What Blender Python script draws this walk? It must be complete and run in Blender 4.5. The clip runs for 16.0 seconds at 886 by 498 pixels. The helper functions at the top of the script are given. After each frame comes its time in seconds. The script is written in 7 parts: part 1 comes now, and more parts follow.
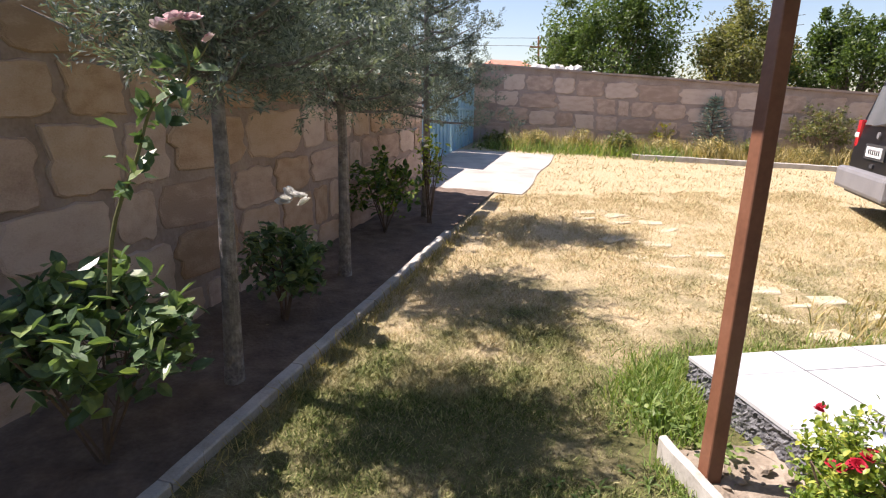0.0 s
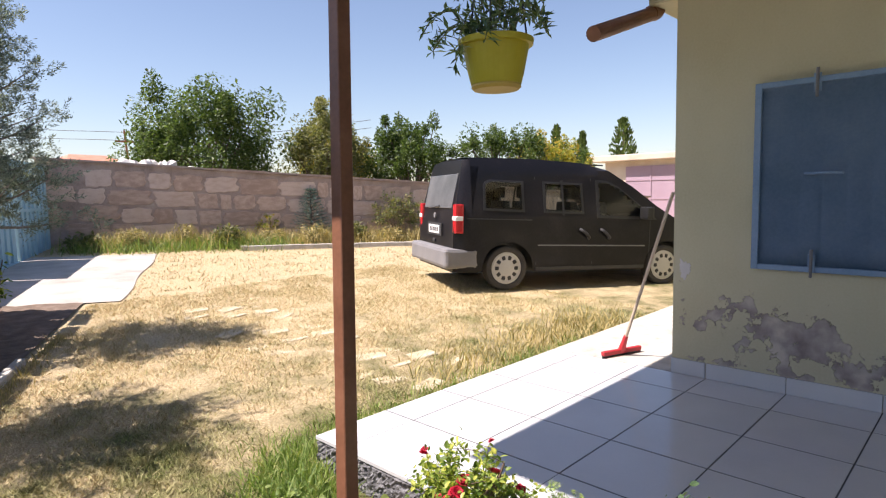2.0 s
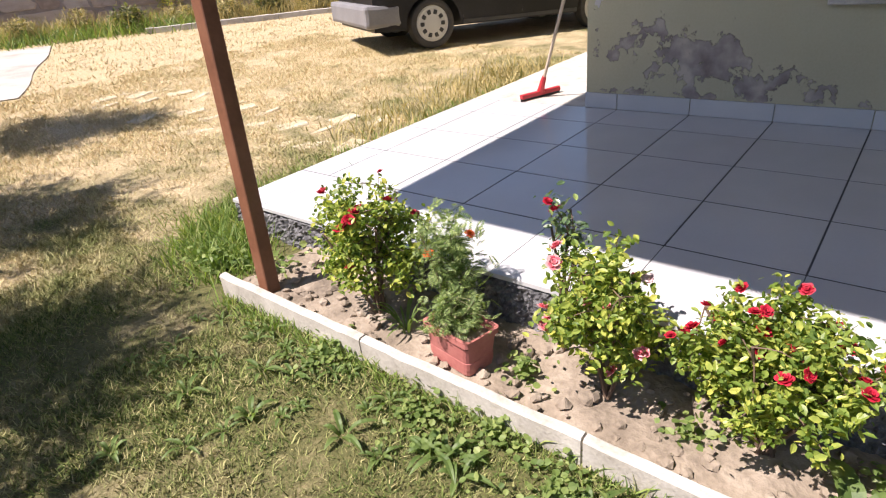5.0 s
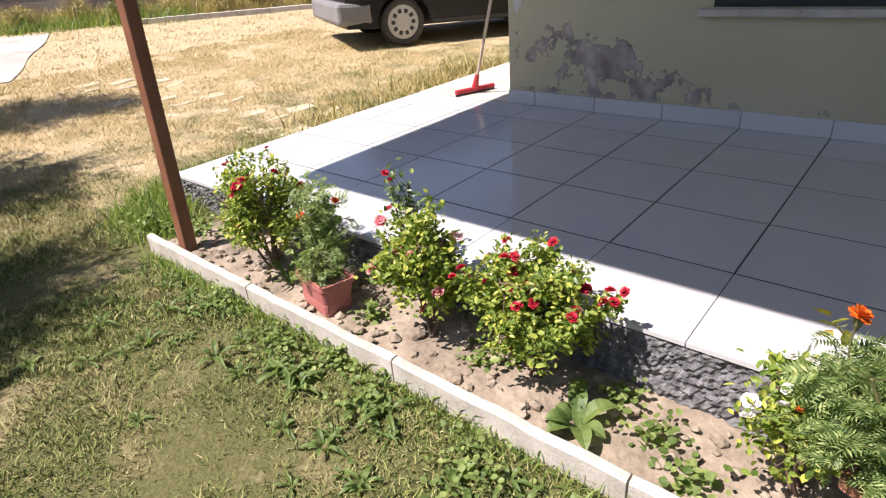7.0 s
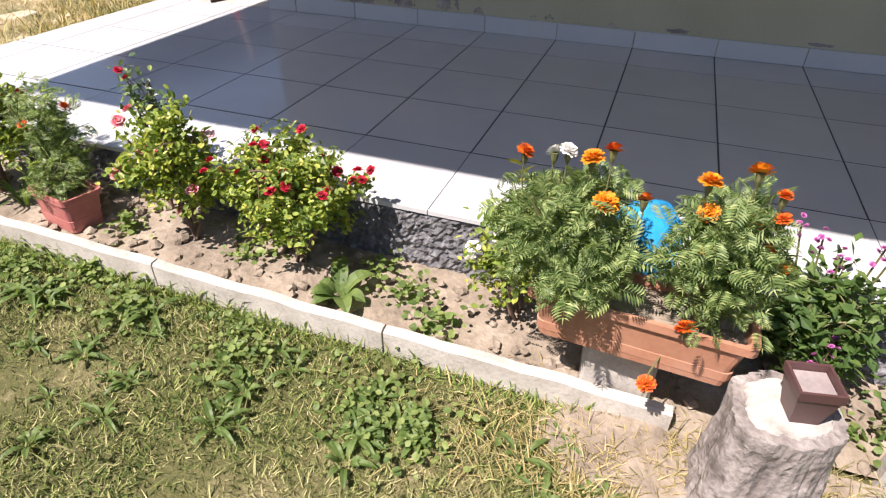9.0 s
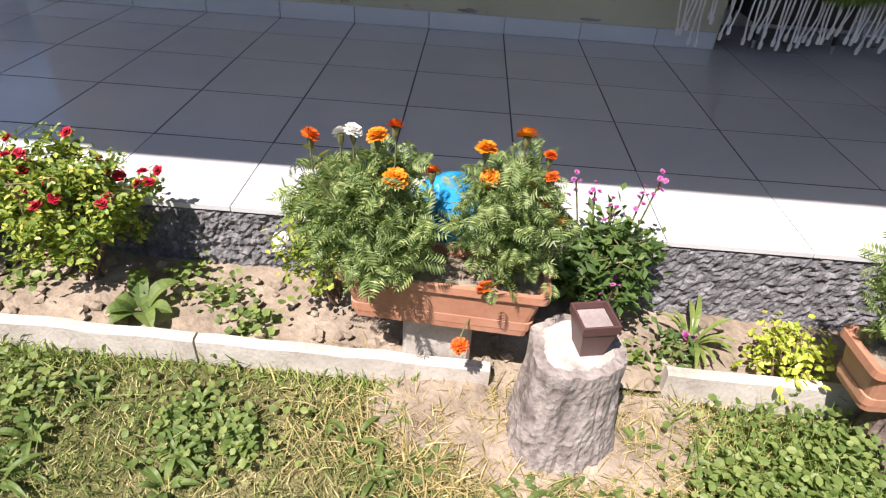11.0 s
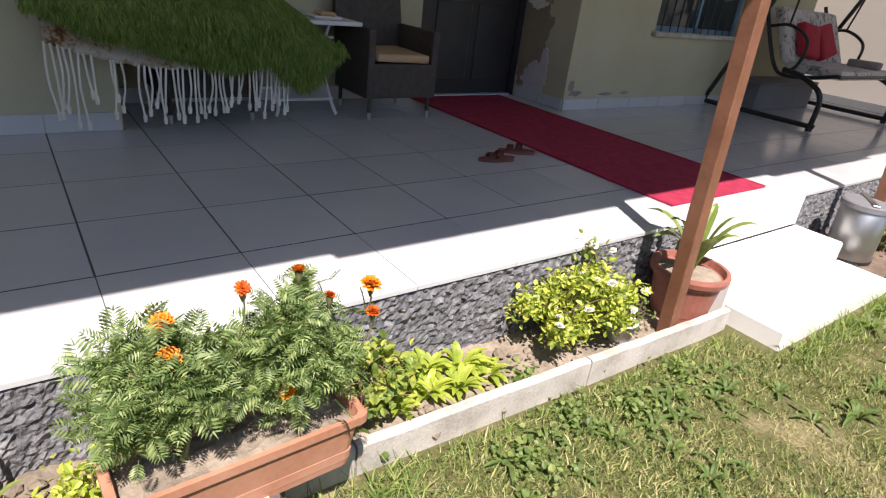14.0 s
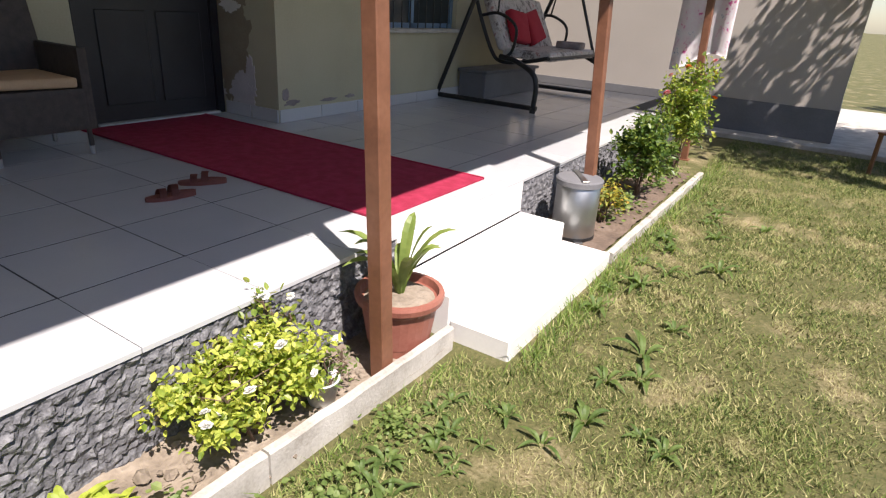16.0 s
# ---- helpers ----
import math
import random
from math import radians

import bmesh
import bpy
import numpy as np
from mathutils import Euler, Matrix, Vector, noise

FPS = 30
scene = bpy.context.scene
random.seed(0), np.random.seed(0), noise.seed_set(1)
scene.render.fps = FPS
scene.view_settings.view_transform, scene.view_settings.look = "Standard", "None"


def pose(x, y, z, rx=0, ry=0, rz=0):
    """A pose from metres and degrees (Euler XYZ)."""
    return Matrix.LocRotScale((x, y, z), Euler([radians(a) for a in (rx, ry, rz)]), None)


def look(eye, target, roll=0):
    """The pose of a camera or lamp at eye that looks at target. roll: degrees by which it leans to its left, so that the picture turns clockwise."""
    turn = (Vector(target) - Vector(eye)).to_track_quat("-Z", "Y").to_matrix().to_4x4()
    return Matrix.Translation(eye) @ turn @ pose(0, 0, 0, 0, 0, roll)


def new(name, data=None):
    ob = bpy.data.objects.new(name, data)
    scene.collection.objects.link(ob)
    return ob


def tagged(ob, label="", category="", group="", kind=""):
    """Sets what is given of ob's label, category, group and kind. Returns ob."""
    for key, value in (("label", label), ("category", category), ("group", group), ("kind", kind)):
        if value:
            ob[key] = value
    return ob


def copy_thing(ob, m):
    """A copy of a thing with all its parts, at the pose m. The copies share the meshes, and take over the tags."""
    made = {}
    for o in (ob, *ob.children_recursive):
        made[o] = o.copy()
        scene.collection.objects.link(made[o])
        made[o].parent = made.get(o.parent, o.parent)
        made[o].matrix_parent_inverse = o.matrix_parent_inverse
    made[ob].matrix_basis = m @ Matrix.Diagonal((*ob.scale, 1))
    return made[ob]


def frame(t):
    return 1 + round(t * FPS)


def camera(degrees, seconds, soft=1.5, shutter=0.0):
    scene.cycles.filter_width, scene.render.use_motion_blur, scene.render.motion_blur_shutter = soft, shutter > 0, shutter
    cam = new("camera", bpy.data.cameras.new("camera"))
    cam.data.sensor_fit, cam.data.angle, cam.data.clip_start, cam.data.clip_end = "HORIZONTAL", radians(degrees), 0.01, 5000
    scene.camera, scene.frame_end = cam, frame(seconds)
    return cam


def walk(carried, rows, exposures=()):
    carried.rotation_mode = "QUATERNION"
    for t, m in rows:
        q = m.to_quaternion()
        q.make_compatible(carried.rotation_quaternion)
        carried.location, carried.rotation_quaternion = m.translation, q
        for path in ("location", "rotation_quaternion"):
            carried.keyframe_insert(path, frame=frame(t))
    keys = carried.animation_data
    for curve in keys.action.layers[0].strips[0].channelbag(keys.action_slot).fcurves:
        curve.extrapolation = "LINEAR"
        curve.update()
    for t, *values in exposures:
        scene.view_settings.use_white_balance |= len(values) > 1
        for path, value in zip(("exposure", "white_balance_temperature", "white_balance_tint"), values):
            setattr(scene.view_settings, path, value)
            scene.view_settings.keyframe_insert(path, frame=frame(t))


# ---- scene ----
cam = camera(74.0, 16.0, soft=1.2)
PATH = [
    (0, (-4.216, -1.946, 1.724), (-3.883, -0.034, 1.238), 0.9),
    (0.5, (-4.311, -1.955, 1.726), (-3.532, -0.161, 1.31), 0.2),
    (1, (-4.338, -1.961, 1.736), (-3.228, -0.325, 1.437), 0.5),
    (1.5, (-4.238, -1.975, 1.741), (-2.916, -0.487, 1.548), -0.0),
    (2, (-4.15, -1.968, 1.724), (-2.715, -0.587, 1.537), -1.2),
    (2.5, (-4.008, -1.961, 1.65), (-2.543, -0.631, 1.36), -2.7),
    (3, (-3.96, -1.947, 1.552), (-2.532, -0.655, 1.01), -4.5),
    (3.5, (-3.985, -1.947, 1.529), (-2.606, -0.718, 0.761), -5.7),
    (3.7, (-3.991, -1.95, 1.535), (-2.637, -0.744, 0.692), -6.3),
    (5.8, (-4.011, -2.474, 1.555), (-2.671, -1.31, 0.633), -6.2),
    (6, (-3.985, -2.564, 1.574), (-2.66, -1.389, 0.644), -6.4),
    (6.5, (-3.969, -2.816, 1.591), (-2.644, -1.641, 0.663), -5.1),
    (7, (-3.991, -2.935, 1.573), (-2.66, -1.756, 0.657), -4.8),
    (7.5, (-4.095, -2.995, 1.522), (-2.699, -1.932, 0.564), -3.9),
    (8, (-4.109, -3.102, 1.514), (-2.637, -2.234, 0.474), -2.5),
    (8.5, (-4.098, -3.158, 1.506), (-2.586, -2.46, 0.399), -0.3),
    (9, (-4.077, -3.169, 1.503), (-2.533, -2.617, 0.358), 0.8),
    (9.2, (-4.074, -3.174, 1.497), (-2.512, -2.682, 0.349), 1.5),
    (11.3, (-4.063, -3.307, 1.499), (-2.435, -3.374, 0.339), 4.7),
    (11.5, (-4.086, -3.348, 1.515), (-2.457, -3.486, 0.363), 5.1),
    (12, (-4.2, -3.619, 1.555), (-2.556, -3.911, 0.455), 4.9),
    (12.1, (-4.184, -3.656, 1.546), (-2.576, -4.014, 0.412), 8.4),
    (12.5, (-4.235, -3.816, 1.552), (-2.533, -4.242, 0.591), 4.3),
    (13, (-4.09, -3.953, 1.525), (-2.46, -4.663, 0.609), 7.6),
    (13.5, (-3.956, -4.096, 1.498), (-2.436, -5.061, 0.627), 7.7),
    (14, (-3.96, -4.355, 1.472), (-2.534, -5.475, 0.628), 7.0),
    (14.5, (-3.967, -4.62, 1.468), (-2.633, -5.849, 0.626), 6.1),
    (15, (-3.884, -4.857, 1.437), (-2.678, -6.23, 0.624), 5.9),
    (15.5, (-3.851, -5.026, 1.41), (-2.844, -6.558, 0.613), 5.5),
    (16, (-3.964, -5.184, 1.43), (-2.98, -6.748, 0.664), 3.7),
]

walk(cam, [(t, look(eye, target, roll)) for t, eye, target, roll in PATH], [(0.0, 0.95, 6650, 21), (8.0, 0.90, 6650, 20), (12.5, 0.99, 6650, 19), (14.5, 0.83, 6600, 18), (16.0, 0.80, 6600, 18)])

# ---- world and sun ----
SUN_DIR = Vector((-0.87, 0.50, 0.0)).normalized() * math.cos(radians(58)) + Vector((0, 0, math.sin(radians(58))))
world = bpy.data.worlds.new("sky")
scene.world = world
world.use_nodes = True
wn = world.node_tree
sky = wn.nodes.new("ShaderNodeTexSky")
sky.sky_type = 'NISHITA'
sky.sun_disc = False
sky.sun_elevation = radians(58)
sky.sun_rotation = math.atan2(SUN_DIR.x, SUN_DIR.y)
sky.air_density, sky.dust_density, sky.ozone_density = 1.0, 0.6, 1.0
wn.nodes["Background"].inputs[1].default_value = 0.088
wn.links.new(sky.outputs[0], wn.nodes["Background"].inputs[0])
sun = new("sun", bpy.data.lights.new("sun", 'SUN'))
sun.data.energy, sun.data.angle, sun.data.color = 5.0, radians(0.55), (1.0, 0.95, 0.87)
sun.matrix_world = look(SUN_DIR * 30, (0, 0, 0))


# ---- materials ----
def material(name, colors, scale=6.0, rough=0.8, bump=0.2, fine=60.0, metal=0.0, spec=0.5, random_hue=0.0, island=False,
             bump_dist=0.01, detail=6.0, stops=None, coat=0.0):
    """Noise-mixed colours at two scales, with fine relief."""
    m = bpy.data.materials.new(name)
    m.use_nodes = True
    nt = m.node_tree
    b = nt.nodes["Principled BSDF"]
    tc = nt.nodes.new("ShaderNodeTexCoord")
    n1 = nt.nodes.new("ShaderNodeTexNoise")
    n1.inputs["Scale"].default_value, n1.inputs["Detail"].default_value = scale, detail
    n2 = nt.nodes.new("ShaderNodeTexNoise")
    n2.inputs["Scale"].default_value, n2.inputs["Detail"].default_value = fine, 4
    src = tc.outputs["Object"]
    if random_hue or island:
        info = nt.nodes.new("ShaderNodeNewGeometry" if island else "ShaderNodeObjectInfo")
        rnd = info.outputs["Random Per Island" if island else "Random"]
        add = nt.nodes.new("ShaderNodeVectorMath")
        add.operation = 'ADD'
        mulv = nt.nodes.new("ShaderNodeMath")
        mulv.operation = 'MULTIPLY'
        mulv.inputs[1].default_value = 37.0
        nt.links.new(rnd, mulv.inputs[0])
        nt.links.new(tc.outputs["Object"], add.inputs[0])
        nt.links.new(mulv.outputs[0], add.inputs[1])
        src = add.outputs[0]
    nt.links.new(src, n1.inputs[0])
    nt.links.new(src, n2.inputs[0])
    mix = nt.nodes.new("ShaderNodeMix")
    mix.inputs[0].default_value = 0.3
    nt.links.new(n1.outputs[0], mix.inputs[2])
    nt.links.new(n2.outputs[0], mix.inputs[3])
    fac = mix.outputs[0]
    if random_hue or island:
        ad = nt.nodes.new("ShaderNodeMath")
        ad.operation = 'MULTIPLY_ADD'
        ad.inputs[1].default_value = random_hue or 0.3
        sub = nt.nodes.new("ShaderNodeMath")
        sub.operation = 'SUBTRACT'
        sub.inputs[1].default_value = 0.5
        nt.links.new(rnd, sub.inputs[0])
        nt.links.new(sub.outputs[0], ad.inputs[0])
        nt.links.new(fac, ad.inputs[2])
        fac = ad.outputs[0]
    ramp = nt.nodes.new("ShaderNodeValToRGB")
    el = ramp.color_ramp.elements
    stops = stops or [0.3 + 0.4 * i / max(1, len(colors) - 1) for i in range(len(colors))]
    while len(el) < len(colors):
        el.new(0.5)
    for e, p, c in zip(el, stops, colors):
        e.position, e.color = p, (*c, 1)
    nt.links.new(fac, ramp.inputs[0])
    nt.links.new(ramp.outputs[0], b.inputs["Base Color"])
    b.inputs["Roughness"].default_value = rough
    b.inputs["Metallic"].default_value = metal
    b.inputs["Specular IOR Level"].default_value = spec
    b.inputs["Coat Weight"].default_value = coat
    if bump:
        bm_ = nt.nodes.new("ShaderNodeBump")
        bm_.inputs["Strength"].default_value, bm_.inputs["Distance"].default_value = bump, bump_dist
        nt.links.new(mix.outputs[0], bm_.inputs["Height"])
        nt.links.new(bm_.outputs[0], b.inputs["Normal"])
    return m


def leafy(name, colors, rough=0.45, trans=0.35, random_hue=0.0, spec=0.4):
    """Leaf material: colour varies from leaf to leaf, some light passes through."""
    m = material(name, colors, scale=9, rough=rough, bump=0.0, fine=40, island=True, spec=spec)
    nt = m.node_tree
    b = nt.nodes["Principled BSDF"]
    ramp = [n for n in nt.nodes if n.type == 'VALTORGB'][0]
    tr = nt.nodes.new("ShaderNodeBsdfTranslucent")
    sh = nt.nodes.new("ShaderNodeMixShader")
    sh.inputs[0].default_value = trans
    bright = nt.nodes.new("ShaderNodeMix")
    bright.data_type = 'RGBA'
    bright.blend_type = 'MULTIPLY'
    bright.inputs[0].default_value = 1.0
    bright.inputs[7].default_value = (1.15, 1.15, 1.15, 1) if "petals" in name else (1.5, 1.6, 0.7, 1)
    nt.links.new(ramp.outputs[0], bright.inputs[6])
    nt.links.new(bright.outputs[2], tr.inputs[0])
    nt.links.new(b.outputs[0], sh.inputs[1])
    nt.links.new(tr.outputs[0], sh.inputs[2])
    nt.links.new(sh.outputs[0], nt.nodes["Material Output"].inputs[0])
    return m


def lawn_material(name, greens, straws, blades):
    """Green lawn near the house that turns to dry straw towards the yard, in patches."""
    m = bpy.data.materials.new(name)
    m.use_nodes = True
    nt = m.node_tree
    b = nt.nodes["Principled BSDF"]
    tc = nt.nodes.new("ShaderNodeTexCoord")
    sep = nt.nodes.new("ShaderNodeSeparateXYZ")
    nt.links.new(tc.outputs["Object"], sep.inputs[0])
    dry = nt.nodes.new("ShaderNodeMapRange")
    dry.inputs[1].default_value, dry.inputs[2].default_value = 0.0, 5.5
    dry.inputs[3].default_value, dry.inputs[4].default_value = -0.07, 0.55
    nt.links.new(sep.outputs[1], dry.inputs[0])
    big = nt.nodes.new("ShaderNodeTexNoise")
    big.inputs["Scale"].default_value, big.inputs["Detail"].default_value = 2.3, 7
    big.inputs["Roughness"].default_value = 0.65
    nt.links.new(tc.outputs["Object"], big.inputs[0])
    add = nt.nodes.new("ShaderNodeMath")
    nt.links.new(dry.outputs[0], add.inputs[0])
    nt.links.new(big.outputs[0], add.inputs[1])
    step = nt.nodes.new("ShaderNodeMapRange")
    step.inputs[1].default_value, step.inputs[2].default_value = 0.45, 0.74
    nt.links.new(add.outputs[0], step.inputs[0])
    small = nt.nodes.new("ShaderNodeTexNoise")
    small.inputs["Scale"].default_value, small.inputs["Detail"].default_value = 60, 7
    small.inputs["Roughness"].default_value = 0.7
    nt.links.new(tc.outputs["Object"], small.inputs[0])
    pick = small.outputs[0]
    if blades:
        geo = nt.nodes.new("ShaderNodeNewGeometry")
        pick = geo.outputs["Random Per Island"]
    ramps = []
    for cols in (greens, straws):
        r = nt.nodes.new("ShaderNodeValToRGB")
        e = r.color_ramp.elements
        while len(e) < len(cols):
            e.new(0.5)
        for i, (k, c) in enumerate(zip(e, cols)):
            k.position = (i / (len(cols) - 1)) if blades else 0.3 + 0.4 * i / (len(cols) - 1)
            k.color = (*c, 1)
        nt.links.new(pick, r.inputs[0])
        ramps.append(r)
    mix = nt.nodes.new("ShaderNodeMix")
    mix.data_type = 'RGBA'
    nt.links.new(step.outputs[0], mix.inputs[0])
    nt.links.new(ramps[0].outputs[0], mix.inputs[6])
    nt.links.new(ramps[1].outputs[0], mix.inputs[7])
    nt.links.new(mix.outputs[2], b.inputs["Base Color"])
    b.inputs["Roughness"].default_value = 0.75
    b.inputs["Specular IOR Level"].default_value = 0.25
    if not blades:
        bp = nt.nodes.new("ShaderNodeBump")
        bp.inputs["Strength"].default_value, bp.inputs["Distance"].default_value = 0.7, 0.02
        nt.links.new(small.outputs[0], bp.inputs["Height"])
        nt.links.new(bp.outputs[0], b.inputs["Normal"])
    return m


def peeling_paint(name):
    """Cream wall paint that has flaked off low down in ragged islands, down to grey-brown plaster."""
    m = material(name, [(0.44, 0.405, 0.27), (0.50, 0.465, 0.315), (0.54, 0.505, 0.35)], 1.6, 0.85, 0.0, 70)
    nt = m.node_tree
    b = nt.nodes["Principled BSDF"]
    ramp = [n for n in nt.nodes if n.type == 'VALTORGB'][0]
    tc = nt.nodes.new("ShaderNodeTexCoord")
    sep = nt.nodes.new("ShaderNodeSeparateXYZ")
    nt.links.new(tc.outputs["Object"], sep.inputs[0])
    nz = nt.nodes.new("ShaderNodeTexNoise")
    nz.inputs["Scale"].default_value, nz.inputs["Detail"].default_value, nz.inputs["Roughness"].default_value = 5.5, 10, 0.66
    nt.links.new(tc.outputs["Object"], nz.inputs[0])

    def calc(op, p, q, r=None):
        n = nt.nodes.new("ShaderNodeMath")
        n.operation = op
        for i, v in enumerate((p, q, r)):
            if v is None:
                continue
            if isinstance(v, float):
                n.inputs[i].default_value = v
            else:
                nt.links.new(v, n.inputs[i])
        return n.outputs[0]
    # one slanting scar that runs down from the house corner, and a frayed line above the skirting
    along = calc('ADD', sep.outputs[1], 1.0)
    across = calc('MULTIPLY_ADD', along, -0.26, calc('ADD', sep.outputs[2], -0.76))
    far = calc('SQRT', calc('ADD', calc('POWER', calc('ABSOLUTE', calc('MULTIPLY', along, 1.45), None), 2.0), calc('POWER', calc('ABSOLUTE', calc('MULTIPLY', across, 5.2), None), 2.0)), None)
    scar = calc('MAXIMUM', calc('MULTIPLY_ADD', far, -0.17, 0.17), -0.16)
    foot = calc('MULTIPLY_ADD', calc('ABSOLUTE', calc('ADD', sep.outputs[2], -0.53), None), -1.3, 0.05)
    reach = calc('MULTIPLY_ADD', calc('ABSOLUTE', calc('ADD', sep.outputs[1], 1.2), None), -0.07, 0.04)
    a2 = calc('ADD', nz.outputs[0], calc('MAXIMUM', scar, calc('ADD', foot, reach)))
    edge = nt.nodes.new("ShaderNodeMapRange")
    edge.inputs[1].default_value, edge.inputs[2].default_value = 0.565, 0.575
    nt.links.new(a2, edge.inputs[0])
    n2 = nt.nodes.new("ShaderNodeTexNoise")
    n2.inputs["Scale"].default_value, n2.inputs["Detail"].default_value = 7, 6
    nt.links.new(tc.outputs["Object"], n2.inputs[0])
    r2 = nt.nodes.new("ShaderNodeValToRGB")
    e = r2.color_ramp.elements
    e.new(0.5)
    for k, p, c in zip(e, (0.35, 0.5, 0.66), ((0.22, 0.18, 0.17), (0.35, 0.30, 0.27), (0.52, 0.46, 0.39))):
        k.position, k.color = p, (*c, 1)
    nt.links.new(n2.outputs[0], r2.inputs[0])
    mix = nt.nodes.new("ShaderNodeMix")
    mix.data_type = 'RGBA'
    nt.links.new(edge.outputs[0], mix.inputs[0])
    nt.links.new(ramp.outputs[0], mix.inputs[6])
    nt.links.new(r2.outputs[0], mix.inputs[7])
    nt.links.new(mix.outputs[2], b.inputs["Base Color"])
    bp = nt.nodes.new("ShaderNodeBump")
    bp.invert = True
    bp.inputs["Strength"].default_value, bp.inputs["Distance"].default_value = 0.8, 0.012
    nt.links.new(edge.outputs[0], bp.inputs["Height"])
    nt.links.new(bp.outputs[0], b.inputs["Normal"])
    return m


M = dict(
    lawn=lawn_material("lawn_soil", [(0.07, 0.075, 0.028), (0.12, 0.12, 0.045), (0.19, 0.165, 0.075)], [(0.22, 0.16, 0.08), (0.47, 0.37, 0.22), (0.64, 0.55, 0.38)], False),
    blades=lawn_material("grass_blades", [(0.05, 0.08, 0.02), (0.13, 0.18, 0.045), (0.24, 0.27, 0.085), (0.46, 0.41, 0.21)], [(0.36, 0.265, 0.12), (0.58, 0.46, 0.25), (0.72, 0.61, 0.39), (0.27, 0.28, 0.10)], True),
    soil=material("bed_soil", [(0.15, 0.12, 0.09), (0.28, 0.228, 0.175), (0.41, 0.345, 0.275)], 7, 0.95, 0.9, 45, bump_dist=0.03),
    # Shade is put into this colour: a darkened copy of bed_soil for shaded beds.
    shaded_soil=material("shaded_bed_soil", [(0.09, 0.065, 0.05), (0.16, 0.115, 0.085), (0.24, 0.18, 0.14)], 7, 0.95, 0.9, 45, bump_dist=0.03),
    tile=material("glazed_tile", [(0.52, 0.525, 0.545), (0.58, 0.585, 0.595)], 3, 0.15, 0.02, 90, spec=0.5, random_hue=0.25),
    grout=material("dark_grout", [(0.055, 0.055, 0.06), (0.10, 0.10, 0.10)], 30, 0.9, 0.3),
    skirting=material("skirting_tile", [(0.55, 0.56, 0.57), (0.62, 0.62, 0.62)], 3, 0.2, 0.02, 90, random_hue=0.2),
    rough_render=material("rough_cement_render", [(0.06, 0.06, 0.065), (0.14, 0.14, 0.15), (0.30, 0.30, 0.31)], 24, 0.95, 1.0, 110, bump_dist=0.02),
    concrete=material("pale_concrete", [(0.32, 0.29, 0.25), (0.47, 0.44, 0.395), (0.60, 0.57, 0.52)], 7, 0.9, 0.7, 80),
    white_step=material("white_marble_step", [(0.74, 0.73, 0.71), (0.84, 0.83, 0.81)], 4, 0.35, 0.05, 60),
    cream_peel=peeling_paint("peeling_cream_paint"),
    cream=material("cream_wall_paint", [(0.44, 0.405, 0.27), (0.50, 0.465, 0.315), (0.54, 0.505, 0.35)], 1.6, 0.85, 0.25, 70),
    bare=material("bare_plaster", [(0.20, 0.165, 0.165), (0.29, 0.245, 0.24), (0.40, 0.35, 0.33)], 6, 0.95, 0.6, 60),
    bare_pale=material("pale_bare_plaster", [(0.52, 0.49, 0.48), (0.64, 0.61, 0.60)], 6, 0.95, 0.5, 60),
    bare_brown=material("brown_bare_plaster", [(0.24, 0.20, 0.14), (0.34, 0.29, 0.20)], 5, 0.95, 0.5, 60),
    mortar=material("wall_mortar", [(0.27, 0.20, 0.17), (0.38, 0.29, 0.25), (0.46, 0.37, 0.32)], 4, 0.95, 0.9, 40, bump_dist=0.03),
    stone=material("pink_tuff_stone", [(0.40, 0.28, 0.22), (0.55, 0.40, 0.32), (0.64, 0.50, 0.42)], 3.5, 0.9, 0.7, 40, random_hue=0.35, bump_dist=0.02),
    stone_orange=material("orange_tuff_stone", [(0.40, 0.26, 0.17), (0.53, 0.37, 0.26), (0.60, 0.45, 0.35)], 3.5, 0.9, 0.7, 40, random_hue=0.35, bump_dist=0.02),
    brown_paint=material("brown_painted_steel", [(0.15, 0.062, 0.034), (0.21, 0.09, 0.05), (0.26, 0.12, 0.07)], 5, 0.5, 0.12, 50),
    blue_paint=material("blue_painted_metal", [(0.13, 0.225, 0.345), (0.18, 0.28, 0.41), (0.23, 0.33, 0.45)], 2.5, 0.55, 0.15, 60),
    pale_blue=material("pale_blue_gate_paint", [(0.28, 0.47, 0.56), (0.36, 0.56, 0.65)], 2.5, 0.5, 0.1, 60),
    sheet=material("roof_sheet", [(0.30, 0.26, 0.22), (0.38, 0.33, 0.28)], 4, 0.6, 0.1),
)

# ---- mesh helpers ----
def mesh_object(name, bm, mat, parent=None, smooth=False):
    me = bpy.data.meshes.new(name)
    bm.to_mesh(me)
    bm.free()
    for mm in (mat if isinstance(mat, (list, tuple)) else [mat]):
        me.materials.append(mm)
    if smooth:
        me.polygons.foreach_set("use_smooth", [True] * len(me.polygons))
    ob = new(name, me)
    if parent:
        ob.parent = parent
    return ob


def part(name, bm, mat, parent, label="", smooth=False):
    ob = mesh_object(name, bm, mat, parent, smooth)
    return tagged(ob, label) if label else ob


def raw_object(name, verts, faces, mat, parent=None, smooth=False):
    me = bpy.data.meshes.new(name)
    me.from_pydata(verts, [], faces)
    me.update()
    for mm in (mat if isinstance(mat, (list, tuple)) else [mat]):
        me.materials.append(mm)
    if smooth:
        me.polygons.foreach_set("use_smooth", [True] * len(me.polygons))
    ob = new(name, me)
    if parent:
        ob.parent = parent
    return ob


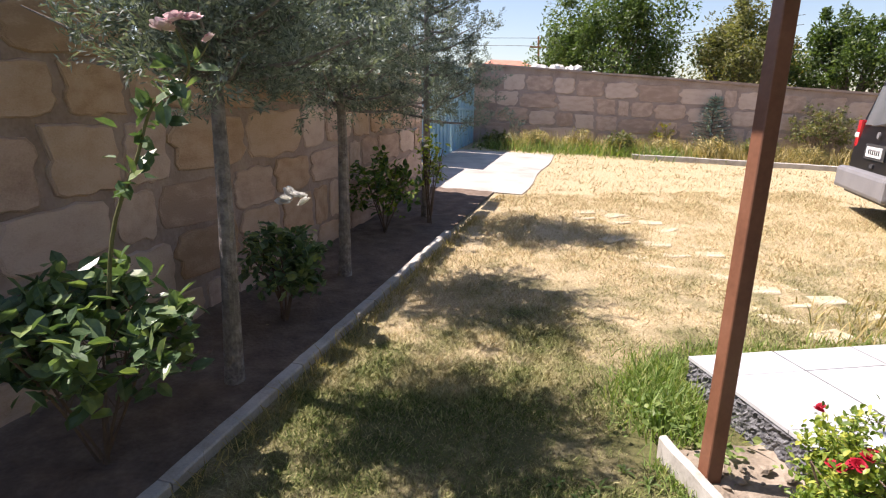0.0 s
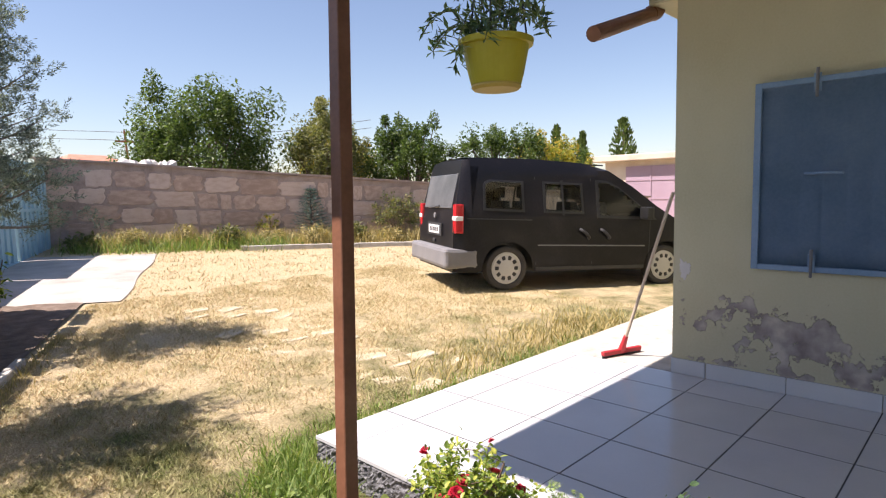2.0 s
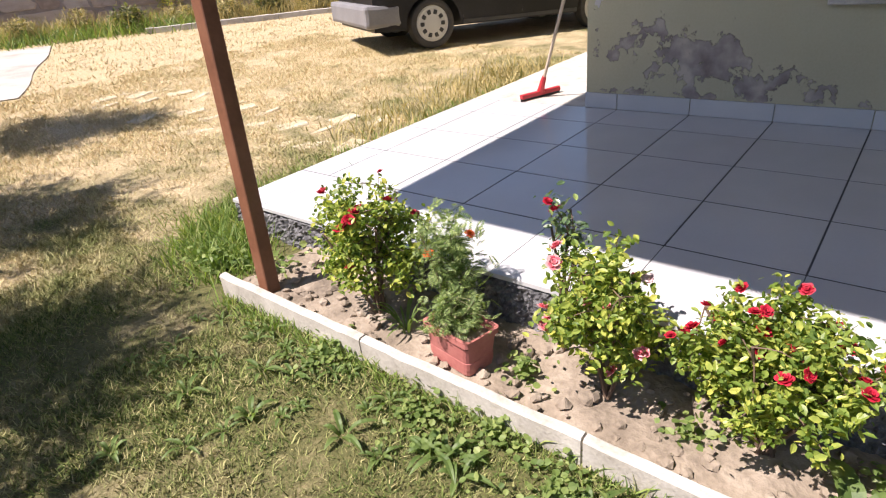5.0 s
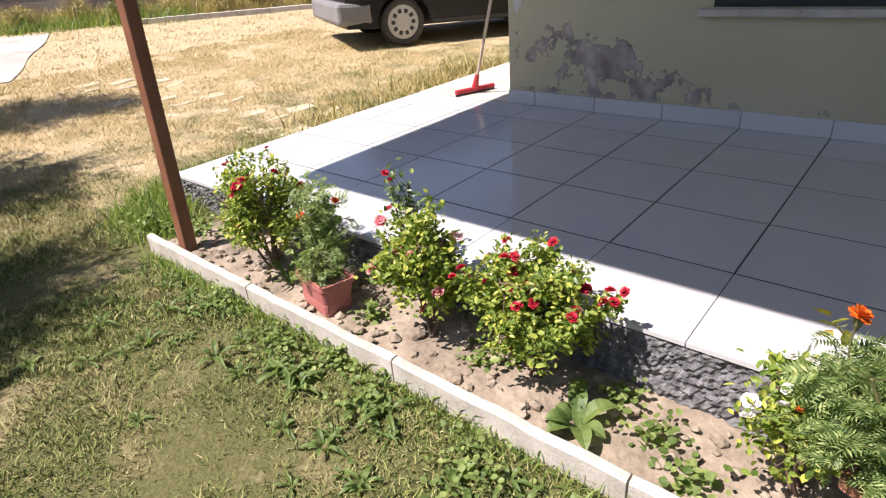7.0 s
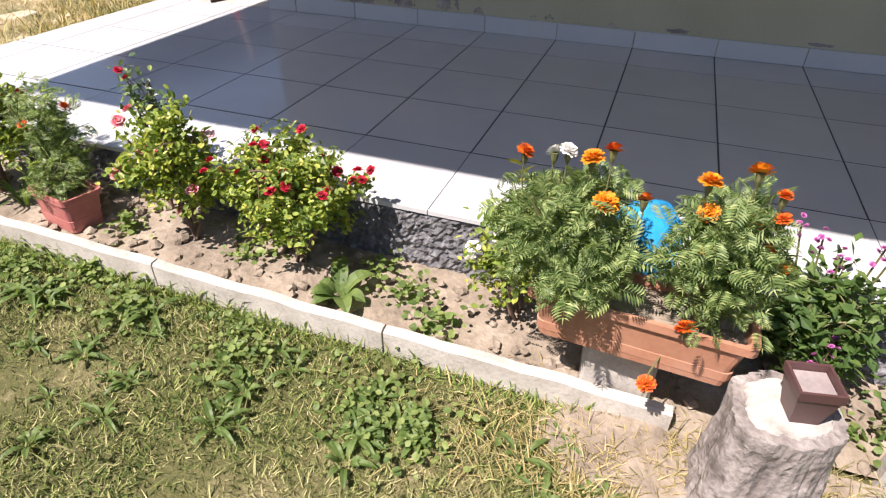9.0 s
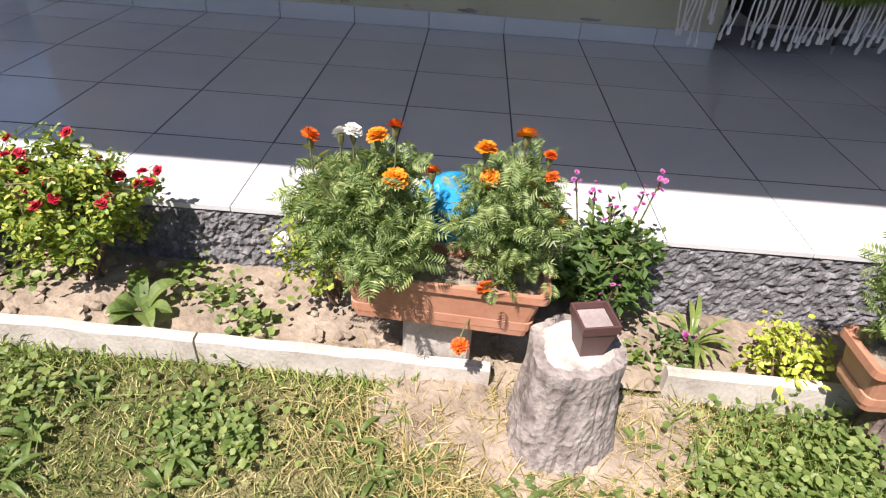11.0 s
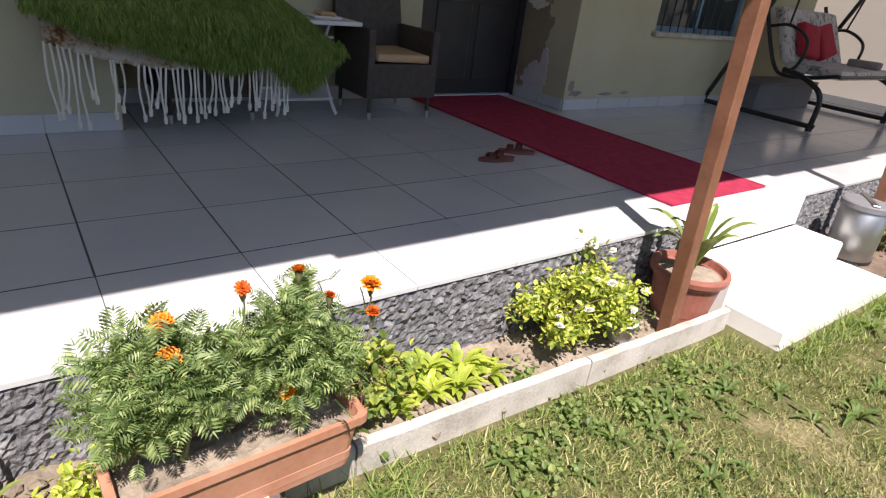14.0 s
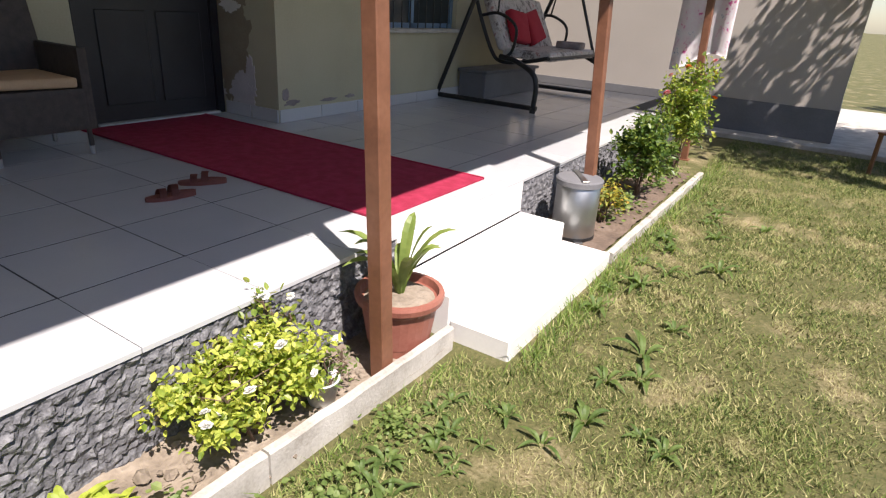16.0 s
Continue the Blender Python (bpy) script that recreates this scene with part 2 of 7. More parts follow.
def empty(name, x=0, y=0, z=0, rz=0.0, label="", category="", group="", kind=""):
    e = new(name)
    e.empty_display_size = 0.1
    e.matrix_world = pose(x, y, z, 0, 0, rz)
    return tagged(e, label, category, group, kind)


def add_box(bm, x0, x1, y0, y1, z0, z1, bevel=0.0, seg=1):
    vs = [bm.verts.new(p) for p in ((x0, y0, z0), (x1, y0, z0), (x1, y1, z0), (x0, y1, z0), (x0, y0, z1), (x1, y0, z1), (x1, y1, z1), (x0, y1, z1))]
    fs = [bm.faces.new([vs[i] for i in f]) for f in ((3, 2, 1, 0), (4, 5, 6, 7), (0, 1, 5, 4), (1, 2, 6, 5), (2, 3, 7, 6), (3, 0, 4, 7))]
    if bevel:
        es = list({e for f in fs for e in f.edges})
        bmesh.ops.bevel(bm, geom=es, offset=bevel, segments=seg, affect='EDGES', profile=0.7)
    return bm


def box(x0, x1, y0, y1, z0, z1, bevel=0.0, seg=1):
    return add_box(bmesh.new(), min(x0, x1), max(x0, x1), min(y0, y1), max(y0, y1), z0, z1, bevel, seg)


def add_tube(bm, pts, radii, n=8, caps=True):
    """A tube along points, with a radius for each."""
    pts = [Vector(p) for p in pts]
    if not hasattr(radii, "__len__"):
        radii = [radii] * len(pts)
    rings = []
    prev = None
    for i, p in enumerate(pts):
        d = (pts[min(i + 1, len(pts) - 1)] - pts[max(i - 1, 0)]).normalized()
        a = prev - d * prev.dot(d) if prev is not None else (Vector((1, 0, 0)) if abs(d.x) < 0.8 else Vector((0, 1, 0)))
        a = (a - d * a.dot(d)).normalized()
        prev = a
        c = d.cross(a)
        rings.append([bm.verts.new(p + (a * math.cos(2 * math.pi * k / n) + c * math.sin(2 * math.pi * k / n)) * radii[i]) for k in range(n)])
    for r0, r1 in zip(rings, rings[1:]):
        for k in range(n):
            bm.faces.new((r0[k], r0[(k + 1) % n], r1[(k + 1) % n], r1[k]))
    if caps:
        bm.faces.new(rings[0][::-1])
        bm.faces.new(rings[-1])
    return bm


def tube(pts, radii, n=8):
    return add_tube(bmesh.new(), pts, radii, n)


def add_lathe(bm, profile, n=24, cx=0, cy=0):
    """Turned shape from (radius, z) pairs."""
    rings = [[bm.verts.new((cx + r * math.cos(2 * math.pi * k / n), cy + r * math.sin(2 * math.pi * k / n), z)) for k in range(n)] for r, z in profile]
    for r0, r1 in zip(rings, rings[1:]):
        for k in range(n):
            bm.faces.new((r0[k], r0[(k + 1) % n], r1[(k + 1) % n], r1[k]))
    bm.faces.new(rings[0][::-1])
    bm.faces.new(rings[-1])
    return bm


def lathe(profile, n=24):
    return add_lathe(bmesh.new(), profile, n)


def arc(points, n=6):
    """Smooth polyline through points (Catmull-Rom)."""
    p = [Vector(q) for q in points]
    p = [p[0] * 2 - p[1]] + p + [p[-1] * 2 - p[-2]]
    out = []
    for a, b, c, d in zip(p, p[1:], p[2:], p[3:]):
        for k in range(n):
            t = k / n
            out.append(0.5 * ((2 * b) + (c - a) * t + (2 * a - 5 * b + 4 * c - d) * t * t + (3 * b - a - 3 * c + d) * t ** 3))
    out.append(p[-2])
    return out


def rough(bm, amount, scale=4.0, seed=0.0):
    for v in bm.verts:
        v.co += noise.noise_vector(v.co * scale + Vector((seed, seed, seed))) * amount
    return bm


# ---- ground ----
PATIO = 0.40
U = Vector((0.436, 0.900, 0)).normalized()      # along the boundary wall with the gate
V = Vector((0.900, -0.436, 0)).normalized()     # along the back wall


def ground_z(x, y):
    if y >= 0:
        z = 0.20 + 0.045 * min(y, 16)
    elif y > -7:
        z = 0.20 + 0.036 * y
    else:
        z = -0.052 + 0.012 * min(-7 - y, 8)
    return z


def plot(u, v, z=0.0):
    p = U * u + V * v
    return Vector((p.x, p.y, z))


def ground_sheet():
    xs = sorted(set([-900, -300, -100, -40, -20, -12] + [round(-9 + 0.25 * i, 3) for i in range(77)] + [12, 15, 20, 40, 100, 300, 900]))
    ys = sorted(set([-900, -300, -100, -50, -30] + [round(-22 + 0.25 * i, 3) for i in range(153)] + [20, 30, 60, 120, 300, 900]))
    verts = [(x, y, ground_z(x, y) + 0.012 * noise.noise(Vector((x * 1.7, y * 1.7, 0)))) for y in ys for x in xs]
    w = len(xs)
    faces = [(j * w + i, j * w + i + 1, (j + 1) * w + i + 1, (j + 1) * w + i) for j in range(len(ys) - 1) for i in range(w - 1)]
    return tagged(raw_object("ground", verts, faces, M["lawn"], smooth=True), "green and dry yellow lawn ground of the yard", "ground", kind="structure")


ground_sheet()


def bed(name, outline, lift, mat, label, rim=0.0):
    """Soil of a planting bed: a lumpy sheet just above the ground, outline(s, t) for s, t in 0..1."""
    n, k = 90, 10
    verts = []
    for i in range(n + 1):
        for j in range(k + 1):
            x, y = outline(i / n, j / k)
            q = Vector((x, y, 0))
            sink = rim * (max(0, abs(2 * i / n - 1) - 0.6) / 0.4 + max(0, 0.4 - j / k) / 0.4)
            verts.append((x, y, ground_z(x, y) + lift - sink + 0.022 * noise.noise(q * 5) + 0.016 * noise.noise(q * 17)))
    faces = [(i * (k + 1) + j, (i + 1) * (k + 1) + j, (i + 1) * (k + 1) + j + 1, i * (k + 1) + j + 1) for i in range(n) for j in range(k)]
    return tagged(raw_object(name, verts, faces, mat, smooth=True), label, "soil", kind="structure")


bed("flower_bed_soil", lambda s, t: (-2.80 + (0.025 if s > 0.5 else 0) + (0.44 - (0.025 if s > 0.5 else 0)) * t, 0.15 - 7.3 * s), 0.035, M["soil"], "dry crumbly brown soil of the flower bed")
bed("flower_bed_soil", lambda s, t: (-2.95 + 0.58 * t, -8.7 - 2.6 * s), 0.03, M["shaded_soil"], "brown flower bed soil beyond the steps, darkened for shade")
bed("stump_soil", lambda s, t: (-2.80 - (0.16 + 0.30 * math.sin(math.pi * s) ** 0.6) * (1 - t), -3.0 - 1.2 * s), 0.035, M["soil"], "bare sandy soil round the tree stump", 0.06)
bed("tree_bed_soil", lambda s, t: tuple(plot(-5.0 + 9.6 * s, -5.55 + 1.0 * t).xy), 0.02, M["shaded_soil"], "bare brown soil under the trees, darkened for shade")

# ---- house ----
WALL_H = 3.02


def house():
    w = tagged(mesh_object("wall_house_front", box(0, 0.25, -4.90, -0.26, 0.0, WALL_H), M["cream_peel"]), "cream painted house wall with peeling plaster low down", "wall", kind="structure")
    tagged(mesh_object("wall_house_side", box(0.25, 9.0, -0.51, -0.26, 0.0, WALL_H), M["cream"]), "cream painted side wall of the house", "wall", kind="structure")
    tagged(mesh_object("wall_alcove_side", box(0.25, 0.70, -4.90, -4.66, 0.0, WALL_H), M["cream"]), "cream side wall of the shaded entrance recess", "wall", kind="structure")
    # back wall of the recess, with the door opening
    bm = box(0.70, 0.90, -7.46, -4.66, 0.0, WALL_H)
    add_box(bm, 0.70, 0.90, -8.70, -7.46, 2.46, WALL_H)
    tagged(mesh_object("wall_alcove_back", bm, M["cream"]), "shaded cream wall at the back of the entrance recess", "wall", kind="structure")
    tagged(mesh_object("wall_alcove_jamb", box(0.25, 0.90, -8.96, -8.70, 0.0, WALL_H), M["cream"]), "cream wall beside the door, its paint flaked off", "wall", kind="structure")
    # wall with the window behind the swing
    bm = box(0.0, 0.25, -9.86, -8.70, 0.0, WALL_H)
    add_box(bm, 0.0, 0.25, -11.45, -9.86, 0.0, 1.18)
    add_box(bm, 0.0, 0.25, -11.45, -9.86, 2.4, WALL_H)
    add_box(bm, 0.0, 0.25, -13.1, -11.45, 0.0, WALL_H)
    tagged(mesh_object("wall_house_window", bm, M["cream"]), "cream house wall round a barred window", "wall", kind="structure")
    tagged(mesh_object("wall_house_end", box(0.25, 9.0, -13.1, -12.85, 0.0, WALL_H), M["cream"]), "cream end wall of the house", "wall", kind="structure")
    tagged(mesh_object("wall_house_rear", box(8.75, 9.0, -12.85, -0.51, 0.0, WALL_H), M["cream"]), "cream rear wall of the house", "wall", kind="structure")
    tagged(mesh_object("house_ceiling", box(0.0, 9.2, -13.3, -0.05, WALL_H + 0.003, WALL_H + 0.2, 0.01), M["cream"]), "flat cream roof slab of the house with a small overhang", "roof", kind="structure")


house()


def patio():
    bm = box(-2.36, 0.0, -12.0, 0.74, -0.2, PATIO - 0.0022)
    add_box(bm, 0.0, 0.70, -8.70, -4.90, -0.2, PATIO - 0.0022)
    add_box(bm, 0.0, 3.2, -0.26, 0.74, -0.2, PATIO - 0.0022)
    add_box(bm, -2.36, 1.2, -14.1, -12.0, -0.2, PATIO - 0.0022)
    base = tagged(mesh_object("patio_floor", bm, M["grout"]), "raised patio of large glazed grey tiles with dark joints", "floor", kind="structure")
    # rough cement faces, lumpy
    def face(name, length, height, place):
        nx, nz = max(4, int(length / 0.0125)), 38
        verts, faces = [], []
        for i in range(nx + 1):
            for j in range(nz + 1):
                s, h = length * i / nx, height * j / nz
                q = Vector((s, h, 3.1))
                d = 0.008 * noise.noise(q * 9) + 0.010 * noise.noise(q * 31) + 0.016 * noise.noise(q * 63) + 0.012
                if j == nz:
                    d = 0.0
                verts.append(place(s, h, d))
        for i in range(nx):
            for j in range(nz):
                a = i * (nz + 1) + j
                faces.append((a, a + nz + 1, a + nz + 2, a + 1))
        tagged(raw_object(name, verts, faces, M["rough_render"]), "rough grey cement render on the side of the patio", "wall", kind="structure")
    face("patio_side", 8.05, 0.48, lambda s, h, d: (-2.362 - d, 0.74 - s, -0.1 + h))
    face("patio_side", 3.36, 0.48, lambda s, h, d: (-2.362 - d, -8.64 - s, -0.1 + h))
    face("patio_side", 3.5, 0.48, lambda s, h, d: (1.14 - s, 0.742 + d, -0.1 + h))
    return base


FLOOR = patio()

# roof over the patio: overlapping sheets on a beam
for i in range(8):
    y1 = 0.877 - 1.75 * i
    bm = bmesh.new()
    add_box(bm, -3.654 - 0.05 * (i % 2), 0.1, y1 - 1.76, y1, 3.42 + 0.006 * (i % 2), 3.43 + 0.006 * (i % 2))
    tagged(mesh_object("roof_sheet", bm, M["sheet"]), "brown metal sheet of the patio roof", "roof", "patio roof sheets", "structure")

# ---- stone boundary walls (mortar bodies; the blocks come last) ----
def wall_body(name, a, b, thick, top_a, top_b, label):
    a, b = Vector(a), Vector(b)
    d = (b - a).normalized()
    side = Vector((-d.y, d.x, 0)) * thick
    n = 24
    verts, faces = [], []
    for i in range(n + 1):
        p = a.lerp(b, i / n)
        t = top_a + (top_b - top_a) * i / n + 0.012 * noise.noise(Vector((i * 0.7, 1, 2)))
        for q, z in ((p, -0.5), (p, t), (p + side, t), (p + side, -0.5)):
            verts.append((q.x, q.y, z))
    for i in range(n):
        for j in range(4):
            faces.append((i * 4 + j, i * 4 + (j + 1) % 4, i * 4 + 4 + (j + 1) % 4, i * 4 + 4 + j))
    faces += [(3, 2, 1, 0), tuple(n * 4 + k for k in range(4))]
    return tagged(raw_object(name, verts, faces, M["mortar"]), label, "wall", kind="structure")


LEFT_WALL = wall_body("wall_left", plot(-14, -5.55), plot(4.35, -5.55), 0.3, 2.5, 1.84, "old boundary wall of orange and pink tuff blocks in thick mortar")
BACK_WALL = wall_body("wall_back", plot(10.8, -6.5), plot(10.8, 9.0), 0.3, 2.61, 1.48, "boundary wall of pink tuff blocks with a cement capping")

M.update(
    flake=material("flaking_paint_edge", [(0.66, 0.64, 0.56), (0.74, 0.72, 0.66)], 8, 0.9, 0.3),
    dark_door=material("dark_brown_steel_door", [(0.018, 0.017, 0.020), (0.03, 0.028, 0.032)], 4, 0.45, 0.1),
    glass_dark=material("dark_window_glass", [(0.03, 0.04, 0.045), (0.05, 0.06, 0.065)], 2, 0.06, 0.0),
    white_metal=material("white_coated_metal", [(0.70, 0.70, 0.69), (0.78, 0.78, 0.77)], 8, 0.4, 0.05),
    wicker=material("dark_wicker", [(0.045, 0.035, 0.03), (0.085, 0.065, 0.055)], 20, 0.6, 0.8, 130),
    chrome=material("brushed_steel", [(0.46, 0.46, 0.45), (0.56, 0.56, 0.55)], 3, 0.38, 0.05, 120, metal=1.0),
    cushion=material("tan_cushion", [(0.50, 0.33, 0.19), (0.60, 0.42, 0.26)], 6, 0.9, 0.3, 90),
    red_carpet=material("red_carpet", [(0.26, 0.010, 0.035), (0.34, 0.017, 0.055), (0.42, 0.030, 0.080)], 14, 0.95, 0.8, 140),
    red_cloth=material("red_pillow_cloth", [(0.36, 0.015, 0.03), (0.46, 0.03, 0.05)], 6, 0.9, 0.3, 90),
    floral=material("floral_cushion_cloth", [(0.16, 0.13, 0.12), (0.50, 0.46, 0.43), (0.62, 0.58, 0.55), (0.40, 0.20, 0.18)], 14, 0.9, 0.3, 60, stops=[0.36, 0.46, 0.56, 0.68]),
    black_metal=material("black_painted_tube", [(0.012, 0.012, 0.013), (0.025, 0.025, 0.025)], 8, 0.35, 0.05),
    rope=material("cream_cotton_cord", [(0.74, 0.70, 0.62), (0.82, 0.78, 0.70)], 20, 0.9, 0.6, 120),
    throw=material("patterned_throw", [(0.75, 0.70, 0.62), (0.62, 0.50, 0.36), (0.30, 0.14, 0.05)], 7, 0.95, 0.4, 60, stops=[0.44, 0.52, 0.58]),
    shag=material("green_shag", [(0.08, 0.14, 0.02), (0.18, 0.28, 0.05), (0.33, 0.42, 0.11)], 9, 0.8, 0.0, island=True),
    terracotta=material("terracotta_plastic", [(0.25, 0.085, 0.06), (0.33, 0.125, 0.09), (0.38, 0.17, 0.13)], 5, 0.55, 0.08, 60),
    brown_planter=material("brown_plastic_planter", [(0.36, 0.155, 0.09), (0.45, 0.22, 0.14), (0.50, 0.27, 0.19)], 5, 0.5, 0.08, 60),
    dusty_pot=material("dusty_red_plastic", [(0.36, 0.11, 0.10), (0.44, 0.16, 0.14), (0.52, 0.24, 0.21)], 5, 0.6, 0.1, 60),
    yellow_plastic=material("olive_yellow_plastic", [(0.44, 0.36, 0.02), (0.52, 0.43, 0.04)], 4, 0.4, 0.03, 60),
    yellow_wood=material("yellow_varnished_wood", [(0.45, 0.30, 0.05), (0.55, 0.38, 0.08)], 5, 0.5, 0.1, 60),
    brown_wood=material("brown_wood", [(0.16, 0.07, 0.03), (0.24, 0.11, 0.05)], 6, 0.5, 0.2, 60),
    bark=material("grey_bark", [(0.10, 0.085, 0.078), (0.24, 0.21, 0.195), (0.38, 0.35, 0.325)], 18, 0.95, 1.0, 70, bump_dist=0.02),
    dark_bark=material("dark_bark", [(0.06, 0.045, 0.04), (0.13, 0.10, 0.085), (0.21, 0.165, 0.145)], 14, 0.95, 1.0, 70, bump_dist=0.02),
    cut_wood=material("cut_wood", [(0.42, 0.30, 0.21), (0.58, 0.45, 0.34), (0.68, 0.57, 0.46)], 8, 0.9, 0.5, 60),
    pale_cut=material("weathered_cut_wood", [(0.24, 0.215, 0.195), (0.46, 0.42, 0.385), (0.60, 0.56, 0.52)], 8, 0.9, 0.5, 60),
    brown_pot=material("dark_brown_plastic", [(0.075, 0.036, 0.036), (0.11, 0.055, 0.052)], 5, 0.45, 0.05, 60),
    blue_plastic=material("blue_plastic_bag", [(0.01, 0.22, 0.50), (0.02, 0.34, 0.66)], 7, 0.3, 0.5, 30, bump_dist=0.02),
    red_plastic=material("red_plastic", [(0.42, 0.02, 0.03), (0.52, 0.035, 0.04)], 5, 0.4, 0.1, 60),
    handle_wood=material("pale_broom_handle", [(0.45, 0.36, 0.27), (0.56, 0.46, 0.36)], 6, 0.6, 0.1, 60),
    leather=material("brown_sandal_leather", [(0.16, 0.045, 0.035), (0.24, 0.08, 0.06)], 10, 0.6, 0.2, 60),
    towel=material("pink_floral_towel", [(0.62, 0.12, 0.35), (0.80, 0.72, 0.75), (0.82, 0.80, 0.80), (0.35, 0.40, 0.52)], 9, 0.95, 0.3, 40, stops=[0.36, 0.42, 0.6, 0.66]),
    annex=material("beige_annex_render", [(0.44, 0.40, 0.36), (0.50, 0.455, 0.41)], 1.2, 0.9, 0.25, 60),
    plinth=material("grey_plinth_paint", [(0.15, 0.15, 0.16), (0.21, 0.21, 0.22)], 3, 0.9, 0.6, 50),
    lilac=material("lilac_garage_door", [(0.34, 0.24, 0.30), (0.40, 0.29, 0.36)], 1.5, 0.6, 0.1),
    garage_wall=material("ochre_garage_render", [(0.50, 0.40, 0.31), (0.62, 0.52, 0.42), (0.70, 0.62, 0.52)], 1.5, 0.9, 0.3),
    roof_tile=material("red_roof", [(0.50, 0.20, 0.13), (0.58, 0.27, 0.19)], 3, 0.9, 0.3),
    rubble=material("white_rubble", [(0.55, 0.50, 0.45), (0.74, 0.71, 0.67)], 4, 0.95, 0.7, 30, random_hue=0.3),
)


# ---- steps, kerbs, posts ----
def white_steps():
    s = empty("entrance_steps", 0, 0, 0, label="two white marble entrance steps up to the patio", category="steps")
    part("tread", box(-2.705, -2.386, -8.64, -7.28, -0.2, 0.18, 0.008), M["white_step"], s)
    part("tread", box(-3.03, -2.708, -8.64, -7.28, -0.2, 0.06, 0.008), M["white_step"], s)
    part("riser", box(-2.384, -2.364, -8.64, -7.28, 0.183, 0.385, 0.003), M["white_step"], s)


white_steps()


def kerb_stone(x0, y0, x1, y1, w, h, mat, label, group):
    """One straight kerb piece, sloping with the ground, with a chipped top."""
    a, b = Vector((x0, y0, 0)), Vector((x1, y1, 0))
    d = (b - a).normalized()
    s = Vector((-d.y, d.x, 0)) * (w / 2)
    n = 14
    bm = bmesh.new()
    rings = []
    for i in range(n + 1):
        p = a.lerp(b, i / n)
        g = ground_z(p.x, p.y)
        j = noise.noise(Vector((p.x * 6, p.y * 6, 5))) * 0.008 + noise.noise(Vector((p.x * 23, p.y * 23, 9))) * 0.005
        c = 0.008
        prof = [(-1, -0.15), (-1, h - c), (-1 + c * 2 / w, h), (1 - c * 2 / w, h), (1, h - c), (1, -0.15)]
        rings.append([bm.verts.new((p.x + s.x * k, p.y + s.y * k, g + z + (j if z > 0 else 0))) for k, z in prof])
    for r0, r1 in zip(rings, rings[1:]):
        for k in range(5):
            bm.faces.new((r0[k], r1[k], r1[k + 1], r0[k + 1]))
    bm.faces.new(rings[0])
    bm.faces.new(rings[-1][::-1])
    bmesh.ops.recalc_face_normals(bm, faces=bm.faces)
    return tagged(mesh_object("kerb_stone", bm, mat), label, "kerb", group)


def kerb_run(a, b, pieces, w, h, label, group, mat=None):
    a, b = Vector(a), Vector(b)
    for i in range(pieces):
        p, q = a.lerp(b, (i + 0.004) / pieces), a.lerp(b, (i + 0.996) / pieces)
        kerb_stone(p.x, p.y, q.x, q.y, w, h, mat or M["concrete"], label, group)


kerb_run((-2.85, 0.17), (-2.805, -3.42), 4, 0.042, 0.105, "pale concrete kerb edging the flower bed", "flower bed kerbs")
kerb_run((-2.76, -3.96), (-2.752, -7.22), 3, 0.042, 0.125, "pale concrete kerb edging the flower bed", "flower bed kerbs")
kerb_run((-3.01, -8.68), (-3.04, -11.3), 3, 0.05, 0.075, "pale concrete kerb edging the rose bed past the steps", "flower bed kerbs")
kerb_run(plot(-4.0, -4.54).xy, plot(2.15, -4.54).xy, 6, 0.075, 0.055, "weathered concrete kerb along the tree bed", "tree bed kerbs")
kerb_run(plot(9.35, -2.6).xy, plot(9.2, 3.6).xy, 5, 0.10, 0.10, "low concrete kerb along the back border", "border kerbs")


def post(x, y, lx, ly):
    """A post that leans by lx, ly for each metre of height."""
    z0 = ground_z(x, y)
    p = empty("roof_post", x, y, z0, label="brown painted square steel post of the patio roof", category="post", group="patio roof posts")
    bm = box(-0.034, 0.034, -0.034, 0.034, -0.1, 3.25 - z0, 0.004)
    for q in bm.verts:
        q.co.x += lx * q.co.z
        q.co.y += ly * q.co.z
    part("shaft", bm, M["brown_paint"], p)
    part("base_plate", box(-0.055, 0.055, -0.055, 0.055, -0.02, 0.008, 0.002), M["brown_paint"], p)


post(-2.765, -0.05, 0.082, 0.079)
post(-2.69, -6.80, 0.015, 0.037)
post(-2.715, -9.05, 0.065, 0.005)
post(-2.72, -12.05, 0.04, 0.02)
tagged(mesh_object("roof_beam", box(-2.74, -2.46, -12.5, 0.74, 3.252, 3.41, 0.004), M["brown_paint"]), "brown steel beam under the patio roof", "beam", kind="structure")


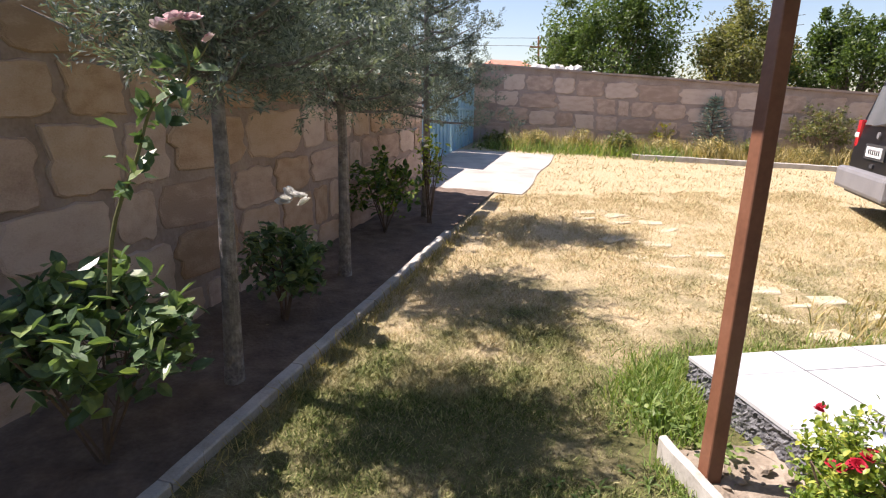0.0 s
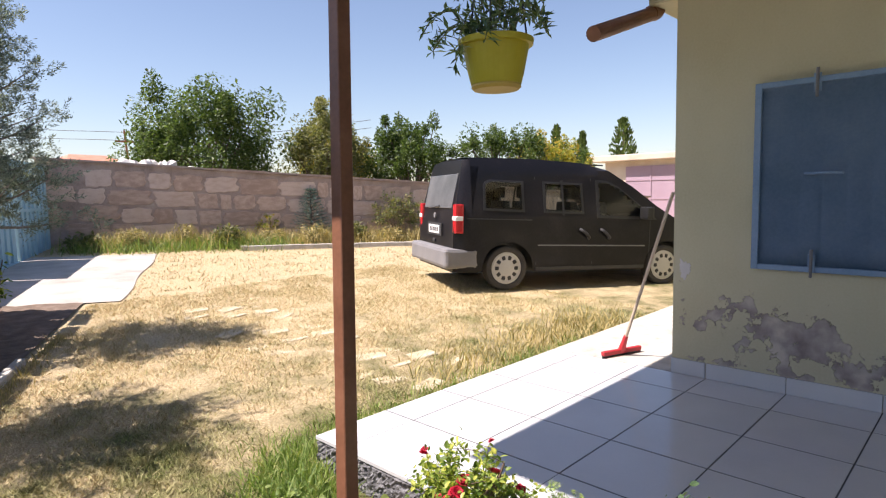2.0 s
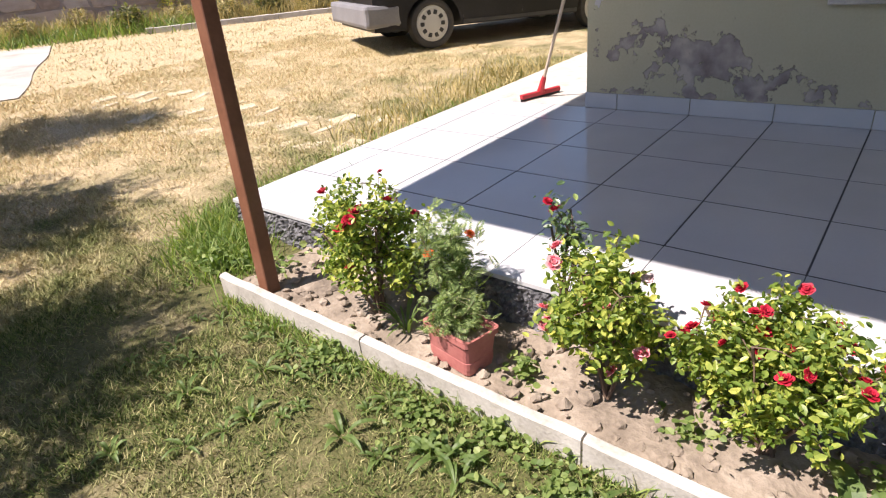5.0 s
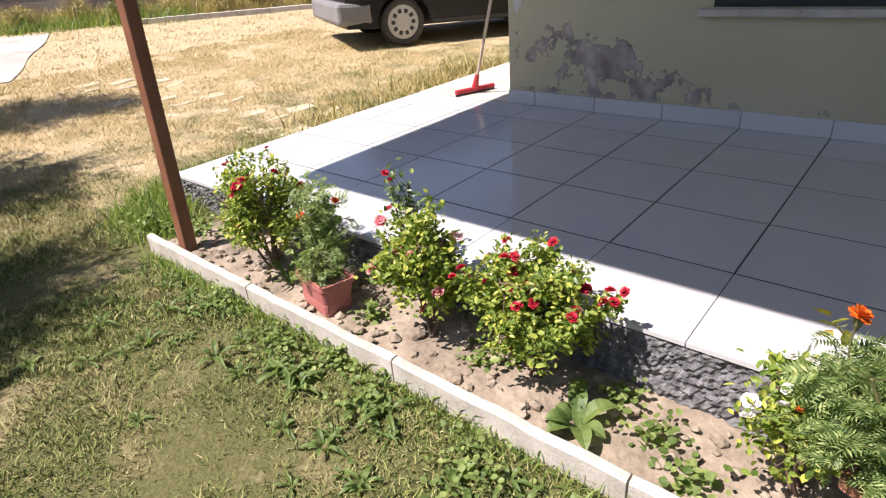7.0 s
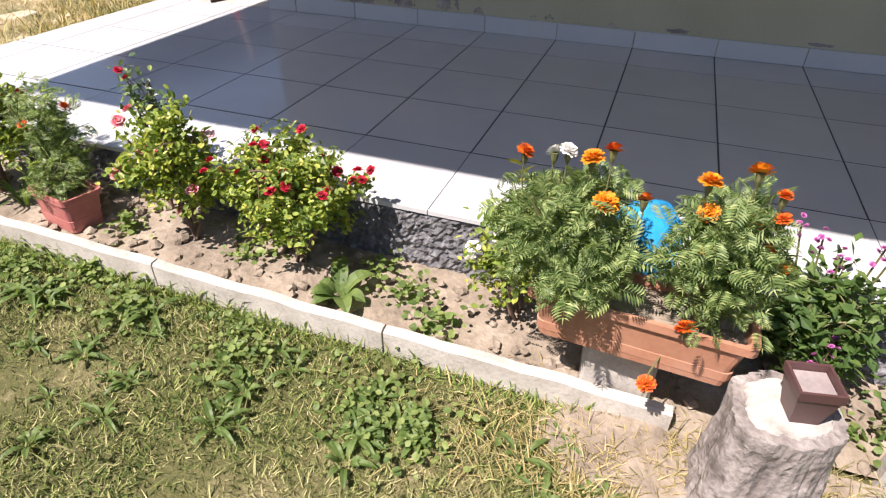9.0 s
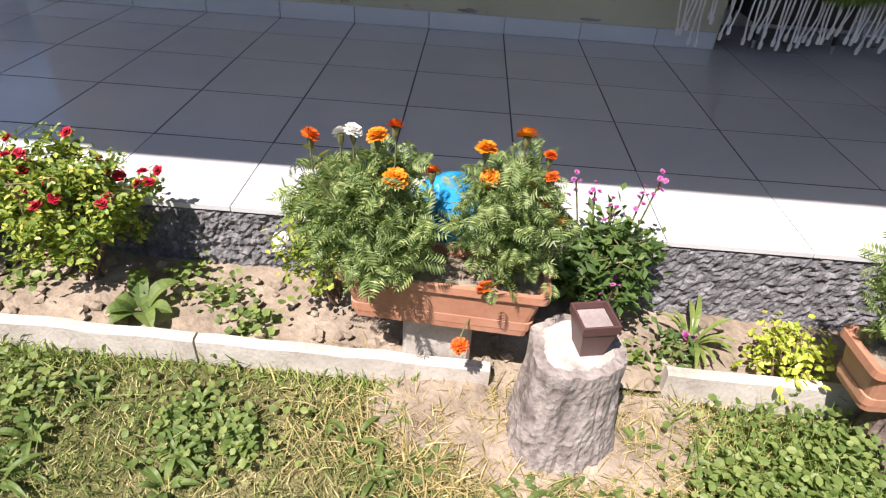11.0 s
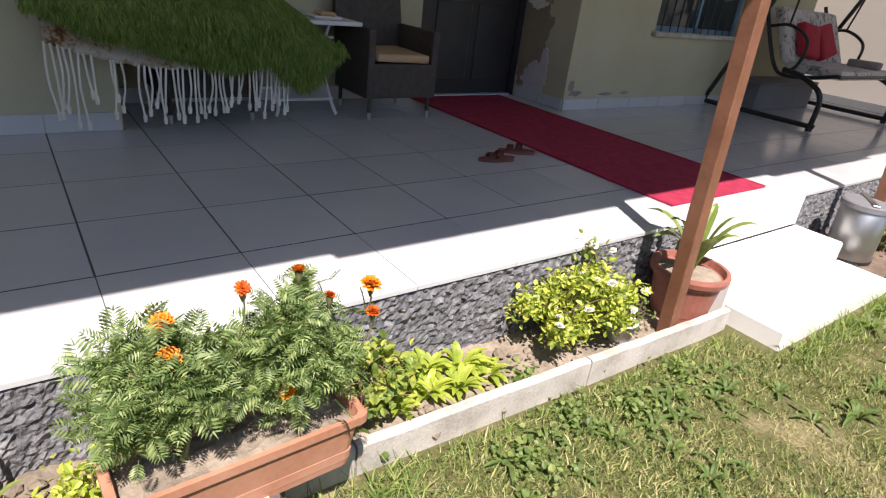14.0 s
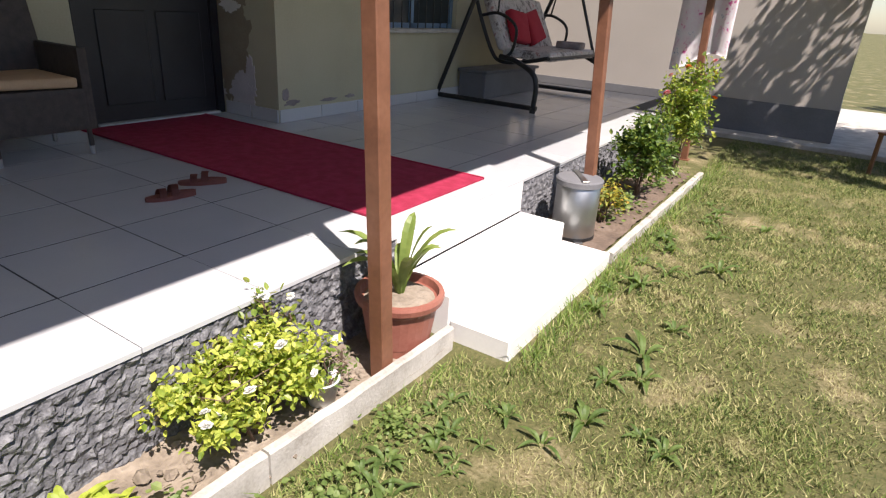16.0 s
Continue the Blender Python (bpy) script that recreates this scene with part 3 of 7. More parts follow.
# ---- house openings ----
def peel_patch(parent, mat, centre, w, h, axis, seed, thick=0.004):
    """An uneven patch where the paint has come off, a few millimetres thick. axis 'x': on a wall facing -x; 'y': facing +y."""
    bm = bmesh.new()
    n = 84
    outer = []
    for k in range(n):
        a = 2 * math.pi * k / n
        c, s = math.cos(a), math.sin(a)
        r = 1 + 0.35 * noise.noise(Vector((c * 1.5 + seed, s * 1.5, seed))) + 0.35 * noise.noise(Vector((c * 4 + seed, s * 4, seed))) + 0.2 * noise.noise(Vector((c * 12, s * 12 + seed, seed)))
        outer.append((c * r * w / 2, s * r * h / 2))
    def at(p, q, d):
        return (centre[0] - d, centre[1] + p, centre[2] + q) if axis == 'x' else (centre[0] + p, centre[1] + d, centre[2] + q)
    top = [bm.verts.new(at(p, q, thick)) for p, q in outer]
    low = [bm.verts.new(at(p * 1.01, q * 1.01, 0.0)) for p, q in outer]
    mid = bm.verts.new(at(0, 0, thick))
    for k in range(n):
        bm.faces.new((mid, top[k], top[(k + 1) % n]))
        bm.faces.new((low[k], low[(k + 1) % n], top[(k + 1) % n], top[k]))
    bmesh.ops.recalc_face_normals(bm, faces=bm.faces)
    part("bare_patch", bm, mat, parent)


front = bpy.data.objects["wall_house_front"]
for i, (y, z, w, h, k) in enumerate([(-2.95, 0.72, 0.12, 0.05, "bare"), (-0.34, 1.16, 0.09, 0.12, "bare_pale"), (-3.25, 0.53, 0.16, 0.025, "bare"), (-4.05, 0.53, 0.13, 0.02, "bare")]):
    peel_patch(front, M[k], (0, y, z), w, h, 'x', i * 3.7, 0.003)
jamb = bpy.data.objects["wall_alcove_jamb"]
for i, (x, z, w, h, k) in enumerate([(0.56, 1.0, 0.52, 0.90, "bare_brown"), (0.50, 1.55, 0.40, 0.7, "bare_brown"), (0.44, 0.62, 0.34, 0.34, "bare_pale"), (0.76, 0.58, 0.16, 0.08, "bare_pale"), (0.55, 1.32, 0.24, 0.10, "flake"), (0.33, 0.80, 0.12, 0.25, "bare_pale")]):
    peel_patch(jamb, M[k], (x, -8.70, z), w, h, 'y', 50 + i * 4.1, 0.003 + 0.001 * i)
wwin = bpy.data.objects["wall_house_window"]
for i, (y, z, w, h) in enumerate([(-8.85, 0.56, 0.16, 0.05), (-9.3, 0.55, 0.22, 0.03), (-9.6, 0.56, 0.12, 0.03), (-8.78, 0.63, 0.08, 0.10)]):
    peel_patch(wwin, M["bare"], (0, y, z), w, h, 'x', 90 + i * 2.3)


def shutter():
    s = empty("window_shutter", -0.0, -0.78, 1.20, label="blue painted steel shutter folded open against the wall", category="shutter")
    bm = bmesh.new()
    cols = []
    for i in range(85):
        y = -0.86 + 0.84 * i / 84
        fold = 0.0055 * abs(math.sin(i * math.pi / 12)) ** 0.6
        cols.append([bm.verts.new((-0.022 - fold - 0.004 * noise.noise(Vector((i * 0.09, k * 0.5, 2))), y, 0.02 + 1.13 * k / 8)) for k in range(9)])
    for c0, c1 in zip(cols, cols[1:]):
        for k in range(8):
            bm.faces.new((c0[k], c0[k + 1], c1[k + 1], c1[k]))
    bmesh.ops.solidify(bm, geom=list(bm.faces), thickness=0.003)
    part("panel", bm, M["blue_paint"], s, "dented folded sheet panel", True)
    bm = box(-0.045, -0.004, -0.88, -0.84, 0, 1.17, 0.003)
    add_box(bm, -0.045, -0.004, -0.04, 0, 0, 1.17, 0.003)
    add_box(bm, -0.045, -0.004, -0.84, -0.04, 0, 0.035, 0.003)
    add_box(bm, -0.045, -0.004, -0.84, -0.04, 1.135, 1.17, 0.003)
    part("frame", bm, M["blue_paint"], s)
    for y, z in ((-0.34, 1.05), (-0.34, -0.03)):
        b = part("bolt", tube([(-0.055, y, z), (-0.055, y, z + 0.17)], 0.009, 8), M["plinth"], s, "worn grey sliding bolt")
        part("bolt_plate", box(-0.05, -0.046, y - 0.02, y + 0.02, z + 0.03, z + 0.14), M["blue_paint"], s)
    part("pull_handle", arc_tube([(-0.032, -0.30, 0.60), (-0.07, -0.31, 0.60), (-0.07, -0.47, 0.60), (-0.032, -0.48, 0.60)], 0.008), M["blue_paint"], s)


def arc_tube(points, r, n=8, k=6):
    return tube(arc(points, k), r, n)


shutter()


def window(name, y0, y1, z0, z1, label):
    w = empty(name, 0, 0, 0, label=label, category="window", kind="structure")
    part("window_sill", box(-0.06, 0.12, y0 - 0.05, y1 + 0.05, z0 - 0.045, z0 - 0.002, 0.006), M["concrete"], w)
    bm = box(0.06, 0.12, y0, y0 + 0.05, z0, z1)
    for a, b, c, d in ((y1 - 0.05, y1, z0, z1), ((y0 + y1) / 2 - 0.03, (y0 + y1) / 2 + 0.03, z0, z1), (y0, y1, z0, z0 + 0.05), (y0, y1, z1 - 0.05, z1)):
        add_box(bm, 0.061, 0.119, a, b, c, d)
    part("window_frame", bm, M["blue_paint"], w)
    part("pane", box(0.085, 0.092, y0 + 0.05, (y0 + y1) / 2 - 0.03, z0 + 0.05, z1 - 0.05), M["glass_dark"], w)
    part("pane", box(0.085, 0.092, (y0 + y1) / 2 + 0.03, y1 - 0.05, z0 + 0.05, z1 - 0.05), M["glass_dark"], w)
    k = int((y1 - y0) / 0.14)
    for i in range(1, k):
        part("bar", tube([(0.03, y0 + (y1 - y0) * i / k, z0), (0.03, y0 + (y1 - y0) * i / k, z1)], 0.007, 6), M["black_metal"], w)


window("window_1", -11.45, -9.86, 1.18, 2.4, "barred house window with blue frame behind the swing")
bm = box(-0.075, 0.0, -2.95, -1.68, 1.07, 1.115, 0.006)
tagged(mesh_object("window_sill", bm, M["concrete"]), "grey stone window sill on the cream wall", "window sill", kind="structure")
tagged(mesh_object("window_2", box(-0.004, 0.0, -2.85, -1.75, 1.12, 2.35), M["glass_dark"]), "dark window of the house above the stone sill", "window", kind="structure")


def door():
    d = empty("door_1", 0.74, 0, 0, label="closed dark brown steel entrance door", category="door", kind="structure")
    part("leaf", box(0.0, 0.06, -8.62, -7.53, 0.42, 2.42, 0.004), M["dark_door"], d)
    for z0, z1 in ((0.55, 1.25), (1.35, 2.3)):
        for y0 in (-8.52, -8.04):
            part("door_panel", box(-0.012, 0.0, y0, y0 + 0.40, z0, z1, 0.006), M["dark_door"], d)
    bm = box(-0.03, 0.10, -8.69, -8.62, 0.40, 2.45)
    add_box(bm, -0.03, 0.10, -7.53, -7.47, 0.40, 2.45)
    part("door_frame", bm, M["dark_door"], d)
    part("threshold", box(-0.06, 0.06, -8.62, -7.53, 0.40, 0.42, 0.003), M["skirting"], d)
    part("door_handle", arc_tube([(-0.002, -7.62, 1.42), (-0.05, -7.62, 1.42), (-0.055, -7.74, 1.42)], 0.009), M["chrome"], d)


door()


def downpipe():
    p = empty("gutter_outlet", 0, 0, 0, label="reddish brown round gutter outlet pipe under the eave", category="pipe")
    part("pipe", tube([(-0.75, -0.04, 2.70), (0.12, -0.04, 3.00)], 0.05, 16), M["brown_paint"], p)
    part("elbow", arc_tube([(0.06, -0.04, 2.985), (0.16, -0.04, 3.02), (0.2, -0.05, 3.12)], 0.056, 12), M["brown_paint"], p)


downpipe()


# ---- patio furniture ----
def carpet():
    c = empty("carpet_runner", 0, 0, PATIO, label="red carpet runner laid from the steps to the door", category="carpet")
    n, k = 60, 16
    bm = bmesh.new()
    g = [[bm.verts.new((-2.19 + 2.86 * i / n, -8.45 + 1.07 * j / k, 0.010 + 0.003 * noise.noise(Vector((i * 0.2, j * 0.2, 0))))) for j in range(k + 1)] for i in range(n + 1)]
    for i in range(n):
        for j in range(k):
            bm.faces.new((g[i][j], g[i + 1][j], g[i + 1][j + 1], g[i][j + 1]))
    r = bmesh.ops.extrude_face_region(bm, geom=list(bm.faces))
    for v in r["geom"]:
        if isinstance(v, bmesh.types.BMVert):
            v.co.z = 0.0005
    part("woven_body", bm, M["red_carpet"], c)
    for y0 in (-8.452, -7.392):
        part("edge_binding", box(-2.19, 0.67, y0, y0 + 0.014, 0.002, 0.016, 0.002), M["red_carpet"], c)


carpet()


def armchair(x, y, rz, label):
    """Wicker armchair, front towards local -x."""
    a = empty("wicker_armchair", x, y, PATIO, rz, label, "chair", "wicker armchairs")
    for px, py in ((0.03, -0.265), (0.03, 0.265), (0.52, -0.265), (0.52, 0.265)):
        l = part("leg", tube([(px, py, 0.05), (px, py * 0.98, 0.40)], 0.016, 8), M["wicker"], a)
        part("metal_foot", tube([(px, py, 0.0), (px, py, 0.055)], [0.013, 0.016], 10), M["chrome"], l, "shiny metal foot cap")
    part("seat", box(0.0, 0.55, -0.28, 0.28, 0.16, 0.42, 0.03, 2), M["wicker"], a)
    bm = bmesh.new()
    add_box(bm, 0.50, 0.57, -0.30, 0.30, 0.42, 0.98, 0.025, 2)
    for v in bm.verts:
        v.co.x += max(0, v.co.z - 0.42) * 0.25
    part("backrest", bm, M["wicker"], a)
    for s in (-1, 1):
        part("armrest", box(0.0, 0.54, s * 0.25, s * 0.31, 0.16, 0.66, 0.02, 2), M["wicker"], a)
    bm = box(0.0, 0.50, -0.23, 0.23, 0.425, 0.485, 0.025, 3)
    rough(bm, 0.012, 6)
    part("seat_cushion", bm, M["cushion"], a, "tan seat cushion", True)
    return a


armchair(-0.05, -6.84, 0, "dark brown wicker armchair with a tan seat cushion beside the door")
armchair(0.08, -5.46, 0, "dark wicker armchair under a fringed throw and green rug")


def folding_table():
    t = empty("folding_table", 0.38, -6.14, PATIO, label="white folding table with bent tube legs and small clutter", category="table")
    part("tabletop", box(-0.30, 0.32, -0.40, 0.36, 0.655, 0.685, 0.008, 2), M["white_metal"], t)
    for s in (-1, 1):
        for px, qx in ((-0.25, 0.25), (0.25, -0.25)):
            yy = 0.21 * s + (0.02 if px > 0 else 0)
            part("leg", arc_tube([(px, yy * 1.12, 0.012), (px * 0.85, yy, 0.10), (0, yy * 0.95, 0.38), (qx * 0.9, yy * 0.9, 0.65)], 0.013), M["white_metal"], t)
    for px, z in ((-0.21, 0.12), (0.21, 0.12), (-0.19, 0.56), (0.1, 0.46)):
        part("crossbar", tube([(px, -0.22, z), (px, 0.22, z)], 0.010, 8), M["white_metal"], t)
    return t


folding_table()
c = empty("coffee_pot", 0.40, -6.02, PATIO + 0.686, label="dark metal pot standing on the white folding table", category="pot")
part("body", lathe([(0.04, 0), (0.05, 0.01), (0.045, 0.10), (0.05, 0.14)], 16), M["black_metal"], c, smooth=True)
part("handle", arc_tube([(0.04, 0, 0.12), (0.09, 0, 0.12), (0.12, 0.0, 0.13)], 0.006), M["black_metal"], c)
c = empty("tea_tray", 0.24, -6.30, PATIO + 0.686, label="small pale tray on the white folding table", category="tray")
part("tray", box(-0.08, 0.10, -0.12, 0.10, 0, 0.018, 0.006), M["white_metal"], c)
part("cloth", rough(box(-0.06, 0.05, -0.08, 0.05, 0.018, 0.045, 0.01), 0.012, 20), M["cushion"], c)


def shag_and_throw():
    # throw: a shallow drape over the seat front, with knotted cords below
    th = empty("fringed_throw", -0.02, -5.25, PATIO, label="cream and brown throw with long knotted fringes on a chair", category="throw")
    n, k = 48, 10
    bm = bmesh.new()
    def edge(s):
        return 0.52 - 0.10 * math.sin(math.pi * min(1, s * 1.15)) - 0.06 * s
    g = []
    for i in range(n + 1):
        s = i / n
        row = []
        for j in range(k + 1):
            t = j / k
            z = edge(s) + (0.30 - 0.1 * s) * (1 - t) + 0.008 * math.sin(i * 1.9)
            x = -0.16 + 0.10 * (1 - t) + 0.02 * noise.noise(Vector((i * 0.2, j * 0.3, 1)))
            row.append(bm.verts.new((x, 0.70 - 1.32 * s, z)))
        g.append(row)
    for i in range(n):
        for j in range(k):
            bm.faces.new((g[i][j], g[i][j + 1], g[i + 1][j + 1], g[i + 1][j]))
    bmesh.ops.solidify(bm, geom=list(bm.faces), thickness=0.012)
    part("cloth", bm, M["throw"], th, smooth=True)
    rng = random.Random(5)
    for i in range(46):
        s = (i + rng.uniform(-0.3, 0.3)) / 45
        s = min(1, max(0, s))
        if rng.random() < 0.10:
            continue
        y = 0.70 - 1.32 * s
        top = edge(s) + 0.01
        ln = rng.uniform(0.20, 0.30) + (0.06 if s > 0.85 else 0) + (0.10 if s < 0.12 else 0)
        pts = [(-0.165, y, top), (-0.17 + rng.uniform(-.01, .01), y + rng.uniform(-.012, .012), top - ln * 0.5), (-0.165 + rng.uniform(-.012, .012), y + rng.uniform(-.02, .02), top - ln)]
        bm = tube(arc(pts, 3), 0.0065, 5)
        p = Vector(pts[-1])
        add_tube(bm, [p + Vector((0, 0, 0.012)), p, p - Vector((0, 0, 0.035))], [0.008, 0.013, 0.010], 6)
        part("fringe_cord", bm, M["rope"], th)
    # shag rug: a drooping mound covered in strands
    rug = empty("shag_rug", -0.02, -5.45, PATIO, label="grass green shaggy rug heaped over a covered wicker chair", category="rug")
    bm = bmesh.new()
    nu, nv = 40, 24
    def surf(i, j):
        a, b = i / nu, j / nv
        y = 0.96 - 1.72 * a
        lo = 0.54 + 0.10 * math.cos(a * 5.2) - (0.20 if a > 0.72 else 0) * math.sin(min(1, (a - 0.72) / 0.14) * math.pi * 0.5 + (max(0, a - 0.86) / 0.14) * math.pi * 0.5)
        if a < 0.15:
            lo += 0.10 * (0.15 - a) / 0.15
        hi = 0.98 - 0.35 * (2 * abs(a - 0.45)) ** 3
        ph = b * math.pi * 0.85
        z = lo + (hi - lo) * (1 - math.cos(ph)) / 2
        x = -0.20 - 0.09 * math.sin(ph) + 0.45 * max(0, b - 0.55)
        return Vector((x, y, z)) + noise.noise_vector(Vector((a * 6, b * 5, 2))) * 0.035
    g = [[bm.verts.new(surf(i, j)) for j in range(nv + 1)] for i in range(nu + 1)]
    for i in range(nu):
        for j in range(nv):
            bm.faces.new((g[i][j], g[i][j + 1], g[i + 1][j + 1], g[i + 1][j]))
    bmesh.ops.solidify(bm, geom=list(bm.faces), thickness=-0.03)
    part("backing", bm, M["shag"], rug, smooth=True)
    verts, faces = [], []
    for _ in range(15000):
        i, j = rng.uniform(0, nu), rng.uniform(0, nv)
        p = surf(i, j)
        d = Vector((-0.55 + rng.uniform(-.4, .3), rng.uniform(-.6, .6), -0.75 + rng.uniform(-.5, .4))).normalized()
        w = Vector((rng.uniform(-1, 1), rng.uniform(-1, 1), rng.uniform(-.4, .4))).normalized() * 0.003
        ln = rng.uniform(0.04, 0.085)
        q = p + d * ln * 0.55
        r = q + (d + Vector((0, 0, -0.7))).normalized() * ln * 0.5
        k0 = len(verts)
        verts += [p - w, p + w, q + w, q - w, r]
        faces += [(k0, k0 + 1, k0 + 2, k0 + 3), (k0 + 3, k0 + 2, k0 + 4)]
    tagged(raw_object("shag_fibre", [tuple(v) for v in verts], faces, M["shag"], rug), kind="stuff")


shag_and_throw()


def sandal(x, y, rz, label):
    s = empty("sandal", x, y, PATIO, rz, label, "sandal", "pair of sandals")
    out = [(0.13 * math.cos(a) * 1.0, (0.042 if math.cos(a) > 0 else 0.034) * math.sin(a)) for a in [2 * math.pi * k / 24 for k in range(24)]]
    bm = bmesh.new()
    lo = [bm.verts.new((px, py, 0.001)) for px, py in out]
    hi = [bm.verts.new((px, py, 0.022 + 0.010 * (px < -0.03))) for px, py in out]
    bm.faces.new(lo[::-1])
    bm.faces.new(hi)
    for k in range(24):
        bm.faces.new((lo[k], lo[(k + 1) % 24], hi[(k + 1) % 24], hi[k]))
    part("sole", bm, M["leather"], s)
    for px, h in ((0.05, 0.06), (-0.01, 0.075)):
        pts = arc([(px, -0.042, 0.02), (px - 0.005, -0.03, h * 0.8), (px - 0.01, 0, h), (px - 0.005, 0.03, h * 0.8), (px, 0.042, 0.02)], 4)
        bm = bmesh.new()
        rows = [[bm.verts.new(Vector(p) + Vector((dx, 0, 0))) for dx in (-0.018, 0.018)] for p in pts]
        for a, b in zip(rows, rows[1:]):
            bm.faces.new((a[0], a[1], b[1], b[0]))
        bmesh.ops.solidify(bm, geom=list(bm.faces), thickness=0.004)
        part("strap", bm, M["leather"], s)


sandal(-1.17, -6.90, 75, "brown leather strap sandal lying on the patio tiles")
sandal(-1.06, -7.17, 55, "brown leather strap sandal lying beside the red carpet")


def squeegee():
    s = empty("floor_squeegee", 0.16, 0.22, PATIO, label="red floor squeegee with wooden handle leaning on the house corner", category="squeegee")
    part("head", box(-0.20, 0.20, -0.018, 0.018, 0.02, 0.055, 0.005), M["red_plastic"], s)
    part("rubber", box(-0.20, 0.20, -0.004, 0.004, 0.0, 0.03), M["black_metal"], s)
    part("socket", tube([(0, 0, 0.045), (0, -0.05, 0.17)], [0.03, 0.018], 10), M["red_plastic"], s)
    part("handle", tube([(0, -0.045, 0.15), (0.0, -0.50, 1.30)], 0.0125, 10), M["handle_wood"], s, "pale worn wooden handle")
    s.matrix_world = pose(0.17, 0.22, PATIO, 0, 0, -20)


squeegee()


def garden_swing():
    s = empty("garden_swing", -0.68, -12.15, PATIO, label="black steel garden swing seat with floral cushions and red pillows", category="swing")
    B = M["black_metal"]
    for yy, ax in ((1.0, -0.60), (-1.0, -0.66)):
        part("base_rail", tube([(0.70, yy, 0.05), (ax, yy, 0.05)], 0.028, 10), B, s)
        part("front_leg", arc_tube([(-0.56, yy, 0.02), (-0.57, yy, 0.28), (-0.50, yy, 0.42), (-0.28, yy * 0.99, 0.52), (-0.1, yy, 0.55)], 0.028, 10), B, s)
        part("rear_leg", tube([(0.70, yy, 0.05), (0.02, yy * 0.98, 1.75)], 0.026, 10), B, s)
        part("front_strut", tube([(-0.60, yy, 0.10), (0.02, yy * 0.98, 1.75)], 0.020, 10), B, s) if yy < 0 else None
        part("foot", tube([(-0.56, yy, 0.0), (-0.56, yy, 0.05)], 0.034, 10), B, s)
    part("top_rail", tube([(0.02, 0.98, 1.75), (0.02, -0.98, 1.75)], 0.026, 10), B, s)
    part("rear_rail", tube([(0.70, 1.0, 0.05), (0.70, -1.0, 0.05)], 0.022, 10), B, s)
    for yy in (0.72, -0.72):
        part("seat_side", arc_tube([(0.45, yy, 1.22), (0.30, yy, 0.85), (0.14, yy, 0.55), (0.0, yy, 0.47), (-0.30, yy, 0.50), (-0.55, yy, 0.56)], 0.022, 8), B, s)
        part("arm_loop", arc_tube([(0.32, yy, 0.95), (0.1, yy, 0.98), (-0.12, yy, 0.85), (-0.1, yy, 0.60), (0.02, yy, 0.50)], 0.018, 8), B, s)
        part("hanger", tube([(0.12, yy, 0.98), (0.02, yy * 1.2, 1.75)], 0.012, 6), B, s)
    part("seat_rail", tube([(-0.55, 0.72, 0.55), (-0.55, -0.72, 0.55)], 0.02, 8), B, s)
    bm = box(-0.55, 0.05, -0.68, 0.68, 0.52, 0.62, 0.04, 3)
    rough(bm, 0.02, 5)
    part("seat_cushion", bm, M["floral"], s, "grey floral seat cushion", True)
    bm = box(0.0, 0.10, -0.68, 0.68, 0.58, 1.15, 0.04, 3)
    for v in bm.verts:
        v.co.x += (v.co.z - 0.55) * 0.45
    rough(bm, 0.02, 5)
    part("back_cushion", bm, M["floral"], s, "grey floral back cushion", True)
    for i, (yy, rr) in enumerate(((0.30, 8), (-0.10, -12))):
        bm = box(-0.05, 0.05, -0.19, 0.19, -0.19, 0.19, 0.045, 3)
        rough(bm, 0.015, 6, i)
        bm.transform(pose(0.06, yy, 0.84, rr, 24, 0))
        part("pillow", bm, M["red_cloth"], s, "plain red pillow", True)
    bm = box(-0.16, 0.16, -0.14, 0.14, 0, 0.09, 0.03, 2)
    rough(bm, 0.02, 6, 4)
    bm.transform(pose(-0.32, -0.45, 0.61, 0, 0, 10))
    part("folded_blanket", bm, M["bare"], s, "folded grey blanket", True)


garden_swing()

b = empty("storage_bench", 0.0, 0, 0, label="grey wooden storage bench against the house wall behind the swing", category="bench")
part("body", box(-0.40, -0.03, -12.95, -11.55, PATIO + 0.001, PATIO + 0.30, 0.01), M["plinth"], b)
part("lid", box(-0.43, -0.02, -12.98, -11.52, PATIO + 0.301, PATIO + 0.335, 0.008), M["plinth"], b)


# ---- pots, bin, planters, stumps ----
def pot_ring(profile, mat, name, label, x, y, z, category="plant pot", n=28):
    p = empty(name, x, y, z, label=label, category=category)
    bm = lathe(profile, n)
    part("pot", bm, mat, p, smooth=False)
    return p


BIG_POT = pot_ring([(0.13, 0.0), (0.135, 0.02), (0.14, 0.045), (0.143, 0.05), (0.17, 0.22), (0.178, 0.235), (0.195, 0.245), (0.20, 0.27), (0.195, 0.285), (0.175, 0.285), (0.168, 0.25), (0.10, 0.245)],
                   M["terracotta"], "flower_pot", "large round terracotta plant pot beside the white steps", -2.58, -7.05, ground_z(0, -7) + 0.035)
part("soil", lathe([(0.17, 0.245), (0.12, 0.262), (0.02, 0.268)], 20), M["soil"], BIG_POT)


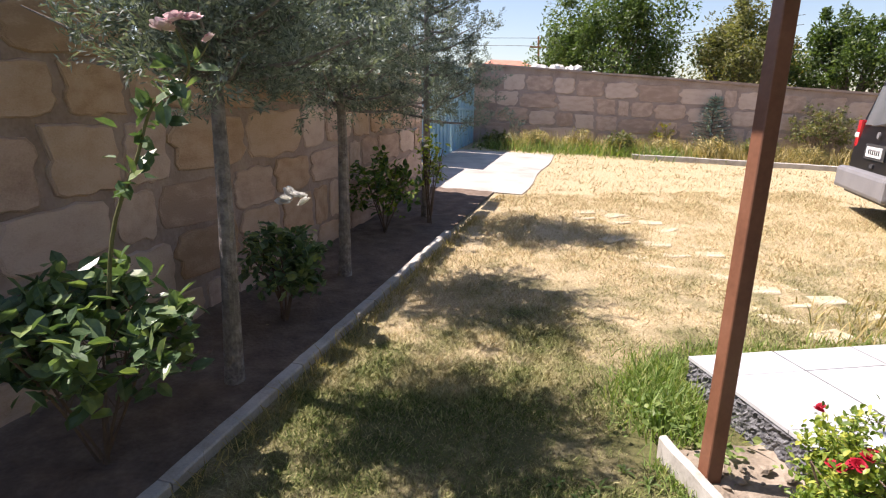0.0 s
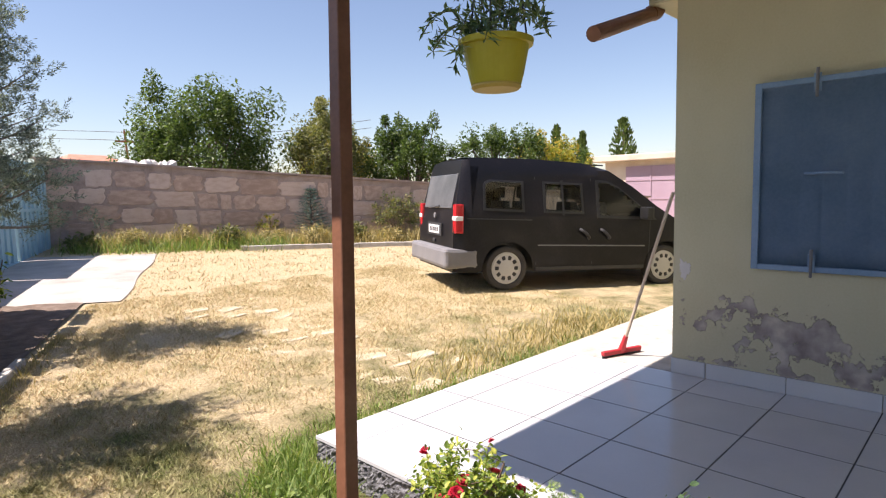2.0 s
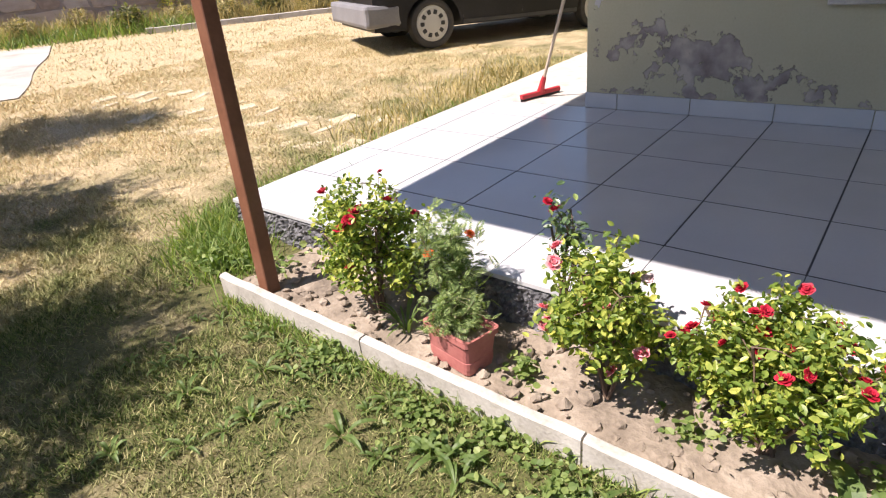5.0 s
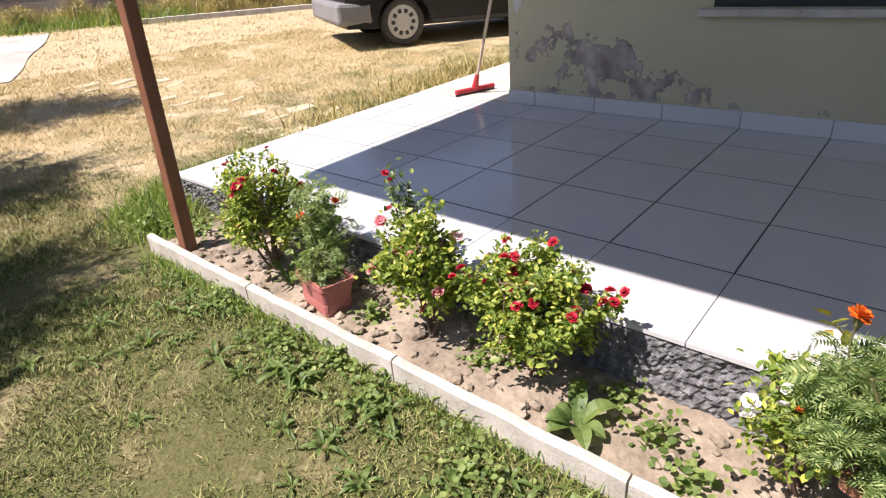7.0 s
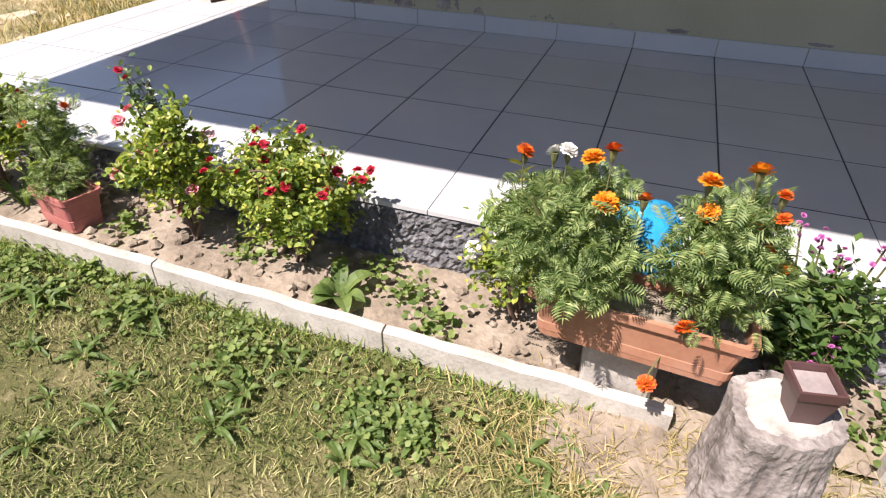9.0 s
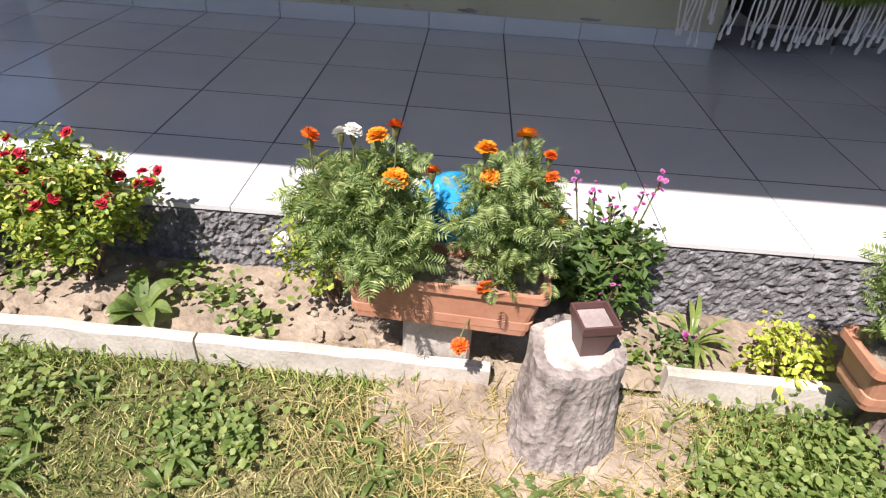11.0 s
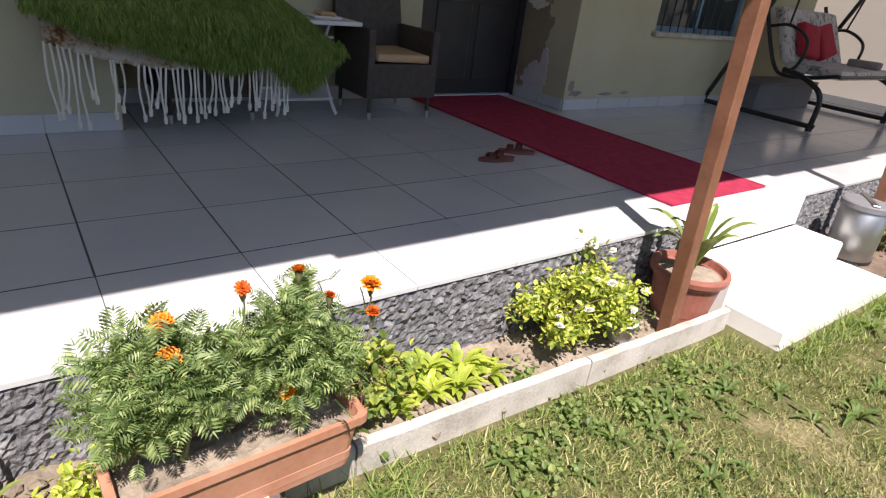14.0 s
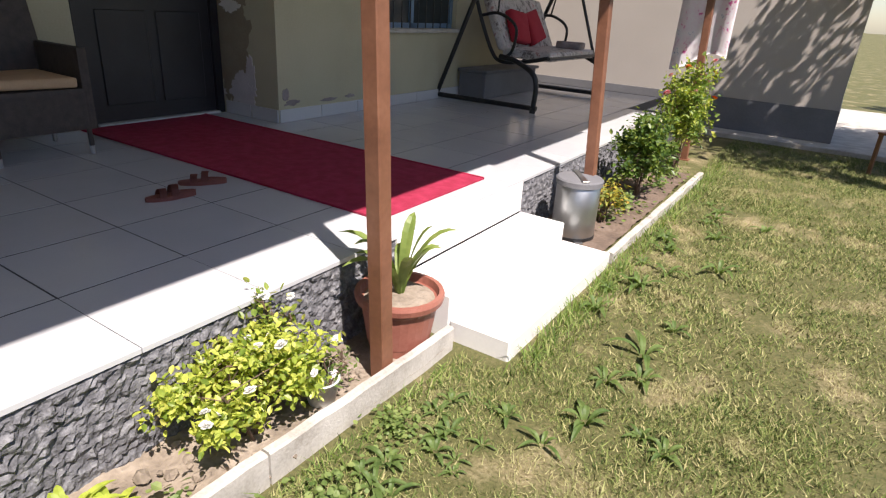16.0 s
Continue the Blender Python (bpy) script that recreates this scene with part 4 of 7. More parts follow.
def pedal_bin():
    b = empty("pedal_bin", -2.66, -8.90, ground_z(0, -8.9) + 0.035, label="small brushed steel pedal bin with a dark lid beside the steps", category="bin")
    part("body", lathe([(0.146, 0.02), (0.148, 0.025), (0.148, 0.365), (0.146, 0.367)], 32), M["chrome"], b, smooth=True)
    part("base_ring", lathe([(0.15, 0.0), (0.153, 0.004), (0.153, 0.022), (0.146, 0.024)], 32), M["black_metal"], b)
    part("lid", lathe([(0.148, 0.368), (0.158, 0.371), (0.16, 0.405), (0.15, 0.415), (0.07, 0.422), (0.01, 0.423)], 32), M["plinth"], b, "dark grey plastic lid")
    part("lid_strap", box(-0.152, 0.152, -0.022, 0.022, 0.412, 0.428, 0.004), M["chrome"], b)
    part("pedal", box(-0.20, -0.14, -0.03, 0.03, 0.008, 0.016, 0.002), M["black_metal"], b)
    b.matrix_world = pose(-2.66, -8.93, ground_z(0, -8.9) + 0.03, 0, 0, -55)


pedal_bin()
t = empty("plastic_tub", -2.62, -6.52, ground_z(0, -6.5) + 0.04, label="small translucent white plastic tub in the flower bed", category="tub")
part("tub", lathe([(0.05, 0), (0.052, 0.003), (0.068, 0.10), (0.072, 0.10), (0.072, 0.106), (0.064, 0.106), (0.05, 0.008), (0.01, 0.007)], 20), M["white_metal"], t, smooth=True)


def planter_box(x, y, z, rz, ln, wd, ht, mat, name, label, tilt=0.0):
    p = empty(name, x, y, z, label=label, category="planter")
    p.matrix_world = pose(x, y, z, tilt, 0, rz)
    def ring(bm, s, zz, c):
        l, w = ln / 2 * s[0], wd / 2 * s[1]
        pts = []
        for cx, cy, a0 in ((l - c, w - c, 0), (-l + c, w - c, 90), (-l + c, -w + c, 180), (l - c, -w + c, 270)):
            for k in range(4):
                a = radians(a0 + 30 * k)
                pts.append(bm.verts.new((cx + c * math.cos(a), cy + c * math.sin(a), zz)))
        return pts
    bm = bmesh.new()
    prof = [((0.86, 0.78), 0.0), ((0.875, 0.80), 0.02), ((0.885, 0.815), 0.022), ((0.89, 0.82), 0.05), ((0.875, 0.81), 0.052), ((0.93, 0.89), ht * 0.8), ((0.95, 0.92), ht * 0.82),
            ((1.0, 1.0), ht * 0.85), ((1.0, 1.0), ht), ((0.93, 0.86), ht), ((0.91, 0.83), ht - 0.035)]
    rings = [ring(bm, s, zz, 0.022) for s, zz in prof]
    for r0, r1 in zip(rings, rings[1:]):
        for k in range(16):
            bm.faces.new((r0[k], r0[(k + 1) % 16], r1[(k + 1) % 16], r1[k]))
    bm.faces.new(rings[0][::-1])
    part("box", bm, mat, p)
    bm = bmesh.new()
    n1, n2 = 24, 8
    g = [[bm.verts.new((ln * 0.455 * (2 * i / n1 - 1), wd * 0.415 * (2 * j / n2 - 1), ht - 0.03 + 0.012 * noise.noise(Vector((i, j, 2)) * 0.6))) for j in range(n2 + 1)] for i in range(n1 + 1)]
    for i in range(n1):
        for j in range(n2):
            bm.faces.new((g[i][j], g[i + 1][j], g[i + 1][j + 1], g[i][j + 1]))
    part("soil", bm, M["soil"], p)
    return p


PLANTER_A = planter_box(-2.76, -3.26, 0.355, 86, 0.58, 0.20, 0.16, M["brown_planter"], "planter_box", "long brown plastic planter of marigolds propped on a concrete block", 0)
part("label_plate", box(-0.035, 0.035, -0.103, -0.096, 0.095, 0.115, 0.002), M["white_metal"], PLANTER_A)
PLANTER_B = planter_box(-2.86, -4.68, 0.265, 92, 0.60, 0.19, 0.165, M["brown_planter"], "planter_box", "long brown plastic planter of marigolds set across a sawn log", 0)
POT_A = planter_box(-2.67, -1.06, 0.20, 80, 0.24, 0.17, 0.15, M["dusty_pot"], "planter_box", "small dusty red rectangular planter in the flower bed", 3)
blk = empty("concrete_block", -2.70, -3.30, ground_z(0, -3.3), 4, "rough concrete block under the planter", "block")
part("block", rough(box(-0.06, 0.10, -0.05, 0.16, -0.02, 0.255, 0.012), 0.012, 8), M["concrete"], blk)


def stump(x, y, h, r, label, dark, seed, cut):
    s = empty("tree_stump", x, y, ground_z(x, y), label=label, category="stump")
    n, k = 72, 22
    bm = bmesh.new()
    rings = []
    for j in range(k + 1):
        t = j / k
        ring = []
        for i in range(n):
            a = 2 * math.pi * i / n
            c, q = math.cos(a), math.sin(a)
            rr = r * (1 + 0.42 * (1 - t) ** 2) * (1 + 0.16 * noise.noise(Vector((c * 1.6 + seed, q * 1.6, 0.4))) + (0.10 if dark else 0.075) * noise.noise(Vector((c * 9, q * 9 + seed, t * 3.5))) + 0.035 * noise.noise(Vector((c * 24, q * 24 + seed, t * 12))))
            ring.append(bm.verts.new((c * rr + 0.02 * t, q * rr, -0.05 + (h + 0.05) * t)))
        rings.append(ring)
    for r0, r1 in zip(rings, rings[1:]):
        for i in range(n):
            bm.faces.new((r0[i], r0[(i + 1) % n], r1[(i + 1) % n], r1[i]))
    top = [v.co.copy() for v in rings[-1]]
    bm.faces.new(rings[-1])
    part("bark", bm, M["dark_bark"] if dark else M["bark"], s)
    bm = bmesh.new()
    c0 = sum(top, Vector()) / n
    ring2 = [bm.verts.new(c0 + (p - c0) * 0.74 + Vector((0, 0, 0.006))) for p in top]
    ring1 = [bm.verts.new(c0 + (p - c0) * 0.76 + Vector((0, 0, 0.0005))) for p in top]
    bm.faces.new(ring2)
    for i in range(n):
        bm.faces.new((ring1[i], ring1[(i + 1) % n], ring2[(i + 1) % n], ring2[i]))
    part("cut_face", bm, cut, s, "pale sawn top")
    return s


stump(-2.965, -3.62, 0.355, 0.127, "weathered grey tree stump with a small brown pot on it", False, 3.0, M["pale_cut"])
stump(-2.90, -4.66, 0.235, 0.105, "short sawn log with dark bark holding up a planter", True, 8.0, M["cut_wood"])


def square_pot():
    p = empty("square_pot", -2.955, -3.64, ground_z(0, -3.62) + 0.362, label="small square dark brown plastic pot on the tree stump", category="pot")
    p.matrix_world = pose(-2.955, -3.64, ground_z(0, -3.62) + 0.362, 0, 0, 12) @ Matrix.Scale(0.9, 4)
    bm = bmesh.new()
    rings = []
    for w, z in ((0.034, 0.0), (0.050, 0.095), (0.054, 0.097), (0.055, 0.125), (0.048, 0.125), (0.046, 0.10), (0.02, 0.098)):
        rings.append([bm.verts.new((sx * w, sy * w, z)) for sx, sy in ((-1, -1), (1, -1), (1, 1), (-1, 1))])
    for r0, r1 in zip(rings, rings[1:]):
        for i in range(4):
            bm.faces.new((r0[i], r0[(i + 1) % 4], r1[(i + 1) % 4], r1[i]))
    bm.faces.new(rings[0][::-1])
    bm.faces.new(rings[-1])
    part("pot", bm, M["brown_pot"], p)
    part("dry_soil", box(-0.044, 0.044, -0.044, 0.044, 0.099, 0.106), M["bare"], p)


square_pot()

bag = empty("plastic_bag", -2.47, -3.24, ground_z(0, -3.2) + 0.385, label="bright blue crumpled plastic bag among the marigolds by the patio edge", category="bag")
bm = bmesh.new()
bmesh.ops.create_icosphere(bm, subdivisions=4, radius=0.125)
for v in bm.verts:
    v.co.z *= 1.35
    v.co += noise.noise_vector(v.co * 14) * 0.022
part("bag", bm, M["blue_plastic"], bag)


# ---- hanging pot ----
def hanging_pot():
    h = empty("hanging_pot", -2.72, -0.83, 2.045, label="olive yellow hanging plastic pot with trailing fine leaves", category="plant pot")
    part("pot", lathe([(r, z * 0.68) for r, z in ((0.070, 0.0), (0.076, 0.006), (0.084, 0.05), (0.098, 0.15), (0.100, 0.17), (0.112, 0.172), (0.115, 0.195), (0.108, 0.2), (0.098, 0.198), (0.09, 0.17), (0.03, 0.168))], 32), M["yellow_plastic"], h, smooth=False)
    part("drip_tray", lathe([(0.045, -0.012), (0.068, -0.012), (0.076, -0.004), (0.074, 0.003)], 28), M["yellow_wood"], h)
    for a in (90, 210, 330):
        c, s = 0.105 * math.cos(radians(a)), 0.105 * math.sin(radians(a))
        part("hanger_cord", tube([(c, s, 0.13), (0, 0, 0.85)], 0.003, 5), M["black_metal"], h)
    part("hook", tube([(0, 0, 0.84), (0, 0, 1.25)], 0.004, 6), M["black_metal"], h)
    return h


HANGING = hanging_pot()


# ---- far end: annex, towel, yellow chair ----
a = tagged(mesh_object("wall_annex", box(-4.02, 3.0, -18.5, -14.15, 0.50, 3.4), M["annex"]), "plain beige rendered wall of the annex building", "wall", kind="structure")
tagged(mesh_object("annex_plinth", box(-4.035, 3.0, -18.5, -14.13, -0.1, 0.497), M["plinth"]), "dark grey plinth of the annex wall", "wall", kind="structure")
tagged(mesh_object("annex_apron", box(-4.9, -2.37, -18.6, -13.75, -0.1, 0.09, 0.01), M["concrete"]), "pale concrete apron at the foot of the annex", "pavement", kind="structure")


def towel():
    t = empty("hanging_towel", -2.60, -12.25, 1.02, label="white towel with pink flowers hung on a line", category="towel")
    bm = bmesh.new()
    n, k = 24, 24
    g = []
    for i in range(n + 1):
        row = []
        for j in range(k + 1):
            s, q = i / n, j / k
            z = q * 1.05 + 0.10 * (1 - q) * math.sin(s * 4.2 + 0.6) * (1 - q)
            row.append(bm.verts.new((-0.28 + 0.56 * s, 0.035 * math.sin(s * 9 + q) + 0.02 * math.sin(s * 17), z)))
        g.append(row)
    for i in range(n):
        for j in range(k):
            bm.faces.new((g[i][j], g[i + 1][j], g[i + 1][j + 1], g[i][j + 1]))
    bmesh.ops.solidify(bm, geom=list(bm.faces), thickness=0.006)
    part("cloth", bm, M["towel"], t, smooth=True)
    part("line", tube([(-0.9, 0.0, 1.06), (1.2, 0.0, 1.06)], 0.003, 5), M["black_metal"], t)


towel()


def garden_chair():
    c = empty("garden_chair", -4.72, -12.95, ground_z(0, -13), 150, "wooden garden chair with a yellow back standing on the lawn", "chair")
    for px in (-0.2, 0.2):
        for py in (-0.2, 0.2):
            part("leg", box(px - 0.018, px + 0.018, py - 0.018, py + 0.018, 0, 0.43 if py < 0 else 0.85, 0.004), M["brown_wood"], c)
    part("seat", box(-0.23, 0.23, -0.23, 0.23, 0.43, 0.455, 0.006), M["brown_wood"], c)
    part("backrest", box(-0.2, 0.2, 0.185, 0.21, 0.52, 0.85, 0.01), M["yellow_wood"], c, "yellow backrest")


garden_chair()

# ---- parked van ----
def car_glass(name):
    """Tinted window glass: clear through, with a mirror sheen."""
    m = bpy.data.materials.new(name)
    m.use_nodes = True
    nt = m.node_tree
    nt.nodes.remove(nt.nodes["Principled BSDF"])
    tr, gl, mx, fr = [nt.nodes.new(k) for k in ("ShaderNodeBsdfTransparent", "ShaderNodeBsdfGlossy", "ShaderNodeMixShader", "ShaderNodeFresnel")]
    tr.inputs[0].default_value = (0.62, 0.68, 0.66, 1)
    gl.inputs["Roughness"].default_value = 0.03
    fr.inputs[0].default_value = 1.7
    nt.links.new(fr.outputs[0], mx.inputs[0])
    nt.links.new(tr.outputs[0], mx.inputs[1])
    nt.links.new(gl.outputs[0], mx.inputs[2])
    nt.links.new(mx.outputs[0], nt.nodes["Material Output"].inputs[0])
    return m


M.update(
    van_paint=material("dusty_dark_grey_paint", [(0.007, 0.007, 0.008), (0.011, 0.010, 0.012), (0.022, 0.020, 0.021)], 2.2, 0.34, 0.02, 40, coat=0.12, spec=0.25),
    van_trim=material("grey_plastic_bumper", [(0.17, 0.165, 0.17), (0.24, 0.235, 0.24)], 3, 0.6, 0.1, 60),
    van_glass=car_glass("tinted_car_glass"),
    # Opaque pane: the grey paints in a bright reflection besides the dust.
    rear_glass=material("dusty_sheen_rear_glass", [(0.10, 0.105, 0.11), (0.17, 0.17, 0.175)], 3, 0.22, 0.0, spec=0.8),
    seat_cloth=material("dark_seat_cloth", [(0.03, 0.03, 0.033), (0.055, 0.053, 0.055)], 8, 0.9, 0.2),
    tyre=material("dusty_tyre_rubber", [(0.035, 0.033, 0.031), (0.075, 0.07, 0.064)], 6, 0.85, 0.3, 60),
    rim=material("grey_wheel_cover", [(0.50, 0.49, 0.46), (0.60, 0.59, 0.56)], 5, 0.45, 0.05, 60),
    tail=material("red_lamp_lens", [(0.45, 0.015, 0.02), (0.55, 0.03, 0.035)], 5, 0.15, 0.0),
    lamp_clear=material("clear_lamp_lens", [(0.72, 0.70, 0.68), (0.78, 0.76, 0.74)], 5, 0.15, 0.0),
    plate=material("number_plate", [(0.76, 0.76, 0.76), (0.80, 0.80, 0.80)], 5, 0.4, 0.0),
    ink=material("dark_ink", [(0.03, 0.03, 0.035), (0.05, 0.05, 0.05)], 5, 0.6, 0.0),
)


def van():
    v = empty("van", 0, 0, 0, label="dusty dark grey compact van parked on the dry grass", category="car")
    v.matrix_world = pose(2.74, 3.80, ground_z(0, 3.4) + 0.0, 0, 2.2, -28.5)
    WB, R = 2.62, 0.315

    def roof(x):
        pts = [(-0.80, 1.82), (-0.5, 1.86), (0.4, 1.87), (1.2, 1.84), (1.65, 1.75), (2.05, 1.52), (2.45, 1.24), (2.75, 1.07), (3.1, 0.99), (3.35, 0.88), (3.47, 0.66)]
        for (a, za), (b, zb) in zip(pts, pts[1:]):
            if x <= b:
                return za + (zb - za) * (x - a) / (b - a)
        return pts[-1][1]

    def half(x, z):
        w = 0.885 - 0.02 * max(0, (0.6 - z)) - (0.14 * max(0, z - 1.02) / 0.68 if z > 1.02 else 0)
        if x > 2.6:
            w -= 0.16 * ((x - 2.6) / 0.87) ** 2
        if x < -0.6:
            w -= 0.05 * ((-0.6 - x) / 0.2) ** 2
        return w

    def sill(x):
        z = 0.27
        for c in (0.0, WB):
            d = abs(x - c)
            if d < 0.39:
                z = max(z, R + math.sqrt(0.39 ** 2 - d * d) - 0.02)
        return z
    xs = sorted(set([-0.80, -0.77, -0.7] + [round(-0.6 + 0.03 * i, 3) for i in range(136)] + [3.47]))
    PANES = ([(-0.36, 1.14), (0.22, 1.12), (0.22, 1.52), (-0.26, 1.53), (-0.35, 1.48)], [(0.56, 1.11), (1.16, 1.10), (1.16, 1.51), (0.56, 1.52)],
             [(1.42, 1.05), (2.38, 1.03), (2.25, 1.14), (1.78, 1.48), (1.60, 1.55), (1.43, 1.56)])

    def in_pane(x, z):
        for pts in PANES:
            side = [(b[0] - a[0]) * (z - a[1]) - (b[1] - a[1]) * (x - a[0]) for a, b in zip(pts, pts[1:] + pts[:1])]
            if min(side) > -1e-4:
                return True
        return False
    bm = bmesh.new()
    rows = []
    for x in xs:
        zr, zs = roof(x), sill(x)
        lv = [zs, zs + 0.02, max(zs + 0.03, 0.55), max(zs + 0.04, 0.80), 1.02, 1.06, 1.10, 1.14, 1.18, 1.24, 1.30, 1.36, 1.42, 1.46, 1.50, 1.53, 1.57, 1.62, 1.72]
        ring = []
        for z in lv:
            z = min(z, zr - 0.02 - 0.012 * (len(lv) - lv.index(z)))
            dx = max(0, z - 0.95) * 0.20 if x < -0.55 else 0
            ring.append((x + dx, half(x, z), z))
        top = half(x, min(1.70, zr))
        dx = max(0, zr - 0.95) * 0.20 if x < -0.55 else 0
        ring += [(x + dx, top * 0.92, zr - 0.015), (x + dx, top * 0.5, zr + 0.004), (x + dx, 0, zr + 0.01)]
        full = ring + [(a, -b, c) for a, b, c in ring[-2::-1]]
        rows.append([bm.verts.new(p) for p in full])
    for r0, r1 in zip(rows, rows[1:]):
        for k in range(len(r0) - 1):
            quad = (r0[k], r1[k], r1[k + 1], r0[k + 1])
            if not all(in_pane(q.co.x, q.co.z) for q in quad):
                bm.faces.new(quad)
    bm.faces.new(rows[0])
    bm.faces.new(rows[-1][::-1])
    bmesh.ops.recalc_face_normals(bm, faces=bm.faces)
    part("body", bm, M["van_paint"], v, smooth=True).data.set_sharp_from_angle(angle=radians(32))
    bm = box(-0.6, 3.3, -0.70, 0.70, 0.25, 0.75)
    part("underbody", bm, M["black_metal"], v)
    for sx in (0.35, 1.55):
        for sy in (-0.42, 0.42):
            bm = box(sx, sx + 0.14, sy - 0.24, sy + 0.24, 0.70, 1.26, 0.05, 2)
            add_box(bm, sx + 0.01, sx + 0.10, sy - 0.13, sy + 0.13, 1.30, 1.48, 0.04, 2)
            add_box(bm, sx + 0.04, sx + 0.06, sy - 0.05, sy + 0.05, 1.24, 1.32)
            part("seat", bm, M["seat_cloth"], v)

    def side_panel(name, pts, mat, out, s, parent=v, rim=0.0):
        """A thin panel on the side of the body; pts: (x, z) round."""
        bm = bmesh.new()
        a = [bm.verts.new((x, s * (half(x, z) + out), z)) for x, z in pts]
        b = [bm.verts.new((x, s * (half(x, z) + out - 0.012), z)) for x, z in pts]
        bm.faces.new(a)
        for k in range(len(pts)):
            bm.faces.new((a[k], a[(k + 1) % len(pts)], b[(k + 1) % len(pts)], b[k]))
        bmesh.ops.recalc_face_normals(bm, faces=bm.faces)
        return part(name, bm, mat, parent)
    for s in (-1, 1):
        for pts in PANES:
            cx, cz = sum(p[0] for p in pts) / len(pts), sum(p[1] for p in pts) / len(pts)
            bm = bmesh.new()
            inner = [(cx + (x - cx) * 0.95, cz + (z - cz) * 0.94) for x, z in pts]
            outer = [(cx + (x - cx) * 1.07, cz + (z - cz) * 1.09) for x, z in pts]
            loops_ = [[bm.verts.new((x, s * (half(x, z) + o), z)) for x, z in ring] for ring, o in ((inner, -0.004), (inner, 0.011), (outer, 0.009), (outer, -0.004))]
            for r0, r1 in zip(loops_, loops_[1:]):
                for k in range(len(pts)):
                    bm.faces.new((r0[k], r0[(k + 1) % len(pts)], r1[(k + 1) % len(pts)], r1[k]))
            bmesh.ops.recalc_face_normals(bm, faces=bm.faces)
            part("window_seal", bm, M["black_metal"], v)
            side_panel("side_window", pts, M["van_glass"], 0.008, s)
        side_panel("window_pillar", [(0.83, 1.06), (0.86, 1.06), (0.86, 1.56), (0.83, 1.56)], M["black_metal"], 0.015, s)
        side_panel("side_moulding", [(0.45, 0.63), (2.22, 0.61), (2.22, 0.628), (0.45, 0.648)], M["van_trim"], 0.012, s)
        side_panel("door_rail", [(-0.62, 1.00), (0.35, 0.985), (0.35, 1.0), (-0.62, 1.015)], M["ink"], 0.006, s)
        for x in (0.42, 1.32, 2.30):
            side_panel("door_gap", [(x, 0.36), (x + 0.010, 0.36), (x + 0.010, 1.60 if x < 2 else 1.0), (x, 1.60 if x < 2 else 1.0)], M["ink"], 0.004, s)
        side_panel("sill_trim", [(0.42, 0.285), (2.22, 0.285), (2.22, 0.33), (0.42, 0.33)], M["ink"], 0.010, s)
        for x in (1.12, 1.46):
            part("door_handle", arc_tube([(x, s * 0.885, 0.86), (x + 0.02, s * 0.93, 0.84), (x + 0.12, s * 0.93, 0.76), (x + 0.14, s * 0.885, 0.73)], 0.022), M["ink"], v)
        m = part("wing_mirror", box(2.10, 2.22, s * 0.90, s * 1.10, 1.02, 1.20, 0.03, 2), M["black_metal"], v)
        part("tail_light", box(-0.79, -0.67, s * 0.76, s * 0.90, 0.80, 1.20, 0.03, 2), M["tail"], v, "red tail light")
        part("reverse_light", box(-0.797, -0.68, s * 0.77, s * 0.905, 0.97, 1.04, 0.01, 1), M["lamp_clear"], v)
        part("headlight", box(3.05, 3.42, s * 0.55, s * 0.80, 0.68, 0.88, 0.04, 2), M["lamp_clear"], v)
    part("rear_bumper", box(-0.93, -0.44, -0.89, 0.89, 0.32, 0.60, 0.09, 4), M["van_trim"], v, "grey plastic bumper")
    part("front_bumper", box(3.15, 3.56, -0.82, 0.82, 0.28, 0.58, 0.07, 3), M["van_trim"], v, "grey plastic bumper")

    def back_plate(y0, y1, z0, z1, out, bev=0.0):
        bm = box(-0.81 - out, -0.79, y0, y1, z0, z1, bev)
        for q in bm.verts:
            q.co.x += max(0, q.co.z - 0.95) * 0.20
        return bm
    part("rear_window", back_plate(-0.66, 0.66, 1.14, 1.62, 0.006, 0.004), M["rear_glass"], v)
    part("wiper", tube([(-0.80, 0.30, 1.13), (-0.79, -0.15, 1.17)], 0.010, 6), M["ink"], v)
    np_ = part("plate_recess", back_plate(-0.34, 0.34, 0.74, 0.92, 0.004), M["ink"], v)
    part("number_plate", back_plate(-0.26, 0.26, 0.77, 0.89, 0.012), M["plate"], v, "white number plate")
    for i in range(6):
        part("plate_mark", back_plate(-0.2 + 0.068 * i, -0.165 + 0.068 * i, 0.80, 0.86, 0.016), M["ink"], v)
    part("badge", tube([(-0.815, 0, 1.03), (-0.80, 0, 1.03)], 0.04, 16), M["van_trim"], v)
    part("tailgate_lock", back_plate(-0.05, 0.05, 0.64, 0.69, 0.012, 0.004), M["ink"], v)
    part("roof_seam", box(-0.4, 1.6, -0.66, -0.64, 1.795, 1.812), M["ink"], v)
